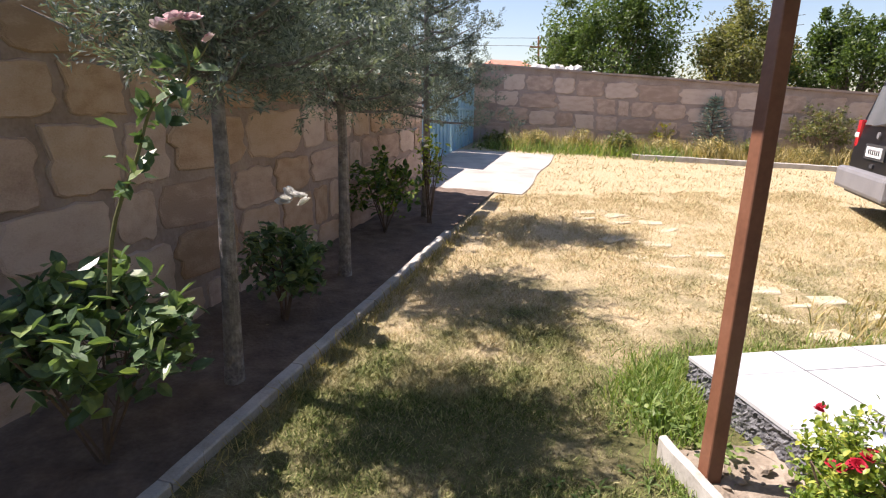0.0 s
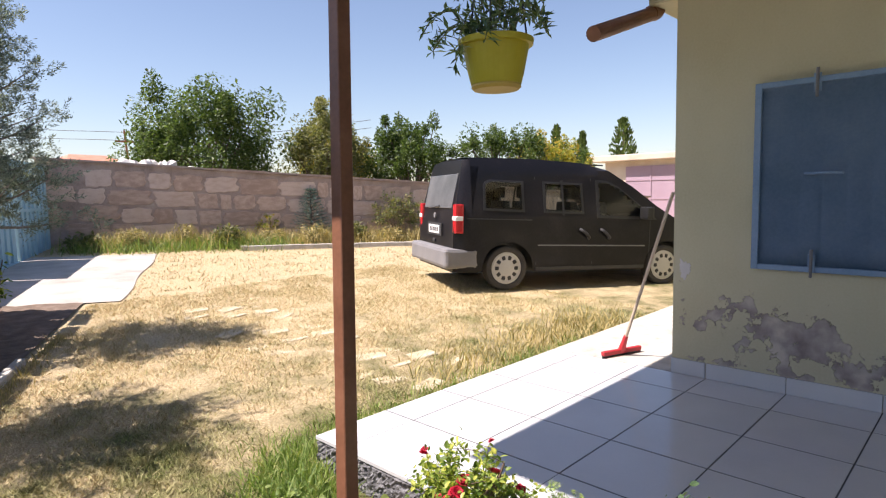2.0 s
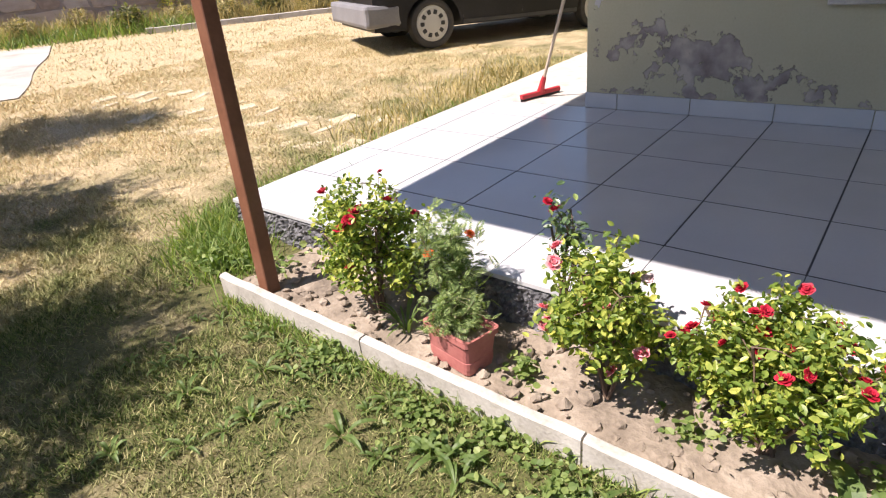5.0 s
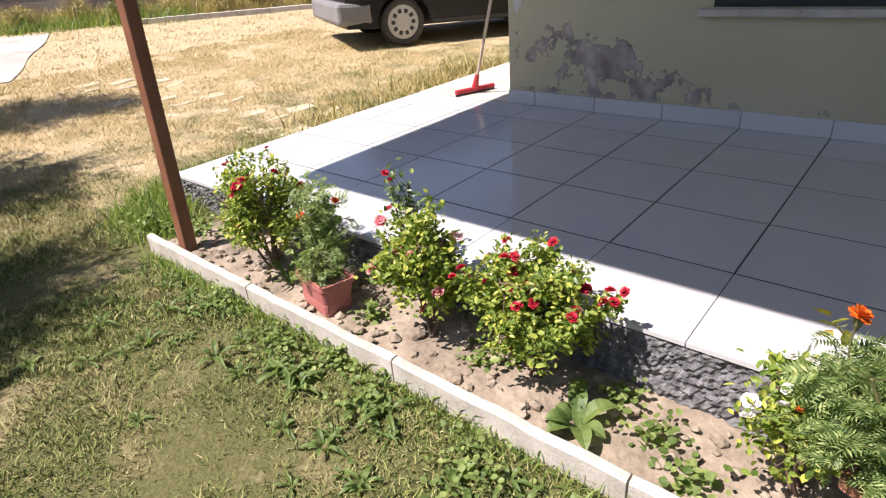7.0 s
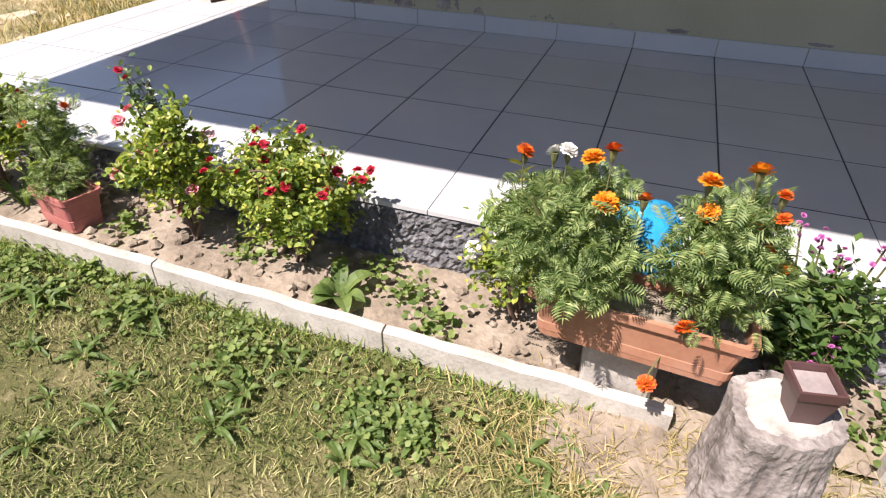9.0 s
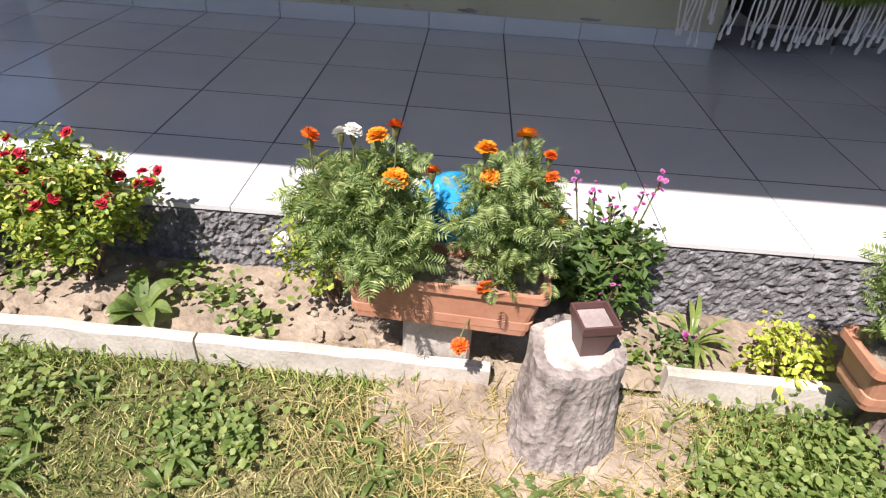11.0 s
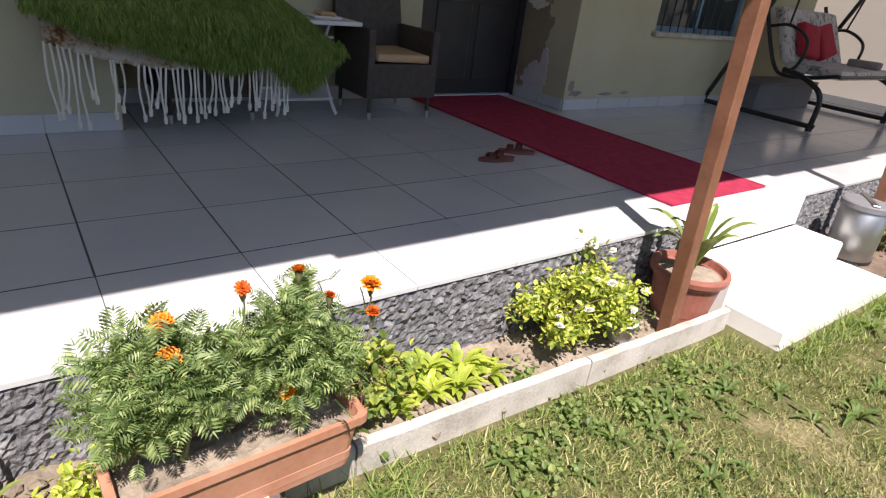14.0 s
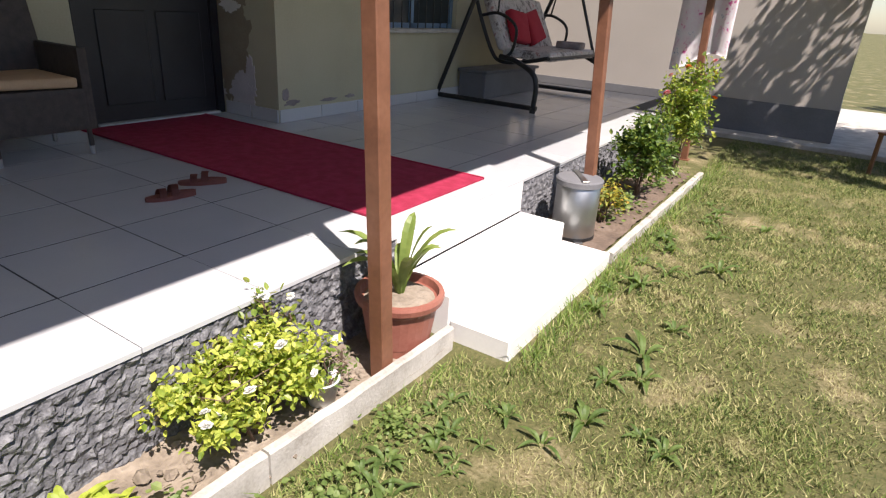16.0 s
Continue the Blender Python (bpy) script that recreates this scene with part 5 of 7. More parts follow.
    # wheels
    for x in (0.0, WB):
        for s in (-1, 1):
            w = part("wheel", bmesh_torus(R - 0.048, 0.048, 0.095), M["tyre"], v)
            w.matrix_local = pose(x, s * 0.755, R, 90, 0, 0)
            bm = add_lathe(bmesh.new(), [(0.225, -0.07), (0.225, 0.07), (0.20, 0.078), (0.185, 0.072), (0.05, 0.086), (0.01, 0.088)], 30)
            rimo = part("rim", bm, M["rim"], w)
            if s > 0:
                rimo.matrix_local = pose(0, 0, 0, 180, 0, 0)
            for k in range(10):
                a = 2 * math.pi * k / 10
                hb = bmesh.new()
                add_box(hb, 0.115, 0.175, -0.026, 0.026, 0.070, 0.084, 0.008)
                hb.transform(Matrix.Rotation(a, 4, 'Z'))
                h = part("vent_slot", hb, M["ink"], w)
                if s > 0:
                    h.matrix_local = pose(0, 0, 0, 180, 0, 0)


def bmesh_torus(R, r, half_w, n=36, m=12):
    bm = bmesh.new()
    rings = []
    for i in range(n):
        a = 2 * math.pi * i / n
        ring = []
        for j in range(m):
            b = 2 * math.pi * j / m
            cr = math.copysign(abs(math.cos(b)) ** 0.6, math.cos(b)) * r
            cz = math.copysign(abs(math.sin(b)) ** 0.6, math.sin(b)) * half_w
            ring.append(bm.verts.new(((R + cr) * math.cos(a), (R + cr) * math.sin(a), cz)))
        rings.append(ring)
    for i in range(n):
        for j in range(m):
            bm.faces.new((rings[i][j], rings[(i + 1) % n][j], rings[(i + 1) % n][(j + 1) % m], rings[i][(j + 1) % m]))
    return bm


van()


# ---- gate, far buildings ----
M["worn_concrete"] = material("worn_dusty_concrete", [(0.30, 0.27, 0.24), (0.42, 0.39, 0.35), (0.52, 0.49, 0.45)], 2.5, 0.95, 0.4, 50)

def gate():
    g = empty("metal_gate", 0, 0, 0, label="pale blue sheet steel double gate in the boundary wall", category="gate")
    fr = Matrix(((U.x, V.x, 0, 0), (U.y, V.y, 0, 0), (0, 0, 1, 0), (0, 0, 0, 1)))
    z0 = ground_z(0, 9)
    g.matrix_world = Matrix.Translation(plot(6.5, -6.33, z0)) @ fr
    for i in range(2):
        x0 = 0.02 + i * 2.18
        part("leaf", box(x0, x0 + 2.12, -0.02, 0.0, 0.04, 1.86), M["pale_blue"], g)
        for k in range(8):
            part("rib", box(x0 + 0.26 * k, x0 + 0.26 * k + 0.05, 0.0, 0.03, 0.04, 1.86), M["pale_blue"], g)
        for zz in (0.04, 0.95, 1.82):
            part("rail", box(x0, x0 + 2.12, 0.003, 0.045, zz, zz + 0.05), M["pale_blue"], g)
    part("gate_post", box(4.32, 4.42, -0.05, 0.07, -0.2, 1.98), M["pale_blue"], g)
    bm = box(-2.15, -0.02, -0.32, 0.0, -0.3, 1.45)
    part("side_pier", bm, M["mortar"], g, "grey cement pier beside the gate")


gate()
bm = bmesh.new()
vs = []
for i in range(13):
    for j in range(9):
        p = plot(4.6 + 4.6 * i / 12, -6.3 + (2.15 + 0.03 * math.sin(i * 0.9)) * j / 8)
        vs.append(bm.verts.new((p.x, p.y, ground_z(p.x, p.y) + (0.03 if 0 < j < 8 and 0 < i < 12 else 0.012))))
for i in range(12):
    for j in range(8):
        bm.faces.new((vs[i * 9 + j], vs[(i + 1) * 9 + j], vs[(i + 1) * 9 + j + 1], vs[i * 9 + j + 1]))
bmesh.ops.recalc_face_normals(bm, faces=bm.faces)
tagged(mesh_object("gate_pavement", bm, M["worn_concrete"], smooth=True), "pale concrete apron inside the gate", "pavement", kind="structure")


def garage():
    g = empty("garage", 19.9, 8.6, ground_z(0, 9), 90, "ochre flat roofed garage with a lilac metal door beyond the yard", "building")
    fz = -0.2
    part("wall", box(-3.5, 2.45, -6.0, 0.0, fz, 2.35), M["garage_wall"], g)
    part("roof", box(-4.0, 2.95, -6.4, 0.45, 2.352, 2.62, 0.03), M["garage_wall"], g, "crumbling concrete roof slab")
    d = part("door", box(-3.0, 1.45, 0.003, 0.06, -0.1, 2.12), M["lilac"], g, "lilac sheet metal door")
    for k in range(4):
        part("door_rib", box(-3.0 + 1.1 * k, -2.95 + 1.1 * k, 0.062, 0.09, -0.1, 2.12), M["lilac"], d)
    for z in (0.7, 1.5):
        part("door_rail", box(-3.0, 1.45, 0.062, 0.085, z, z + 0.05), M["lilac"], d)
    g.matrix_world = pose(19.9, 8.6, ground_z(0, 9), 0, 0, 90)


garage()


def far_house():
    h = empty("house", 0, 0, 0, label="distant house with a low red tiled roof behind the wall", category="house")
    h.matrix_world = pose(8.5, 44.0, 0.9, 0, 0, 10)
    part("wall", box(-2.8, 2.8, -2.5, 2.5, 0, 2.8), M["garage_wall"], h)
    bm = bmesh.new()
    a = [bm.verts.new(p) for p in ((-3.1, -2.9, 2.8), (3.1, -2.9, 2.8), (3.1, 2.9, 2.8), (-3.1, 2.9, 2.8), (-1.2, 0, 4.0), (1.2, 0, 4.0))]
    for f in ((0, 1, 5, 4), (1, 2, 5), (2, 3, 4, 5), (3, 0, 4), (3, 2, 1, 0)):
        bm.faces.new([a[i] for i in f])
    part("roof", bm, M["roof_tile"], h, "red tiled roof")
    for x in (-1.5, 1.2):
        part("window", box(x, x + 0.9, -2.53, -2.5, 1.1, 2.2), M["glass_dark"], h)
    p = empty("utility_pole", 6.6, 30.0, 0.9, label="thin dark utility pole with wires beyond the wall", category="pole")
    part("pole", tube([(0, 0, 0), (-0.25, 0, 4.3)], [0.08, 0.05], 8), M["brown_wood"], p)
    part("crossarm", box(-0.7, 0.2, -0.03, 0.03, 3.7, 3.78), M["brown_wood"], p)
    for k, zz in enumerate((4.2, 3.8)):
        part("wire", tube(arc([(-0.25, 0, zz), (4, -4, zz - 0.2), (9, -8, zz + 0.5)], 6), 0.012, 4), M["ink"], p)
        part("wire", tube(arc([(-0.25, 0, zz), (-5, 3, zz + 0.3), (-12, 6, zz + 1.6)], 6), 0.012, 4), M["ink"], p)


far_house()

# rubble heap just behind the back wall
rng = random.Random(21)
heap = empty("rubble_heap", *plot(11.6, -5.0, 0.8), label="heap of white rubble stones behind the boundary wall", category="rubble")
bm = bmesh.new()
bmesh.ops.create_icosphere(bm, subdivisions=2, radius=0.16)
for q in bm.verts:
    q.co += noise.noise_vector(q.co * 9) * 0.06
me = bpy.data.meshes.new("rubble_stone")
bm.to_mesh(me)
bm.free()
me.materials.append(M["rubble"])
base = empty("rubble_bank", *plot(11.6, -4.2, 0.5), label="earth bank behind the boundary wall", category="soil", kind="structure")
bm = bmesh.new()
bmesh.ops.create_icosphere(bm, subdivisions=3, radius=1.0)
for q in bm.verts:
    q.co = Vector((q.co.x * 2.6, q.co.y * 0.62, q.co.z * 1.72))
    q.co += noise.noise_vector(q.co * 2) * 0.1
part("bank", bm, M["soil"], base)
base.matrix_world = Matrix.Translation(plot(12.0, -4.6, 0.75)) @ Matrix.Rotation(math.atan2(V.y, V.x), 4, 'Z')
for i in range(70):
    o = new("stone", me)
    o.parent = heap
    s = rng.uniform(-2.3, 2.3)
    sc = rng.uniform(0.6, 1.5)
    hgt = 1.78 * math.sqrt(max(0.05, 1 - (s / 2.65) ** 2)) - 0.05
    o.matrix_local = Matrix.LocRotScale(V * (s + 0.4) + U * rng.uniform(-0.05, 0.5) + Vector((0, 0, hgt - abs(rng.gauss(0, 0.08)))), Euler([rng.uniform(0, 6) for _ in range(3)]), Vector((sc, sc * rng.uniform(.6, 1), sc * .8)))

# ---- plants ----
M.update(
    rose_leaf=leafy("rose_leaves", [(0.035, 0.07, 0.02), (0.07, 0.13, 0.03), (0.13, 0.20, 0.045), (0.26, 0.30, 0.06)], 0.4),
    # Sunlight is mixed into this colour: a paler, yellower copy of rose_leaf.
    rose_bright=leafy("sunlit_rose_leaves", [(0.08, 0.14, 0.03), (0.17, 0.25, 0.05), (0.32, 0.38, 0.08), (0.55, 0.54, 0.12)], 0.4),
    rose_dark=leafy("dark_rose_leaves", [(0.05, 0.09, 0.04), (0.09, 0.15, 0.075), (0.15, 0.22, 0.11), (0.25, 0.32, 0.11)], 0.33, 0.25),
    marigold_leaf=leafy("marigold_leaves", [(0.07, 0.12, 0.035), (0.14, 0.21, 0.07), (0.245, 0.325, 0.125), (0.42, 0.48, 0.21)], 0.5),
    lime_leaf=leafy("lime_leaves", [(0.27, 0.36, 0.05), (0.44, 0.50, 0.08), (0.60, 0.60, 0.14)], 0.45),
    snap_leaf=leafy("snapdragon_leaves", [(0.05, 0.10, 0.03), (0.09, 0.16, 0.045), (0.16, 0.23, 0.07)], 0.45),
    strap_leaf=leafy("strap_leaves", [(0.14, 0.20, 0.05), (0.22, 0.28, 0.08), (0.34, 0.38, 0.16)], 0.35, 0.25),
    weed_leaf=leafy("weed_leaves", [(0.09, 0.15, 0.04), (0.17, 0.24, 0.07), (0.30, 0.36, 0.125)], 0.5),
    juniper=leafy("grey_green_cypress_foliage", [(0.085, 0.115, 0.095), (0.155, 0.19, 0.17), (0.25, 0.29, 0.265), (0.36, 0.40, 0.37)], 0.7, 0.2),
    spruce=leafy("blue_spruce_needles", [(0.10, 0.15, 0.15), (0.18, 0.25, 0.25), (0.27, 0.34, 0.34)], 0.6, 0.15),
    orchard=leafy("orchard_leaves", [(0.03, 0.05, 0.016), (0.055, 0.09, 0.026), (0.09, 0.14, 0.04), (0.15, 0.20, 0.06)], 0.45),
    orchard_dry=leafy("dry_orchard_leaves", [(0.07, 0.085, 0.035), (0.13, 0.14, 0.06), (0.20, 0.20, 0.09), (0.28, 0.25, 0.12)], 0.6),
    orchard_yellow=leafy("yellowing_leaves", [(0.10, 0.15, 0.03), (0.22, 0.25, 0.05), (0.45, 0.38, 0.06), (0.50, 0.28, 0.06)], 0.5),
    dry_weed=leafy("dry_weed_stalks", [(0.16, 0.17, 0.06), (0.32, 0.27, 0.12), (0.48, 0.38, 0.18), (0.60, 0.48, 0.24)], 0.8, 0.2),
    lime_rose=leafy("lime_rose_leaves", [(0.14, 0.21, 0.03), (0.30, 0.37, 0.06), (0.48, 0.52, 0.10), (0.64, 0.62, 0.16)], 0.4),
    stem=material("green_stem", [(0.10, 0.11, 0.04), (0.18, 0.17, 0.07)], 10, 0.7, 0.2),
    woody=material("brown_stem", [(0.10, 0.065, 0.045), (0.18, 0.12, 0.08)], 10, 0.8, 0.3),
    red_petal=leafy("red_petals", [(0.28, 0.004, 0.016), (0.42, 0.009, 0.03), (0.54, 0.022, 0.05)], 0.6, 0.15),
    pink_petal=leafy("pink_petals", [(0.60, 0.05, 0.09), (0.72, 0.20, 0.24), (0.78, 0.45, 0.44)], 0.6, 0.15),
    pale_pink=leafy("pale_pink_petals", [(0.66, 0.36, 0.40), (0.76, 0.55, 0.57), (0.80, 0.68, 0.68)], 0.6, 0.2),
    white_petal=leafy("white_petals", [(0.66, 0.65, 0.60), (0.78, 0.77, 0.73), (0.82, 0.81, 0.78)], 0.6, 0.2),
    orange_petal=leafy("orange_petals", [(0.58, 0.12, 0.005), (0.72, 0.22, 0.008), (0.78, 0.34, 0.015)], 0.6, 0.1),
    rust_petal=leafy("rust_petals", [(0.48, 0.04, 0.006), (0.62, 0.09, 0.008), (0.70, 0.20, 0.015)], 0.6, 0.1),
    violet_petal=leafy("violet_petals", [(0.36, 0.05, 0.25), (0.50, 0.12, 0.38), (0.60, 0.25, 0.48)], 0.6, 0.2),
)
OVATE = (np.array([(0, 0, 0), (0.32, 0.27, 0.07), (0.70, 0.24, 0.06), (1, 0, -0.06), (0.70, -0.24, 0.06), (0.32, -0.27, 0.07), (0.5, 0, -0.02)]), [(6, 0, 1), (6, 1, 2), (6, 2, 3), (6, 3, 4), (6, 4, 5), (6, 5, 0)])
SMALL = (np.array([(0, 0, 0), (0.5, 0.26, 0.05), (1, 0, -0.05), (0.5, -0.26, 0.05)]), [(0, 1, 2), (0, 2, 3)])
STRIP = (np.array([(0, 0.05, 0), (0, -0.05, 0), (0.5, 0.055, 0.03), (0.5, -0.055, 0.03), (0.82, 0.03, -0.04), (0.82, -0.03, -0.04), (1, 0, -0.14)]), [(0, 1, 3, 2), (2, 3, 5, 4), (4, 5, 6)])


def pinnate():
    """A feathery leaf: a thin midrib with pairs of narrow lance-shaped leaflets."""
    vs, fs = [(0, 0.010, 0), (0, -0.010, 0), (1, 0, -0.14)], [(0, 1, 2)]
    for k in range(7):
        x = 0.16 + 0.125 * k
        ln = 0.40 * math.sin(math.pi * (0.30 + 0.085 * k))
        z = -0.14 * x * x
        for s in (-1, 1):
            b = len(vs)
            vs += [(x, 0, z), (x + ln * 0.18, s * ln * 0.55, z + 0.03), (x + ln * 0.62, s * ln, z - 0.03), (x + ln * 0.42, s * ln * 0.42, z + 0.02)]
            fs += [(b, b + 1, b + 2, b + 3)[::s]]
    b = len(vs)
    vs += [(0.9, 0.03, -0.11), (0.9, -0.03, -0.11), (1.2, 0, -0.2)]
    fs += [(b, b + 1, b + 2)]
    return np.array(vs), fs


PINNATE = pinnate()


def leaf_mesh(items, shape):
    """items: (position, direction, size); leaves turn their face upwards, with a random twist."""
    tv, tf = shape
    k = len(tv)
    n = len(items)
    P = np.array([tuple(i[0]) for i in items], float)
    D = np.array([tuple(i[1]) for i in items], float)
    S = np.array([i[2] for i in items], float)
    D /= np.linalg.norm(D, axis=1, keepdims=True) + 1e-9
    up = np.tile([0.0, 0, 1], (n, 1)) + np.random.normal(0, 0.45, (n, 3))
    side = np.cross(up, D)
    side /= np.linalg.norm(side, axis=1, keepdims=True) + 1e-9
    nor = np.cross(D, side)
    out = P[:, None, :] + S[:, None, None] * (tv[None, :, 0, None] * D[:, None, :] + tv[None, :, 1, None] * side[:, None, :] + tv[None, :, 2, None] * nor[:, None, :])
    faces = [tuple(i * k + j for j in f) for i in range(n) for f in tf]
    return out.reshape(-1, 3).tolist(), faces


def foliage(name, items, shape, mat, parent, kind=""):
    v, f = leaf_mesh(items, shape)
    ob = raw_object(name, v, f, mat, parent)
    return tagged(ob, kind=kind) if kind else ob


def rand_dir(rng, up=0.3):
    while True:
        d = Vector((rng.uniform(-1, 1), rng.uniform(-1, 1), rng.uniform(-1, 1)))
        if 0.05 < d.length < 1:
            d.normalize()
            d.z = d.z * 0.8 + up
            return d.normalized()


def petal_flower(name, layers, size, flat):
    """A many-petalled flower head of radius size, looking up."""
    rng = random.Random(len(name))
    bm = bmesh.new()
    for li, (count, r, tilt) in enumerate(layers):
        for k in range(count):
            a = 2 * math.pi * (k + 0.5 * (li % 2) + rng.uniform(-.15, .15)) / count
            t = radians(tilt + rng.uniform(-8, 8))
            ln, w = size * r, size * r * 0.95 / max(1.0, count / 5.0)
            q = []
            for s, ww, lift in ((0.05, 0.25, 0), (0.5, 1.0, -0.06), (0.9, 0.95, 0.02), (1.0, 0.4, 0.0)):
                for sg in (-1, 1):
                    x, y, z = ln * s * math.cos(t), sg * w * ww * 0.5, ln * s * math.sin(t) + size * (flat * li + lift) + abs(sg) * 0.0
                    x -= 0.12 * w * (ww > 0.5)
                    q.append(bm.verts.new((x * math.cos(a) - y * math.sin(a), x * math.sin(a) + y * math.cos(a), z)))
            for j in range(3):
                bm.faces.new((q[2 * j], q[2 * j + 1], q[2 * j + 3], q[2 * j + 2]))
    me = bpy.data.meshes.new(name)
    bm.to_mesh(me)
    bm.free()
    return me


ROSE = petal_flower("rose_flower", [(6, 1.0, 12), (6, 0.85, 35), (5, 0.65, 58), (4, 0.45, 76)], 0.029, 0.02)
DENSE = petal_flower("marigold_flower", [(13, 1.0, 4), (12, 0.9, 22), (11, 0.75, 40), (9, 0.55, 60), (6, 0.35, 78)], 0.032, 0.05)
FLOWER_CACHE = {}


def flower(parent, p, me, mat, scale, rng, label="", name="flower"):
    key = (me.name, mat.name)
    if key not in FLOWER_CACHE:
        c = me.copy()
        c.materials.append(mat)
        FLOWER_CACHE[key] = c
    o = new(name, FLOWER_CACHE[key])
    o.parent = parent
    o.matrix_local = Matrix.LocRotScale(Vector(p), Euler((rng.uniform(-.7, .5), rng.uniform(-.9, .3), rng.uniform(0, 6))), Vector((scale,) * 3))
    return tagged(o, label) if label else o


def bush(name, x, y, z, w, d, h, n, leaf_size, leaf_mat, label, category, seed, shape=OVATE, low=0.12, stems=7, stem_mat="woody", tips=46, parent=None):
    """A shrub: woody stems that fork into twigs, leaves in uneven clumps round the twig ends."""
    rng = random.Random(seed)
    b = parent or empty(name, x, y, z, label=label, category=category)
    twigs = []
    bm = bmesh.new()
    for i in range(stems):
        a = 2 * math.pi * i / stems + rng.uniform(-.4, .4)
        rr = rng.uniform(0.25, 0.75)
        top = Vector((math.cos(a) * rr * w / 2, math.sin(a) * rr * d / 2, h * rng.uniform(0.55, 0.9)))
        pts = arc([(rng.uniform(-.03, .03), rng.uniform(-.03, .03), -0.03), top * 0.45 + Vector((rng.uniform(-.03, .03), rng.uniform(-.03, .03), 0.05 * h)), top], 4)
        add_tube(bm, pts, [0.006 * (1 - 0.6 * k / len(pts)) + 0.0015 for k in range(len(pts))], 5)
        twigs.append(pts)
    ends = []
    for i in range(tips):
        pts = rng.choice(twigs)
        st = pts[rng.randrange(len(pts) // 3, len(pts))]
        a, e = rng.uniform(0, 6.28), math.acos(rng.uniform(-0.75, 1))
        r = rng.uniform(0.55, 1.0) * (1 + 0.18 * noise.noise(Vector((math.cos(a) * 2 + seed, math.sin(a) * 2, e))))
        t = Vector((math.cos(a) * math.sin(e) * r * w / 2, math.sin(a) * math.sin(e) * r * d / 2, h * (0.5 + low / 2) + math.cos(e) * r * h * (0.5 - low / 2)))
        add_tube(bm, arc([st, (st + t) / 2 + Vector((0, 0, 0.02)), t], 2), [0.0025, 0.002, 0.0018, 0.0015, 0.001], 4)
        ends.append((st, t))
    part("stem", bm, M[stem_mat], b)
    items = []
    for i in range(n):
        st, t = ends[rng.randrange(len(ends))]
        f = 1 - abs(rng.gauss(0, 0.28))
        p = st.lerp(t, max(0.1, f)) + Vector((rng.gauss(0, 1), rng.gauss(0, 1), rng.gauss(0, 1))) * min(0.03, leaf_size * 0.8)
        p.z = max(p.z, 0.01)
        items.append((p, rand_dir(rng, 0.15), leaf_size * rng.uniform(0.6, 1.25)))
    foliage("foliage", items, shape, leaf_mat, b)
    return b, ends, rng


def flowers_on(b, ends, rng, count, me, mat, size, label="", up=True, spots=None, stalk=0.03):
    pool = sorted(ends, key=lambda e: -e[1].z)[:max(4, len(ends) // 2)] if up else ends
    for i in range(count):
        if spots and i < len(spots):
            p = Vector(spots[i])
        else:
            st, t = rng.choice(pool)
            p = t + Vector((rng.uniform(-.03, .03), rng.uniform(-.03, .03), rng.uniform(0.0, stalk)))
        flower(b, p, me, mat, size * rng.uniform(0.75, 1.2), rng, label)


def place_rose(x, y, w, d, h, n, ls, lm, label, seed, flw, **kw):
    b, ends, rng = bush("rose_bush", x, y, ground_z(x, y) + 0.03, w, d, h, n, ls, lm, label, "rose bush", seed, **kw)
    for cnt, mat, size, up in flw:
        flowers_on(b, ends, rng, int(cnt * 1.35), ROSE, M[mat], size, up=up)
    return b, ends, rng


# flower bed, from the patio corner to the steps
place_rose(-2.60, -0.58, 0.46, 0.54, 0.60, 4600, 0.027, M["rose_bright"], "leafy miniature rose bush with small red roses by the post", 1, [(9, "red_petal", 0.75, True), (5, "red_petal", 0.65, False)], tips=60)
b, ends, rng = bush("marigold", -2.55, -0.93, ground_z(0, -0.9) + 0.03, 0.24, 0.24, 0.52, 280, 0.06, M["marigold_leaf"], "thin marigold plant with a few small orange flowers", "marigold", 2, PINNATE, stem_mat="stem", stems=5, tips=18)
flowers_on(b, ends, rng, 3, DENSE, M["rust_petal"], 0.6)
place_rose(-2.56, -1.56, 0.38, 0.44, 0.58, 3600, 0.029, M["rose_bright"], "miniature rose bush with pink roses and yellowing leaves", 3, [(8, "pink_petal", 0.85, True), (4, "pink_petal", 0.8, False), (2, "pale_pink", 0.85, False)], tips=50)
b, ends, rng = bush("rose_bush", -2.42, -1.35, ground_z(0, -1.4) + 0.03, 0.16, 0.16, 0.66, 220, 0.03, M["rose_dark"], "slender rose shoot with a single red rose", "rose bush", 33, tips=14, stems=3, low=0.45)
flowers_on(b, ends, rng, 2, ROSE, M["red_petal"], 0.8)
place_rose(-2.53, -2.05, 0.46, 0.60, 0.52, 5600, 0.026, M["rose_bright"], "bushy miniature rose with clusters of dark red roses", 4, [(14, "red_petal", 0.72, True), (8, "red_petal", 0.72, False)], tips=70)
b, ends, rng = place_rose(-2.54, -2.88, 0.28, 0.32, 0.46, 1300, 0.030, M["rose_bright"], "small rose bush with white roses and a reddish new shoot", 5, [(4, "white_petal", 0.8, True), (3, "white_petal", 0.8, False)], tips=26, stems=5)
flowers_on(b, ends, rng, 1, ROSE, M["rust_petal"], 0.7)
items = [(Vector((0.02 * math.cos(k), 0.02 * math.sin(k), 0.56 + 0.02 * (k % 3))), rand_dir(rng, 0.2), 0.055) for k in range(7)]
foliage("new_shoot", items, OVATE, M["orchard_yellow"], b)


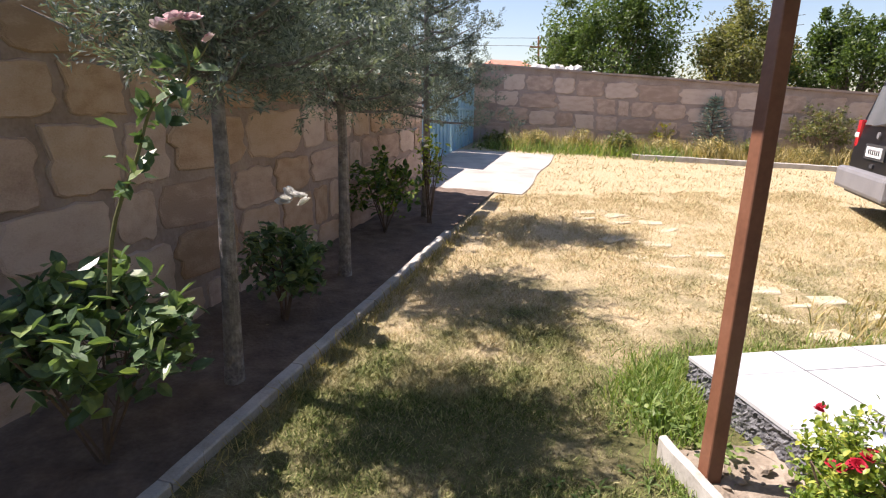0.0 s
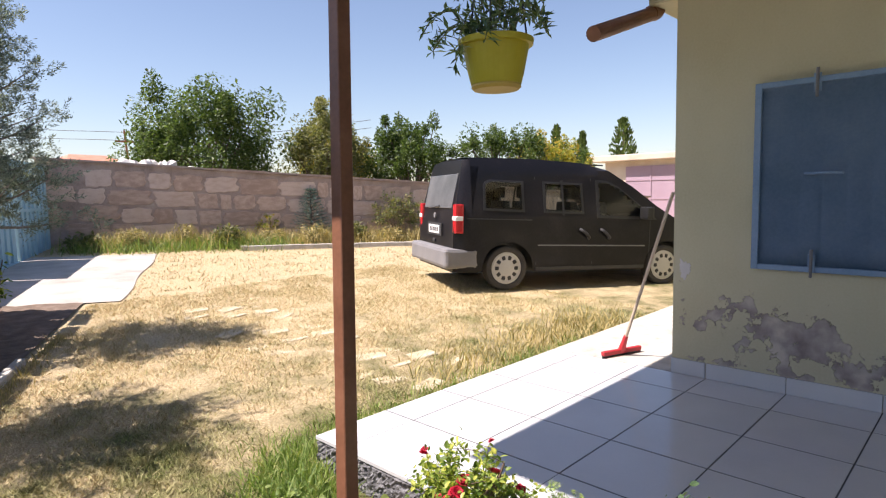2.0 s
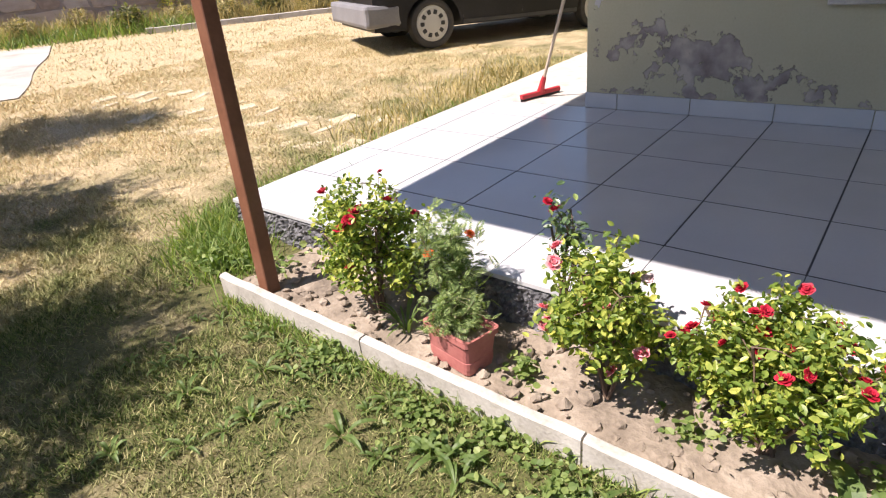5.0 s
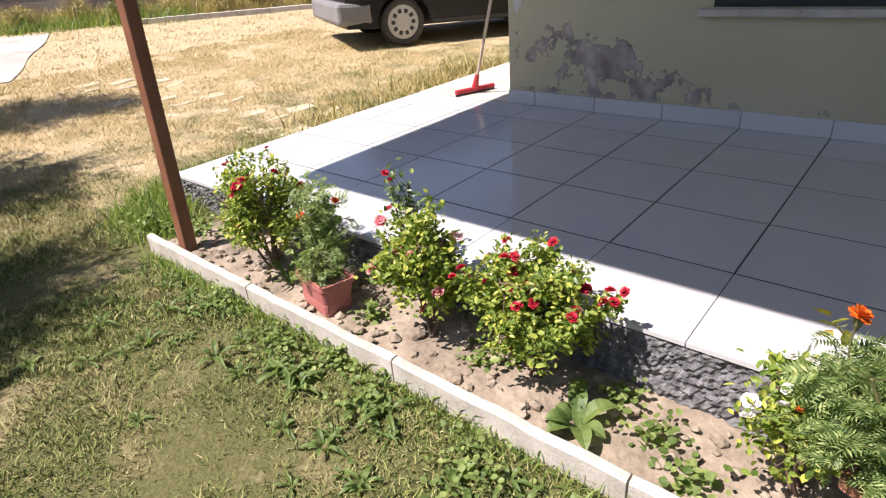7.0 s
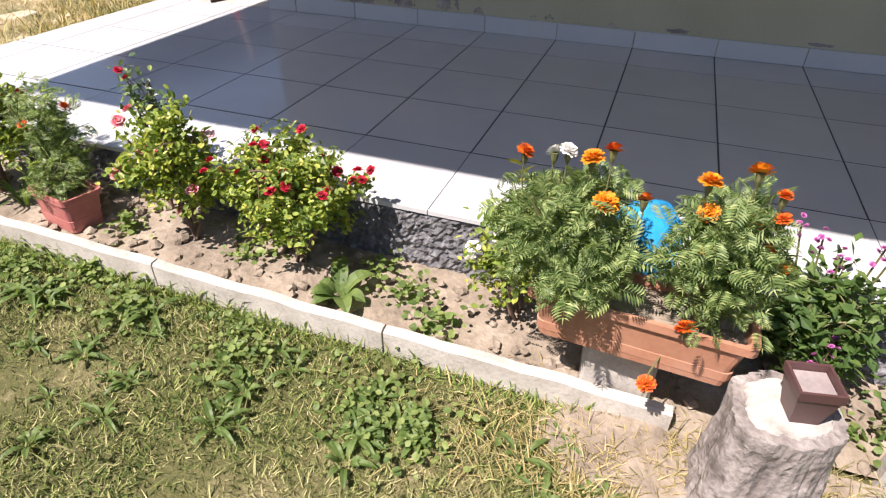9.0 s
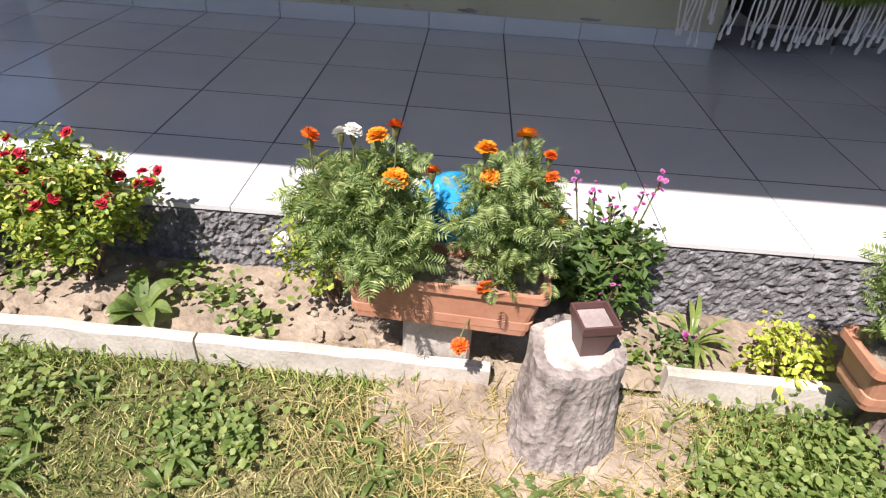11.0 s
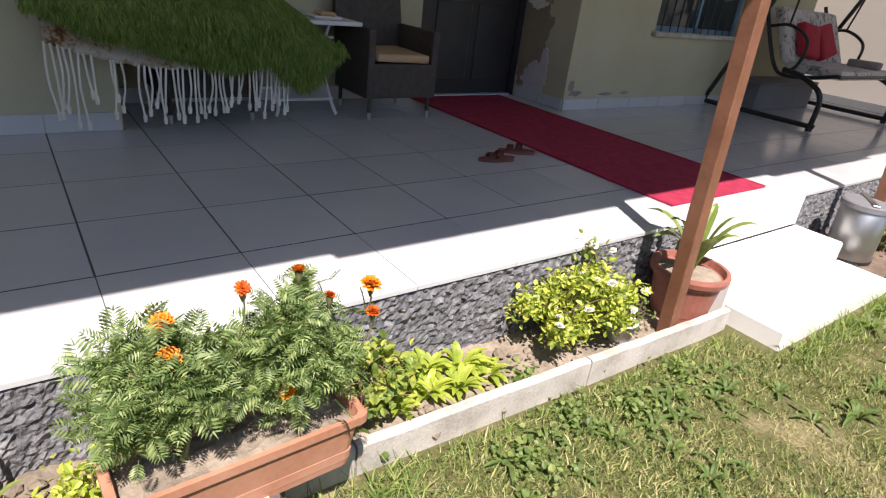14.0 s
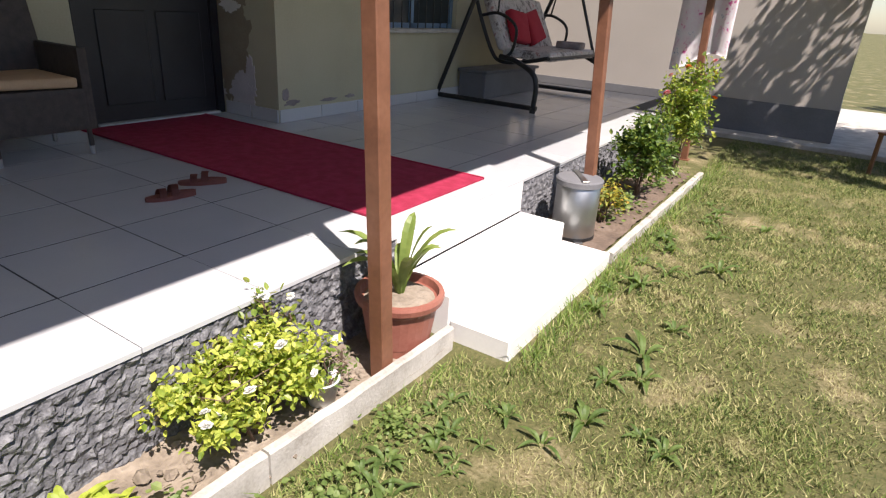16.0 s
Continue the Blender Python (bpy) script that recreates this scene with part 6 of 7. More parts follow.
def marigold_planter(name, label, x, y, z, w, d, h, n, seed, heads, low):
    """A marigold in a planter; heads: (petals, x, y, z, size) of its flowers."""
    b, ends, rng = bush(name, x, y, z, w, d, h, n, 0.062, M["marigold_leaf"], label, "marigold", seed, PINNATE, stem_mat="stem", stems=12, tips=40, low=low)
    for mat, hx, hy, hz, s in heads:
        dx, dy, dz = hx - x, hy - y, hz - z
        bm = tube(arc([(dx * 0.5, dy * 0.75, dz * 0.45), (dx * 0.9, dy, dz * 0.8), (dx, dy, dz - 0.005)], 3), 0.0022, 5)
        part("flower_stalk", bm, M["stem"], b)
        bm = lathe([(0.003, dz - 0.035), (0.008, dz - 0.02), (0.010, dz - 0.002)], 8)
        bm.transform(Matrix.Translation((dx, dy, 0)))
        part("calyx", bm, M["stem"], b)
        flower(b, (dx, dy, dz), DENSE, M[mat], s, rng)
    return b


O, R_, W_ = "orange_petal", "rust_petal", "white_petal"
marigold_planter("marigold", "feathery marigold with orange flowers in the brown planter", -2.80, -3.05, 0.45, 0.34, 0.36, 0.42, 1500, 11,
                 [(R_, -2.80, -2.918, 0.893, 0.75), (O, -2.80, -3.077, 0.903, 0.9), (R_, -2.80, -3.119, 0.932, 0.75), (O, -2.84, -3.125, 0.815, 1.05), (R_, -2.78, -3.209, 0.811, 0.7), (W_, -2.79, -3.018, 0.907, 0.75),
                  (W_, -2.78, -2.985, 0.895, 0.65), (W_, -2.80, -2.90, 0.686, 0.9)], 0.04)
marigold_planter("marigold", "tall marigold with many orange flowers in the brown planter", -2.77, -3.42, 0.46, 0.24, 0.24, 0.42, 850, 12,
                 [(O, -2.80, -3.334, 0.892, 0.9), (O, -2.80, -3.425, 0.933, 0.9), (O, -2.80, -3.35, 0.816, 0.85), (O, -2.82, -3.37, 0.738, 0.95), (R_, -2.80, -3.485, 0.888, 0.55), (R_, -2.80, -3.498, 0.833, 0.6),
                  (R_, -2.80, -3.49, 0.748, 0.65), (R_, -2.80, -3.451, 0.80, 0.55), (O, -2.80, -3.542, 0.703, 0.75), (R_, -2.87, -3.37, 0.53, 0.9), (R_, -2.90, -3.315, 0.345, 0.85)], 0.10)
marigold_planter("marigold", "feathery marigold with bright orange flowers in the planter on the log", -2.83, -4.54, 0.41, 0.24, 0.32, 0.34, 950, 13,
                 [(O, -2.84, -4.535, 0.77, 0.8), (O, -2.87, -4.535, 0.70, 0.9), (R_, -2.84, -4.701, 0.812, 0.6)], 0.14)
marigold_planter("marigold", "marigold with small orange flowers in the log planter", -2.83, -4.82, 0.41, 0.24, 0.30, 0.36, 950, 14,
                 [(O, -2.84, -4.829, 0.829, 0.7), (R_, -2.84, -4.907, 0.745, 0.5), (O, -2.84, -5.02, 0.75, 0.9), (R_, -2.84, -5.03, 0.668, 0.65), (O, -2.90, -4.775, 0.545, 0.8), ("pale_pink", -2.86, -4.86, 0.64, 0.6)], 0.14)
b, ends, rng = bush("seedling", -2.67, -1.06, 0.31, 0.22, 0.26, 0.16, 260, 0.045, M["marigold_leaf"], "feathery young plants in the small dusty planter", "seedlings", 15, PINNATE, stem_mat="stem", tips=16, low=0.0)

# snapdragon
b, ends, rng = bush("snapdragon", -2.45, -3.78, ground_z(0, -3.8) + 0.03, 0.30, 0.34, 0.44, 1500, 0.045, M["snap_leaf"], "bushy snapdragon with magenta flower spikes against the patio", "snapdragon", 16, SMALL, stem_mat="stem", stems=10, tips=50)
for i, (dx, dy, dz) in enumerate([(0, 0.145, 0.55), (0.0, 0.08, 0.52), (0.0, 0.015, 0.47), (0.0, -0.07, 0.52), (0.0, -0.11, 0.575), (-0.12, -0.02, 0.25), (-0.15, 0.02, 0.2)]):
    sp = part("flower_spike", tube([(dx * 0.7, dy * 0.7, dz - 0.2), (dx, dy, dz)], 0.003, 5), M["stem"], b)
    for k in range(7):
        a = k * 2.4
        flower(b, (dx + 0.014 * math.cos(a), dy + 0.014 * math.sin(a), dz - 0.012 * k + 0.02), ROSE, M["violet_petal"], 0.34, rng, name="bloom")
b, ends, rng = bush("petunia", -2.62, -4.02, ground_z(0, -4.0) + 0.03, 0.16, 0.2, 0.10, 60, 0.04, M["snap_leaf"], "low plant with a violet flower", "flower", 17, SMALL, stem_mat="stem", tips=8)
flowers_on(b, ends, rng, 2, ROSE, M["violet_petal"], 0.7)


def strap_plant(name, x, y, z, n, ln, wd, mat, label, category, seed, spread=0.9, parent=None):
    rng = random.Random(seed)
    b = parent or empty(name, x, y, z, label=label, category=category)
    for i in range(n):
        a = 2 * math.pi * i / n + rng.uniform(-.5, .5)
        l = ln * rng.uniform(0.6, 1.1)
        sp = spread * rng.uniform(0.4, 1.1)
        d, s = Vector((math.cos(a), math.sin(a), 0)), Vector((-math.sin(a), math.cos(a), 0))
        bm = bmesh.new()
        rows = []
        for k in range(8):
            t = k / 7
            p = d * (0.012 + l * sp * (t ** 1.3)) + Vector((0, 0, l * (1.15 * t - (0.35 + 0.6 * sp) * t * t)))
            w = wd * (0.5 + 1.3 * t) * (1 - t ** 3) + 0.0008
            rows.append([bm.verts.new(p - s * w + Vector((0, 0, w * 0.35))), bm.verts.new(p), bm.verts.new(p + s * w + Vector((0, 0, w * 0.35)))])
        for r0, r1 in zip(rows, rows[1:]):
            for k in range(2):
                bm.faces.new((r0[k], r1[k], r1[k + 1], r0[k + 1]))
        part("leaf", bm, mat, b)
    return b


strap_plant("amaryllis", -2.58, -7.05, 0.24, 12, 0.56, 0.026, M["strap_leaf"], "strap-leaved amaryllis in the big terracotta pot", "pot plant", 20, 0.55)
strap_plant("day_lily", -2.55, -4.12, ground_z(0, -4.1) + 0.03, 16, 0.24, 0.008, M["strap_leaf"], "tuft of narrow upright lily leaves in the bed", "lily", 21, 0.8)
for i, (hx, hy, hl) in enumerate(((-2.60, -5.30, 0.14), (-2.49, -5.36, 0.17), (-2.58, -5.44, 0.16), (-2.47, -5.52, 0.18), (-2.60, -5.58, 0.15), (-2.50, -5.66, 0.17), (-2.58, -5.74, 0.14))):
    strap_plant("hosta", hx, hy, ground_z(0, hy) + 0.03, 24, hl, 0.0125, M["lime_leaf"], "lime yellow hosta clump in the flower bed", "hosta", 220 + i, 0.8)
strap_plant("broad_leaf_weed", -2.68, -2.28, ground_z(0, -2.3) + 0.03, 8, 0.19, 0.030, M["weed_leaf"], "young plant with big soft green leaves in the bed", "weed", 23, 0.9)
strap_plant("grass_tuft", -2.66, -0.78, ground_z(0, -0.8) + 0.03, 16, 0.22, 0.004, M["weed_leaf"], "tuft of long thin grass leaves in the bed", "grass", 24, 0.8)
bush("lime_shrub", -2.68, -4.36, ground_z(0, -4.4) + 0.03, 0.24, 0.26, 0.22, 460, 0.03, M["lime_leaf"], "small rounded lime yellow shrub", "shrub", 25, tips=36)
bush("strawberry_plant", -2.56, -5.18, ground_z(0, -5.2) + 0.03, 0.40, 0.55, 0.24, 620, 0.042, M["rose_bright"], "low leafy green plant beside the lime hosta", "plant", 26, tips=44, low=0.0)
place_rose(-2.57, -6.24, 0.42, 0.66, 0.40, 4400, 0.030, M["lime_rose"], "low white flowering rose bush with lime green leaves", 27, [(11, "white_petal", 0.72, True)], tips=54)
b, ends, rng = bush("rose_bush", -2.44, -6.45, ground_z(0, -6.4) + 0.03, 0.20, 0.20, 0.50, 130, 0.034, M["rose_bright"], "thin rose shoot with a white rose against the patio", "rose bush", 28, tips=12, stems=3, low=0.4)
flowers_on(b, ends, rng, 2, ROSE, M["white_petal"], 0.7)
bush("bed_plant", -2.60, -6.58, ground_z(0, -6.6) + 0.03, 0.24, 0.20, 0.22, 300, 0.026, M["weed_leaf"], "fine leaved green plant beside the post", "plant", 29, SMALL, tips=24, low=0.0)
# beyond the steps
bush("lime_shrub", -2.74, -9.35, ground_z(0, -9.3) + 0.03, 0.26, 0.4, 0.34, 380, 0.04, M["orchard_yellow"], "small yellowing shrub behind the bin", "shrub", 30, tips=30)
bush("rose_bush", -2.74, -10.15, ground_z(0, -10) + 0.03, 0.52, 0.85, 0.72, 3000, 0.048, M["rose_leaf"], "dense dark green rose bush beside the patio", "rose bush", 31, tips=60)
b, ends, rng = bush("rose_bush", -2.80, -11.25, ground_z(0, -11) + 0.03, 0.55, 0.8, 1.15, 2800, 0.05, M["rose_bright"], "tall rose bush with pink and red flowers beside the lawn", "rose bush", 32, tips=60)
flowers_on(b, ends, rng, 7, ROSE, M["pink_petal"], 1.2)
flowers_on(b, ends, rng, 3, ROSE, M["rust_petal"], 1.1)

# hanging pot plant
rng = random.Random(40)
items = []
bm = bmesh.new()
for i in range(34):
    a = rng.uniform(0, 6.28)
    r = rng.uniform(0.05, 0.20)
    tip = Vector((math.cos(a) * r, math.sin(a) * r, 0.18 + rng.uniform(0.02, 0.30)))
    pts = arc([(math.cos(a) * 0.04, math.sin(a) * 0.04, 0.17), tip * 0.6 + Vector((0, 0, 0.12)), tip, tip + Vector((math.cos(a) * 0.04, math.sin(a) * 0.04, -0.05))], 4)
    add_tube(bm, pts, 0.0016, 4)
    for q in pts[2:]:
        for _ in range(3):
            items.append((q, rand_dir(rng, 0.0), rng.uniform(0.03, 0.05)))
HP = empty("trailing_plant", -2.72, -0.83, 1.965, label="trailing plant with narrow dark leaves in the hanging pot", category="pot plant")
part("stem", bm, M["stem"], HP)
foliage("foliage", items, (SMALL[0] * np.array([1, 0.5, 1]), SMALL[1]), M["rose_dark"], HP)

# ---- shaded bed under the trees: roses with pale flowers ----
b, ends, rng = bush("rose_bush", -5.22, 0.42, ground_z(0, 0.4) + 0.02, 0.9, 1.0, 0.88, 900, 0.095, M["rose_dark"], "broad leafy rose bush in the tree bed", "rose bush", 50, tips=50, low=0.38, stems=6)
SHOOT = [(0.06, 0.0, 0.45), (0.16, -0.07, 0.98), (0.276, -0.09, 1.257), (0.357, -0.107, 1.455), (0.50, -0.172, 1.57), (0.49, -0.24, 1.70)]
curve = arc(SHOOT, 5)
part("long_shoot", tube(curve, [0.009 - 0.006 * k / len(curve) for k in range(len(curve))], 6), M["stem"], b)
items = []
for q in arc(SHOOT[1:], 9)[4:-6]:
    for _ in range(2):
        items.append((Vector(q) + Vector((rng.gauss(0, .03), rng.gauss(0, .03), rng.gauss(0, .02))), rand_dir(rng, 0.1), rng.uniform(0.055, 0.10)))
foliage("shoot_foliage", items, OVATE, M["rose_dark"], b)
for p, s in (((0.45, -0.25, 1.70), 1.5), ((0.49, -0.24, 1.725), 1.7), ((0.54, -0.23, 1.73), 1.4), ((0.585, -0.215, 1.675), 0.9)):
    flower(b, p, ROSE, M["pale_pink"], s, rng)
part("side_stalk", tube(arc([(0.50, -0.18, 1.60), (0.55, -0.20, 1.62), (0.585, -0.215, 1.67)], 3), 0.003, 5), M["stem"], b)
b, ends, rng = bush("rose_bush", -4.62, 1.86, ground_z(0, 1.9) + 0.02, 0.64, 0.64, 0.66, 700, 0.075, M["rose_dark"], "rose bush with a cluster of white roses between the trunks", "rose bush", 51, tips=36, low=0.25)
for k in range(7):
    flower(b, (0.107 + 0.07 * math.cos(k), -0.11 + 0.07 * math.sin(k), 0.80 + 0.025 * (k % 3)), ROSE, M["white_petal"], 1.7, rng)
b, ends, rng = bush("rose_bush", -3.78, 4.05, ground_z(0, 4) + 0.02, 0.95, 0.8, 0.85, 700, 0.075, M["rose_leaf"], "dark green rose bush with small white flowers near the gate", "rose bush", 52, tips=46, low=0.1)
b, ends, rng = bush("rose_bush", -3.28, 4.35, ground_z(0, 4.3) + 0.02, 0.42, 0.42, 1.15, 260, 0.06, M["rose_bright"], "tall thin rose with white flowers near the gate", "rose bush", 53, tips=24, low=0.25)
flowers_on(b, ends, rng, 6, ROSE, M["white_petal"], 1.1)


# ---- trees ----
def cypress(u, v, seed, label, r=0.85, base=1.45, top=5.2, sprays=620, bare=0.0):
    """A grey-green cypress: thin trunk, upswept limbs, feathery sprays of scale leaves."""
    rng = random.Random(seed)
    p0 = plot(u, v)
    z0 = ground_z(p0.x, p0.y)
    t = empty("cypress_tree", p0.x, p0.y, z0, label=label, category="tree", group="trees along the wall")
    lean = Vector((rng.uniform(-.03, .03), rng.uniform(-.03, .03), 0))
    spine = arc([(0, 0, -0.1), lean * 0.5 + Vector((0.01, -0.01, 0.9)), lean + Vector((0, 0, 2.0)), lean * 2 + Vector((0, 0, top - z0 - 0.2))], 8)
    part("trunk", tube(spine, [max(0.008, 0.052 * (1 - 0.8 * k / len(spine)) * (1.0 + 0.25 * math.exp(-k))) for k in range(len(spine))], 12), M["bark"], t)
    bm = bmesh.new()
    verts, faces = [], []
    for i in range(46):
        zz = base - z0 + (top - base - 0.3) * (i / 46) ** 1.15
        a = i * 2.4 + rng.uniform(-.4, .4)
        rad = r * (1 - 0.72 * ((zz + z0 - base) / (top - base))) * rng.uniform(0.7, 1.1)
        d = Vector((math.cos(a), math.sin(a), 0))
        s = lean + Vector((0, 0, zz))
        e = s + d * rad + Vector((0, 0, rad * rng.uniform(0.05, 0.55)))
        pts = arc([s, s.lerp(e, 0.5) + Vector((0, 0, -0.05)), e], 4)
        add_tube(bm, pts, [0.018, 0.016, 0.014, 0.012, 0.010, 0.008, 0.006, 0.005, 0.003], 5)
        for k in range(sprays // 46 + 1):
            f = rng.uniform(0.15, 1.08)
            c = s.lerp(e, f) + Vector((rng.gauss(0, .09), rng.gauss(0, .09), rng.gauss(-0.02, .09)))
            out = (d * 0.7 + rand_dir(rng, 0.35)).normalized()
            ln = rng.uniform(0.12, 0.26)
            for _ in range(70):
                g = rng.uniform(0, 1)
                b = c + out * ln * g + Vector((rng.gauss(0, 1), rng.gauss(0, 1), rng.gauss(0, 1))) * 0.028 * (1.2 - g)
                dd = (out * 1.1 + rand_dir(rng, 0.15)).normalized()
                sd = dd.cross(rand_dir(rng, 0)).normalized() * rng.uniform(0.003, 0.0055)
                tl = rng.uniform(0.022, 0.05)
                k0 = len(verts)
                verts += [tuple(b - sd * 0.6), tuple(b + dd * tl * 0.5 - sd), tuple(b + dd * tl), tuple(b + dd * tl * 0.5 + sd)]
                faces.append((k0, k0 + 1, k0 + 2, k0 + 3))
    part("limb", bm, M["bark"], t)
    raw_object("crown", verts, faces, M["juniper"], t)


cypress(-1.14, -4.79, 62, "grey-green cypress tree with a bare thin trunk by the stone wall", 0.74, 1.80, 2.80, 600)
cypress(0.60, -4.97, 63, "grey-green cypress tree with a bare thin trunk by the stone wall", 0.76, 1.66, 3.1, 740)
cypress(2.75, -4.98, 64, "grey-green cypress tree near the gate", 0.80, 1.52, 3.9, 950)


def broad_tree(x, y, z, w, h, n, ls, mat, label, seed, trunk=0.9, spiky=0.25, name="tree"):
    """Broadleaf tree: trunk, limbs and leaf clumps with an uneven outline of upright shoots."""
    rng = random.Random(seed)
    t = empty(name, x, y, z, label=label, category="tree", group="trees behind the wall")
    bm = bmesh.new()
    add_tube(bm, arc([(0, 0, -0.2), (0.05, 0, trunk * 0.5), (0, 0.05, trunk)], 3), [0.16, 0.15, 0.14, 0.13, 0.12, 0.11, 0.1], 8)
    clumps = []
    for i in range(70):
        a, e = rng.uniform(0, 6.28), math.acos(rng.uniform(-0.55, 1))
        rr = rng.uniform(0.45, 1.0) * (1 + 0.22 * noise.noise(Vector((math.cos(a) * 1.6 + seed, math.sin(a) * 1.6, e * 1.3))))
        c = Vector((math.cos(a) * math.sin(e) * w / 2 * rr, math.sin(a) * math.sin(e) * w / 2 * rr, trunk * 0.9 + (h - trunk) * (0.42 + 0.55 * math.cos(e) * rr)))
        clumps.append(c)
        if i < 26:
            add_tube(bm, arc([(0, 0, trunk * 0.8), c * 0.5 + Vector((0, 0, trunk * 0.5)), c], 3), [0.07, 0.06, 0.05, 0.04, 0.03, 0.02, 0.012], 5)
    part("trunk", bm, M["dark_bark"], t)
    items = []
    per = n // len(clumps)
    for c in clumps:
        sz = rng.uniform(0.10, 0.17) * w
        tall = rng.random() < spiky
        for _ in range(per):
            o = Vector((rng.gauss(0, 1), rng.gauss(0, 1), rng.gauss(0, 1)))
            o *= min(1.0, 1.7 / (o.length + 1e-6)) * sz * 0.58
            if tall:
                o = Vector((o.x * 0.4, o.y * 0.4, abs(o.z) * 1.15))
            items.append((c + o, rand_dir(rng, 0.1), ls * rng.uniform(0.6, 1.3)))
    foliage("crown", items, SMALL, mat, t)
    return t


gz = 0.75
broad_tree(3.3, 14.3, gz, 4.5, 4.3, 30000, 0.11, M["orchard"], "dense dark green broadleaf tree behind the back wall", 71, 0.8, 0.3)
broad_tree(6.6, 13.3, gz, 3.2, 3.9, 15287, 0.11, M["orchard_dry"], "dusty olive fruit tree behind the back wall", 72, 0.7, 0.45)
broad_tree(9.0, 11.9, gz, 3.0, 3.7, 15287, 0.11, M["orchard"], "green fruit tree behind the back wall", 73, 0.7, 0.4)
broad_tree(8.0, 14.6, gz, 2.8, 3.2, 11172, 0.11, M["orchard_yellow"], "yellowing fruit tree behind the back wall", 74, 0.7, 0.35)
broad_tree(12.0, 10.6, gz, 3.4, 3.4, 13524, 0.11, M["orchard"], "upright green fruit tree beyond the van", 75, 0.6, 0.7)
broad_tree(14.2, 10.3, gz, 3.0, 3.2, 10584, 0.11, M["orchard_yellow"], "yellow and green fruit tree beyond the van", 76, 0.6, 0.6)
broad_tree(16.5, 11.0, gz, 2.6, 2.8, 9408, 0.11, M["orchard"], "young green fruit tree beyond the van", 77, 0.6, 0.7)


def poplar(x, y, h, w, seed):
    rng = random.Random(seed)
    t = empty("poplar_tree", x, y, 0.8, label="slim dark poplar far beyond the yard", category="tree", group="far poplars")
    part("trunk", tube([(0, 0, 0), (0, 0, h * 0.9)], [0.18, 0.04], 6), M["dark_bark"], t)
    items = []
    for _ in range(1100):
        zz = rng.uniform(0.15, 1.0)
        rr = w * (math.sin(math.pi * min(1, zz * 0.93 + 0.05)) ** 0.7) * rng.uniform(0.2, 1.0) * 0.5
        a = rng.uniform(0, 6.28)
        items.append((Vector((math.cos(a) * rr, math.sin(a) * rr, zz * h)), Vector((math.cos(a) * 0.4, math.sin(a) * 0.4, 1)), rng.uniform(0.25, 0.5)))
    foliage("crown", items, SMALL, M["orchard"], t)


poplar(46, 30.5, 7.2, 1.6, 81)
poplar(45, 27.0, 6.2, 1.1, 82)
poplar(44, 22.4, 6.9, 2.4, 83)


def spruce():
    rng = random.Random(90)
    t = empty("spruce_tree", 3.85, 10.1, ground_z(0, 10), label="young blue spruce in front of the back wall", category="tree")
    part("trunk", tube([(0, 0, -0.05), (0, 0, 1.35)], [0.035, 0.006], 8), M["dark_bark"], t)
    items = []
    bm = bmesh.new()
    for k in range(15):
        zz = 0.12 + 1.15 * k / 15
        rad = 0.62 * (1 - zz / 1.42)
        for j in range(9):
            a = j * 0.698 + k * 0.5 + rng.uniform(-.2, .2)
            e = Vector((math.cos(a) * rad, math.sin(a) * rad, zz + 0.12 * rad + 0.03))
            s = Vector((0, 0, zz))
            add_tube(bm, [s, e], [0.007, 0.003], 4)
            for q in range(22):
                f = rng.uniform(0.2, 1.05)
                items.append((s.lerp(e, f), ((e - s).normalized() + rand_dir(rng, 0.3) * 0.9), rng.uniform(0.05, 0.09)))
    part("branch", bm, M["dark_bark"], t)
    foliage("foliage", items, (SMALL[0] * np.array([1, 0.45, 1]), SMALL[1]), M["spruce"], t)


spruce()
bush("shrub", 5.6, 9.0, ground_z(0, 9), 1.5, 1.3, 1.25, 2200, 0.07, M["orchard_dry"], "twiggy olive brown shrub against the back wall", "shrub", 91, SMALL, tips=80, stems=12)
bush("shrub", 6.9, 8.6, ground_z(0, 8.6), 1.2, 1.1, 0.7, 1300, 0.06, M["orchard_yellow"], "low yellowing shrub beside the van", "shrub", 92, SMALL, tips=60, stems=10)
bush("shrub", 3.0, 10.6, ground_z(0, 10.6), 0.7, 0.7, 0.75, 700, 0.06, M["orchard_yellow"], "small leafy green shrub by the spruce", "shrub", 93, SMALL, tips=40)
bush("shrub", -5.6, -19.5, 0.0, 1.6, 1.6, 1.5, 1300, 0.10, M["orchard"], "green shrub beyond the annex corner", "shrub", 94, SMALL, tips=60)

broad_tree(-5.7, -13.1, ground_z(0, -13.1), 4.0, 4.6, 17000, 0.115, M["orchard"], "leafy green garden tree beside the annex", 95, 2.1, 0.2)

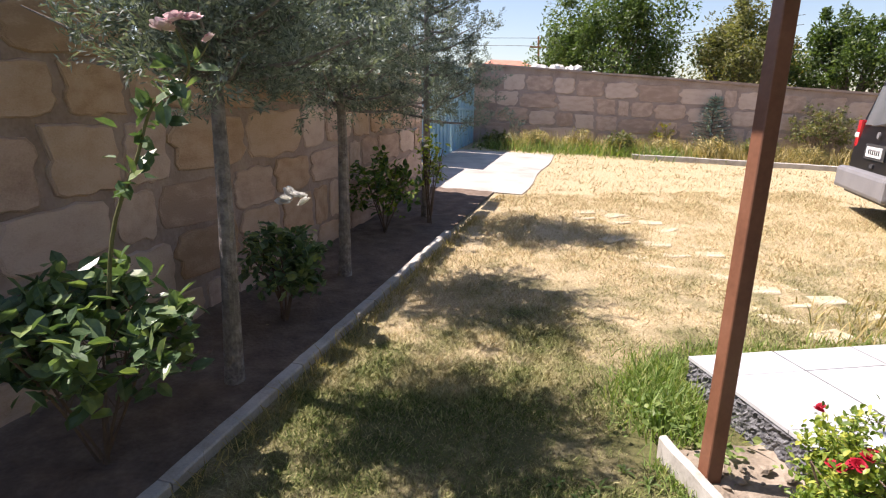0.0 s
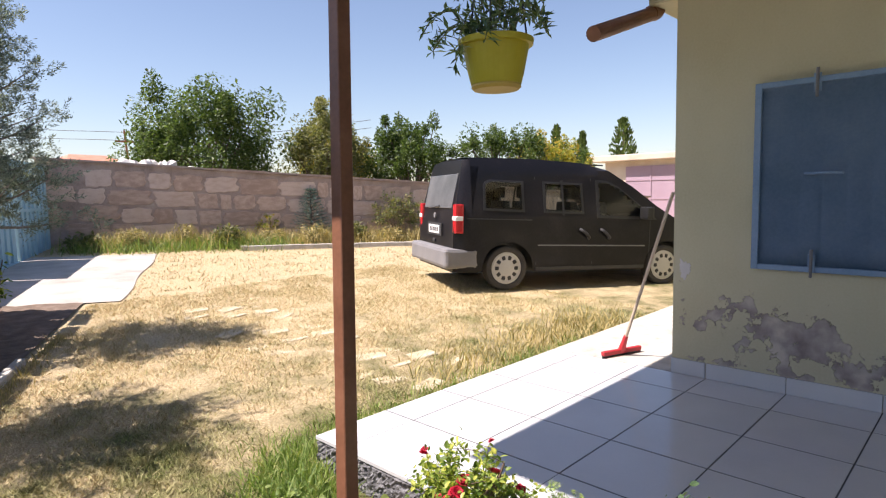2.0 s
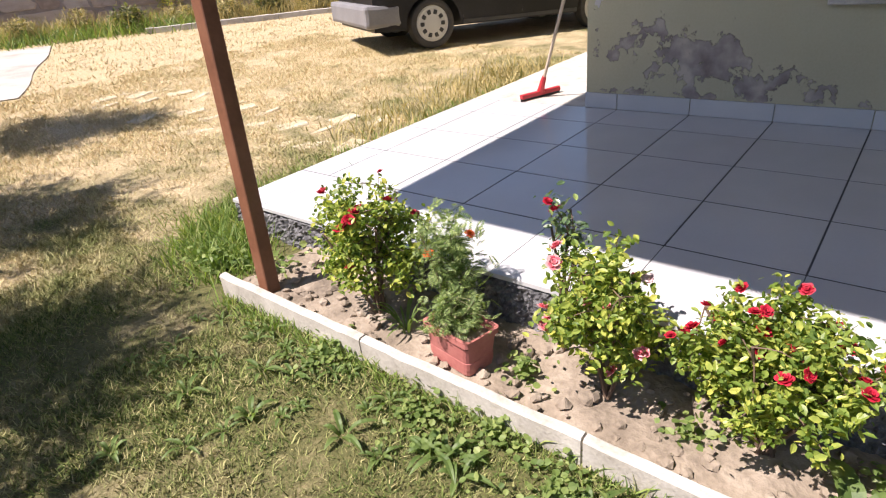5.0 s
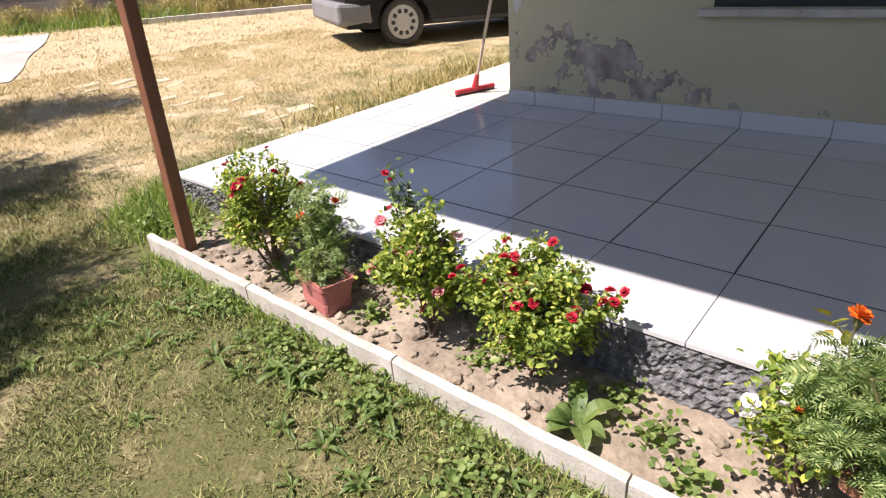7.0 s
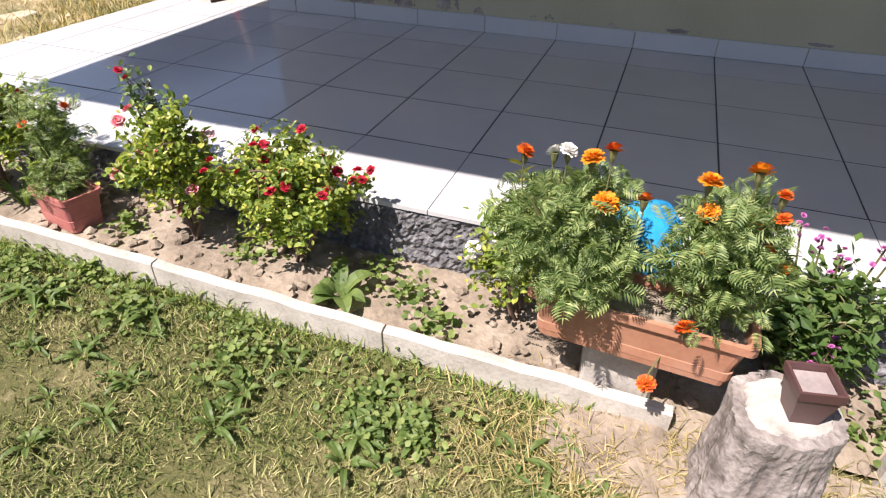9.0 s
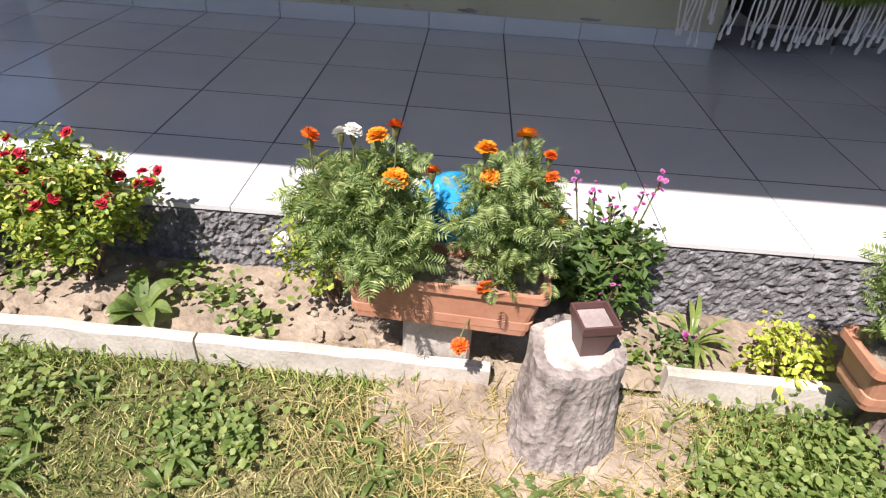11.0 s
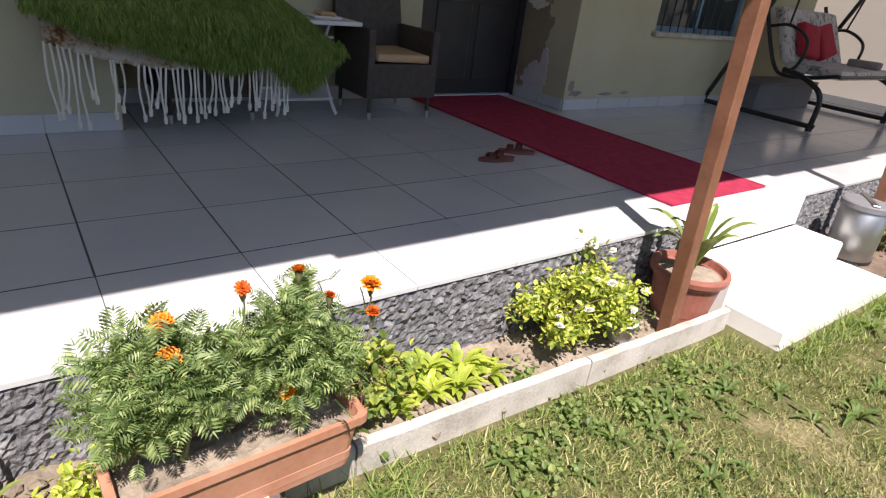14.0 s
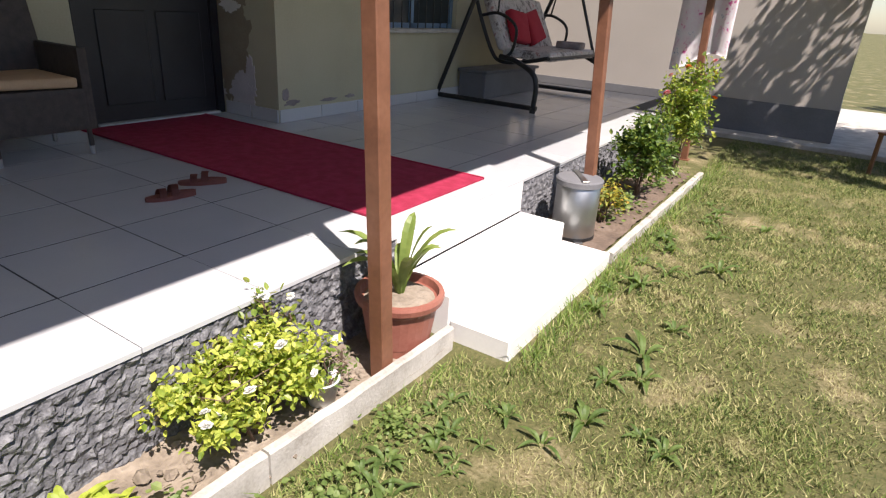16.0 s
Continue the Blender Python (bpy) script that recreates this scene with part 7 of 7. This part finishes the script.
# ---- grass and weeds ----
M["edge_blades"] = leafy("edge_grass_blades", [(0.09, 0.16, 0.035), (0.16, 0.25, 0.055), (0.25, 0.33, 0.095), (0.42, 0.41, 0.18)], 0.6, 0.3)
def grass(name, n, sampler, hmin, hmax, mat, label, seed, lean=0.5, width=0.0035, fine=False):
    r = np.random.RandomState(seed)
    xy = sampler(r, n)
    n = len(xy)
    z = np.array([ground_z(x, y) for x, y in xy]) - 0.004
    h = r.uniform(hmin, hmax, n) * (0.6 + 0.8 * r.rand(n))
    a, b = r.uniform(0, 6.283, n), r.uniform(0, 6.283, n)
    w = width * r.uniform(0.6, 1.4, n)
    side = np.stack([np.cos(a) * w, np.sin(a) * w, 0 * a], 1)
    ln = lean * r.uniform(0.2, 1.3, n)
    d = np.stack([np.cos(b) * ln, np.sin(b) * ln, np.ones(n)], 1)
    d /= np.linalg.norm(d, axis=1, keepdims=True)
    p = np.stack([xy[:, 0], xy[:, 1], z], 1)
    mid = p + d * (h * 0.55)[:, None]
    d2 = d * np.array([1.7, 1.7, 0.75])
    tip = mid + d2 * (h * 0.45)[:, None]
    if fine:
        v = np.stack([p - side, p + side, mid + d2 * (h * 0.45)[:, None]], 1).reshape(-1, 3)
        loops, st = np.arange(3 * n), np.arange(n) * 3
    else:
        v = np.stack([p - side, p + side, mid + side * 0.8, mid - side * 0.8, tip], 1).reshape(-1, 3)
        i = np.arange(n) * 5
        loops = np.stack([i, i + 1, i + 2, i + 3, i + 3, i + 2, i + 4], 1).ravel()
        st = np.stack([np.arange(n) * 7, np.arange(n) * 7 + 4], 1).ravel()
    me = bpy.data.meshes.new(name)
    me.vertices.add(len(v))
    me.vertices.foreach_set("co", v.ravel())
    me.loops.add(len(loops))
    me.loops.foreach_set("vertex_index", loops)
    me.polygons.add(len(st))
    me.polygons.foreach_set("loop_start", st)
    me.update(calc_edges=True)
    me.validate()
    me.materials.append(mat)
    return tagged(new(name, me), label, "grass", kind="stuff")


def keep_lawn(xy):
    """Only on the lawn: off the patio, the beds, the steps and the gate apron."""
    x, y = xy[:, 0], xy[:, 1]
    v = x * V.x + y * V.y
    u = x * U.x + y * U.y
    ok = (v > -4.48) & ~((x > -2.815) & (y < 0.16) & (y > -7.2)) & ~((x > -2.40) & (y < 0.77)) & ~((x > -3.06) & (y < -7.2) & (y > -8.7)) & ~((x > -2.98) & (y < -8.6))
    ok &= ((x + 2.98) / 0.25) ** 2 + ((y + 3.6) / 0.52) ** 2 > 0.75 + 0.25 * np.sin(x * 37 + y * 29)
    ok &= ~((u > 4.5) & (u < 9.3) & (v < -4.12)) & (y > -13.7)
    ok &= ~((x > -0.1) & (x < 3.3) & (y > -0.5) & (y < 0.75))
    return xy[ok]


def rect(x0, x1, y0, y1, clump=0.0):
    def f(r, n):
        xy = np.stack([r.uniform(x0, x1, n), r.uniform(y0, y1, n)], 1)
        if clump:
            k = np.array([noise.noise(Vector((a * 1.9, b * 1.9, 7))) + 0.6 * noise.noise(Vector((a * 6, b * 6, 3))) for a, b in xy])
            xy = xy[k > clump * (r.rand(n) - 0.8)]
        return keep_lawn(xy)
    return f


grass("lawn_grass", 380000, rect(-4.7, -2.8, -7.6, 1.6, 0.9), 0.018, 0.040, M["blades"], "short patchy green lawn grass with dry straw", 1, 1.1, 0.0026, True)
grass("lawn_grass", 26000, rect(-5.0, -2.8, -7.6, 1.6, 0.5), 0.03, 0.055, M["blades"], "longer green and straw blades in the lawn", 13, 0.9, 0.003)
grass("lawn_grass", 200000, rect(-6.2, -2.8, -13.7, -7.2, 0.9), 0.02, 0.045, M["blades"], "short green lawn grass past the steps", 2, 1.1, 0.0034, True)
grass("dry_grass", 270000, rect(-4.6, 2.8, 0.7, 6.0, 0.8), 0.02, 0.055, M["blades"], "dry yellow trampled grass of the yard", 3, 1.2, 0.0034, True)
grass("dry_grass", 45000, rect(-4.0, 9.0, 5.0, 11.5, 0.5), 0.02, 0.06, M["blades"], "dry straw coloured grass of the far yard", 4, 1.3, 0.006)


def strip(pts, w):
    def f(r, n):
        t = r.uniform(0, len(pts) - 1.001, n)
        i = t.astype(int)
        P = np.array(pts)
        xy = P[i] + (P[i + 1] - P[i]) * (t - i)[:, None]
        return xy + r.normal(0, w, (n, 2))
    return f


def edge_strip(pts, w):
    g = strip(pts, w)
    return lambda r, n: keep_lawn(g(r, n))


grass("dry_grass", 6000, lambda r, n: np.stack([r.normal(-3.0, 0.13, n), r.normal(-3.6, 0.34, n)], 1), 0.05, 0.10, M["dry_weed"], "straw litter on the bare soil round the stump", 17, 2.0, 0.0022)
grass("edge_grass", 5200, edge_strip([(-2.62, 0.55), (-2.45, 0.95), (-1.6, 0.95), (-0.4, 0.95), (0.9, 0.92)], 0.11), 0.04, 0.095, M["edge_blades"], "longer green grass along the patio edge", 5, 0.6, 0.003)
grass("edge_grass", 1500, edge_strip([(-2.70, 0.35), (-2.55, 0.75)], 0.12), 0.06, 0.16, M["edge_blades"], "tall green grass at the patio corner", 6, 0.7, 0.0035)
grass("edge_grass", 4200, edge_strip([(-2.91, 0.1), (-2.86, -1.2), (-2.85, -2.9), (-2.83, -4.2), (-2.84, -7.1)], 0.04), 0.025, 0.085, M["edge_blades"], "grass growing against the bed kerb", 7, 0.8, 0.003)
grass("edge_grass", 3000, lambda r, n: keep_lawn(np.stack([r.normal(-3.06, 0.13, n), r.uniform(-5.2, -3.95, n)], 1)), 0.05, 0.13, M["edge_blades"], "green grass blades among the mallow below the planter", 18, 0.8, 0.003)
grass("edge_grass", 2200, edge_strip([(-3.08, -7.25), (-3.1, -8.7), (-3.1, -12.0)], 0.06), 0.04, 0.11, M["edge_blades"], "green grass along the steps and far kerb", 8, 0.8, 0.003)
grass("edge_grass", 2000, edge_strip([tuple(plot(-3.5 + k * 0.5, -4.46).xy) for k in range(14)], 0.05), 0.04, 0.12, M["dry_weed"], "dry and green grass against the tree bed kerb", 9, 0.8, 0.003)
grass("border_weeds", 9000, strip([tuple(plot(10.2, -5.5 + k).xy) for k in range(11)], 0.26), 0.15, 0.45, M["dry_weed"], "tall dry weeds along the foot of the back wall", 10, 0.5, 0.006)
grass("border_weeds", 3000, strip([tuple(plot(9.9, -5.6 + k * 0.8).xy) for k in range(6)], 0.3), 0.12, 0.35, M["weed_leaf"], "green weeds along the foot of the back wall", 11, 0.7, 0.008)
grass("border_weeds", 1500, strip([(-1.0, 1.1), (0.4, 1.3), (1.2, 1.2), (1.9, 1.3)], 0.25), 0.06, 0.18, M["dry_weed"], "dry weeds near the house corner", 12, 0.6, 0.005)


for i in range(12):
    wp = plot(10.15 - 0.25 * (i % 2), -5.6 + 0.92 * i)
    hgt = 0.34 + 0.24 * abs(math.sin(i * 2.3))
    c = bush("weed_clump", wp.x, wp.y, ground_z(wp.x, wp.y), 0.75, 0.75, hgt, 420, 0.11, M["dry_weed" if i % 3 else "orchard_dry"], "tall tangled clump of dry weeds below the stone wall", "weed", 600 + i, STRIP if i % 3 else SMALL, low=0.0, tips=40, stem_mat="stem")[0]
    tagged(c, group="weeds along the back wall")


def weed_proto(seed, n, ln, wd):
    return strap_plant("lawn_weed", -3.3, -2.0, 0, n, ln, wd, M["weed_leaf"], "broad-leaved green weed growing in the lawn", "weed", seed, 1.15)


rng = random.Random(200)
protos = [weed_proto(201, 7, 0.10, 0.011), weed_proto(202, 9, 0.085, 0.009), weed_proto(203, 6, 0.13, 0.010)]
for k, pr in enumerate(protos):
    x, y = -3.15 - 0.1 * k, -2.2 - 0.4 * k
    pr.matrix_world = pose(x, y, ground_z(x, y) - 0.003, 0, 0, 40 * k)
    tagged(pr, group="lawn weeds")
for i in range(165):
    y = rng.uniform(-7.0, 0.3)
    x = -2.93 - abs(rng.gauss(0, 0.28))
    m = pose(x, y, ground_z(x, y) - 0.003, 0, 0, rng.uniform(0, 360)) @ Matrix.Scale(rng.uniform(0.45, 0.95), 4)
    c = copy_thing(rng.choice(protos), m)
    c.matrix_world = m
for i in range(24):
    y, x = rng.uniform(-10.5, -7.0), -3.12 - abs(rng.gauss(0, 0.3))
    m = pose(x, y, ground_z(x, y) - 0.003, 0, 0, rng.uniform(0, 360)) @ Matrix.Scale(rng.uniform(0.8, 1.4), 4)
    c = copy_thing(rng.choice(protos), m)
    c.matrix_world = m


# clover and mallow carpets: joined small leaves
def leaf_carpet(name, n, spots, size, mat, label, seed, h=0.05):
    r = random.Random(seed)
    items = []
    for i in range(n):
        x, y, rad = r.choice(spots)
        a, q = r.uniform(0, 6.28), abs(r.gauss(0, 0.5))
        px, py = x + math.cos(a) * q * rad, y + math.sin(a) * q * rad
        items.append((Vector((px, py, ground_z(px, py) + r.uniform(0.006, h))), Vector((r.uniform(-1, 1), r.uniform(-1, 1), r.uniform(-0.2, 0.4))), size * r.uniform(0.6, 1.3)))
    v, f = leaf_mesh(items, (OVATE[0] * np.array([1, 1.5, 0.8]), OVATE[1]))
    return tagged(raw_object(name, v, f, mat), label, "weeds", kind="stuff")


leaf_carpet("clover_patch", 1900, [(-3.1, -4.3, 0.34), (-3.15, -4.1, 0.25), (-3.15, -4.85, 0.22), (-2.95, -4.45, 0.25)], 0.024, M["weed_leaf"], "dense patch of round-leaved mallow below the planter", 301, 0.12)
leaf_carpet("clover_patch", 1900, [(-2.98, -1.6, 0.2), (-3.02, -2.1, 0.22), (-3.05, -2.55, 0.2), (-2.98, -1.1, 0.18), (-3.0, -5.6, 0.2), (-2.98, -6.2, 0.16), (-3.1, -2.75, 0.2), (-2.93, -0.6, 0.15), (-2.9, -1.35, 0.12), (-2.9, -5.9, 0.14), (-2.92, -6.6, 0.14)], 0.023, M["weed_leaf"], "low green creeping weeds along the kerb", 302, 0.06)
leaf_carpet("clover_patch", 700, [(-2.58, -2.5, 0.16), (-2.60, -1.85, 0.12), (-2.7, -2.65, 0.12), (-2.62, -1.3, 0.12), (-2.66, -3.9, 0.14), (-2.5, -2.35, 0.12), (-2.62, -5.0, 0.2), (-2.68, -5.85, 0.12)], 0.028, M["weed_leaf"], "small weeds on the bed soil", 303, 0.10)
leaf_carpet("clover_patch", 700, [(-2.72, -9.4, 0.22), (-2.75, -9.8, 0.22), (-2.8, -10.6, 0.25), (-2.8, -11.1, 0.25)], 0.032, M["weed_leaf"], "leafy weeds under the far roses", 305, 0.12)
leaf_carpet("clover_patch", 260, [(-2.75, 0.42, 0.22), (-2.65, 0.1, 0.15)], 0.035, M["weed_leaf"], "broad weeds at the patio corner", 304, 0.10)

# clods on the bed soil
rng = random.Random(400)
bm = bmesh.new()
for i in range(420):
    x, y = -2.78 + 0.36 * rng.random(), rng.uniform(-6.9, 0.0)
    s = rng.uniform(0.008, 0.03)
    r = bmesh.ops.create_icosphere(bm, subdivisions=1, radius=s)
    for q in r["verts"]:
        q.co = Vector((q.co.x, q.co.y, q.co.z * 0.6)) + noise.noise_vector(q.co * 40 + Vector((i, 0, 0))) * s * 0.5 + Vector((x, y, ground_z(x, y) + 0.045))
tagged(mesh_object("soil_clods", bm, M["soil"]), "dry clods of earth on the bed", "soil", kind="stuff")

# ---- flat stones of the garden path ----
M["path_stone"] = material("dusty_path_stone", [(0.36, 0.29, 0.18), (0.49, 0.42, 0.29), (0.60, 0.54, 0.43)], 6, 0.95, 0.5, 50)
rng = random.Random(410)
path = empty("stepping_stone_path", 0, 0, 0, label="flat pale paving stones half buried in the dry grass", category="path", kind="structure")
stones = []
for k in range(4):
    bm = box(-0.14, 0.14, -0.08, 0.08, -0.05, 0.012, 0.01)
    rough(bm, 0.035, 6, k)
    me = bpy.data.meshes.new("paving_stone")
    bm.to_mesh(me)
    bm.free()
    me.materials.append(M["path_stone"])
    stones.append(me)
for i in range(13):
    for j in range(3):
        if rng.random() < 0.12:
            continue
        t = i / 12
        c = Vector((-0.95 + 0.05 * t, 4.9, 0)).lerp(Vector((-0.72, 1.15, 0)), t) + Vector((-0.36 + 0.36 * j + rng.uniform(-.05, .05), rng.uniform(-.06, .06), 0)) + Vector((0.0 - 0.25 * math.sin(t * 3.14), 0, 0))
        o = new("paving_stone", stones[(i * 3 + j) % 4])
        o.parent = path
        o.matrix_local = pose(c.x, c.y, ground_z(c.x, c.y) - 0.004, 0, 0, rng.uniform(-25, 25))

# ---- stone blocks of the boundary walls ----
def block_shapes(k, seed):
    out = []
    rg = random.Random(seed)
    for i in range(k):
        bm = bmesh.new()
        n = 28
        rings = []
        ph = rg.uniform(0, 50)
        for inset, dep in ((1.0, -0.02), (0.985, 0.55), (0.93, 1.0)):
            ring = []
            for j in range(n):
                a = 2 * math.pi * (j + 0.5) / n
                c, s = math.cos(a), math.sin(a)
                q = (abs(c) ** 9 + abs(s) ** 9) ** (-1 / 9)
                jit = 1 + 0.15 * noise.noise(Vector((c * 2.2 + ph, s * 2.2, 0))) + 0.12 * noise.noise(Vector((c * 8 + ph, s * 8, 0)))
                ring.append(bm.verts.new((0.5 * c * q * jit * inset, -dep, 0.5 * s * q * jit * inset)))
            rings.append(ring)
        for r0, r1 in zip(rings, rings[1:]):
            for j in range(n):
                bm.faces.new((r0[j], r1[j], r1[(j + 1) % n], r0[(j + 1) % n]))
        ctr = bm.verts.new((0, -1.05, 0))
        for j in range(n):
            bm.faces.new((rings[-1][(j + 1) % n], rings[-1][j], ctr))
        bmesh.ops.recalc_face_normals(bm, faces=bm.faces)
        me = bpy.data.meshes.new("stone_block")
        bm.to_mesh(me)
        bm.free()
        out.append(me)
    return out


def lay_blocks(wall, a, along, normal, length, z0f, rows, seed, mats, gap, wmin, wmax):
    """Courses of blocks on a wall face; rows: course heights; z0f(s): foot of the lowest course."""
    rg = random.Random(seed)
    shapes = {m: block_shapes(6, seed + i) for i, m in enumerate(mats)}
    for m, sh in shapes.items():
        for me in sh:
            me.materials.append(M[m])
    acc = 0.0
    for ri, hh in enumerate(rows):
        s = rg.uniform(-0.3, 0.0)
        while s < length:
            w = rg.uniform(wmin, wmax)
            if rg.random() < 0.18:
                w *= 0.6
            c = min(length, s + w) - s
            if c > 0.12 and s > -0.05:
                mid = s + c / 2
                z = z0f(mid) + acc + hh / 2 + rg.uniform(-.012, .012)
                p = a + along * mid
                o = new("stone_block", rg.choice(shapes[rg.choice(mats) if ri < len(rows) - 2 or len(mats) == 1 else mats[-1]]))
                o.parent = wall
                rot = Matrix((( along.x, -normal.x, 0), (along.y, -normal.y, 0), (0, 0, 1)))
                sc = Vector((max(0.1, c - gap), rg.uniform(0.008, 0.022), hh - gap * rg.uniform(0.7, 1.2)))
                o.matrix_local = Matrix.Translation((p.x, p.y, z)) @ rot.to_4x4() @ Matrix.Rotation(rg.uniform(-.03, .03), 4, 'Y') @ Matrix.Diagonal((*sc, 1))
            s += w
        acc += hh


lay_blocks(LEFT_WALL, plot(-4.6, -5.55), U, V, 8.9, lambda s: ground_z(0, -4 + s * 0.9) + 0.03, [0.30, 0.38, 0.33, 0.40, 0.30, 0.32], 501, ["stone", "stone_orange"], 0.045, 0.30, 0.85)
lay_blocks(BACK_WALL, plot(10.8, -6.4), V, -U, 15.4, lambda s: 1.02 - 0.073 * s, [0.33, 0.36, 0.38, 0.40], 502, ["stone"], 0.05, 0.42, 0.95)
cap = wall_body("wall_capping", plot(10.74, -6.55), plot(10.74, 9.05), 0.42, 2.66, 1.53, "thin cement capping on the back wall")
for q in cap.data.vertices:
    if q.co.z < 0:
        t_ = (Vector((q.co.x, q.co.y, 0)).dot(V) + 6.55) / 15.6
        q.co.z = 2.614 - 1.13 * t_

# ---- patio tiles and skirting ----
def piece(name, me, parent, x, y, z, sx=1.0, sy=1.0, sz=1.0):
    o = new(name, me)
    o.parent = parent
    o.matrix_local = Matrix.Translation((x, y, z)) @ Matrix.Diagonal((sx, sy, sz, 1))
    return o


def plate_mesh(name, lx, ly, lz, mat):
    bm = box(-lx / 2, lx / 2, -ly / 2, ly / 2, -lz / 2, lz / 2, 0.0010)
    me = bpy.data.meshes.new(name)
    bm.to_mesh(me)
    bm.free()
    me.materials.append(mat)
    return me


G = 0.0075
xb = [-2.385, -1.867, -1.367, -0.867, -0.367, 0.0]
yb = [0.75, 0.5] + [-0.5 * k for k in range(0, 29)]
cache = {}
for x0, x1 in zip(xb, xb[1:]):
    for y1, y0 in zip(yb, yb[1:]):
        y0 = max(y0, -14.1)
        # Front row joints are made thinner, standing in for glare that washes them out.
        gy = 0.0035 if x0 < -2 else G
        key = (round(x1 - x0, 3), round(y1 - y0, 3))
        if key not in cache:
            cache[key] = plate_mesh("floor_tile", x1 - x0 - 0.011, y1 - y0 - gy, 0.02, M["tile"])
        if y1 < -12.0 and x0 < -2.2:
            continue
        piece("floor_tile", cache[key], FLOOR, (x0 + x1) / 2, (y0 + y1) / 2, PATIO - 0.0105 + 0.0006 * random.random())
for y1, y0 in zip(yb[11:], yb[12:]):
    y1, y0 = min(y1, -4.905), max(y0, -8.695)
    if y1 - y0 < 0.05:
        continue
    for x0, x1 in ((0.0, 0.33), (0.33, 0.70)):
        piece("floor_tile", plate_mesh("floor_tile", x1 - x0 - 0.011, y1 - y0 - G, 0.02, M["tile"]), FLOOR, (x0 + x1) / 2, (y0 + y1) / 2, PATIO - 0.0105)
apron = tagged(mesh_object("side_path", box(0.003, 3.2, -0.255, 0.745, 0.2, PATIO + 0.002, 0.003), M["concrete"]), "pale concrete path along the side of the house", "pavement", kind="structure")

sk = plate_mesh("skirting_tile", 0.014, 0.5 - 0.005, 0.108, M["skirting"])
SK = empty("baseboard", 0, 0, 0, label="glazed tile skirting along the foot of the house walls", category="skirting", kind="structure")
for k in range(1, 9):
    piece("skirting_tile", sk, SK, -0.0075, -0.5 * k - 0.25, PATIO + 0.056)
piece("skirting_tile", sk, SK, -0.0075, -0.377, PATIO + 0.056, 1, 0.48)
piece("skirting_tile", sk, SK, -0.0075, -4.695, PATIO + 0.056, 1, 0.78)
for k in range(8):
    piece("skirting_tile", sk, SK, -0.0075, -8.95 - 0.5 * k, PATIO + 0.056)
for k in range(5):
    piece("skirting_tile", sk, SK, 0.6925, -5.16 - 0.5 * k, PATIO + 0.056)
sky_ = plate_mesh("skirting_tile", 0.5 - 0.005, 0.014, 0.108, M["skirting"])
piece("skirting_tile", sky_, SK, 0.17, -8.6925, PATIO + 0.056, 0.66)
piece("skirting_tile", sky_, SK, 0.52, -8.6925, PATIO + 0.056, 0.66)
piece("skirting_tile", sky_, SK, 0.4, -0.2525, PATIO + 0.056, 1.0)
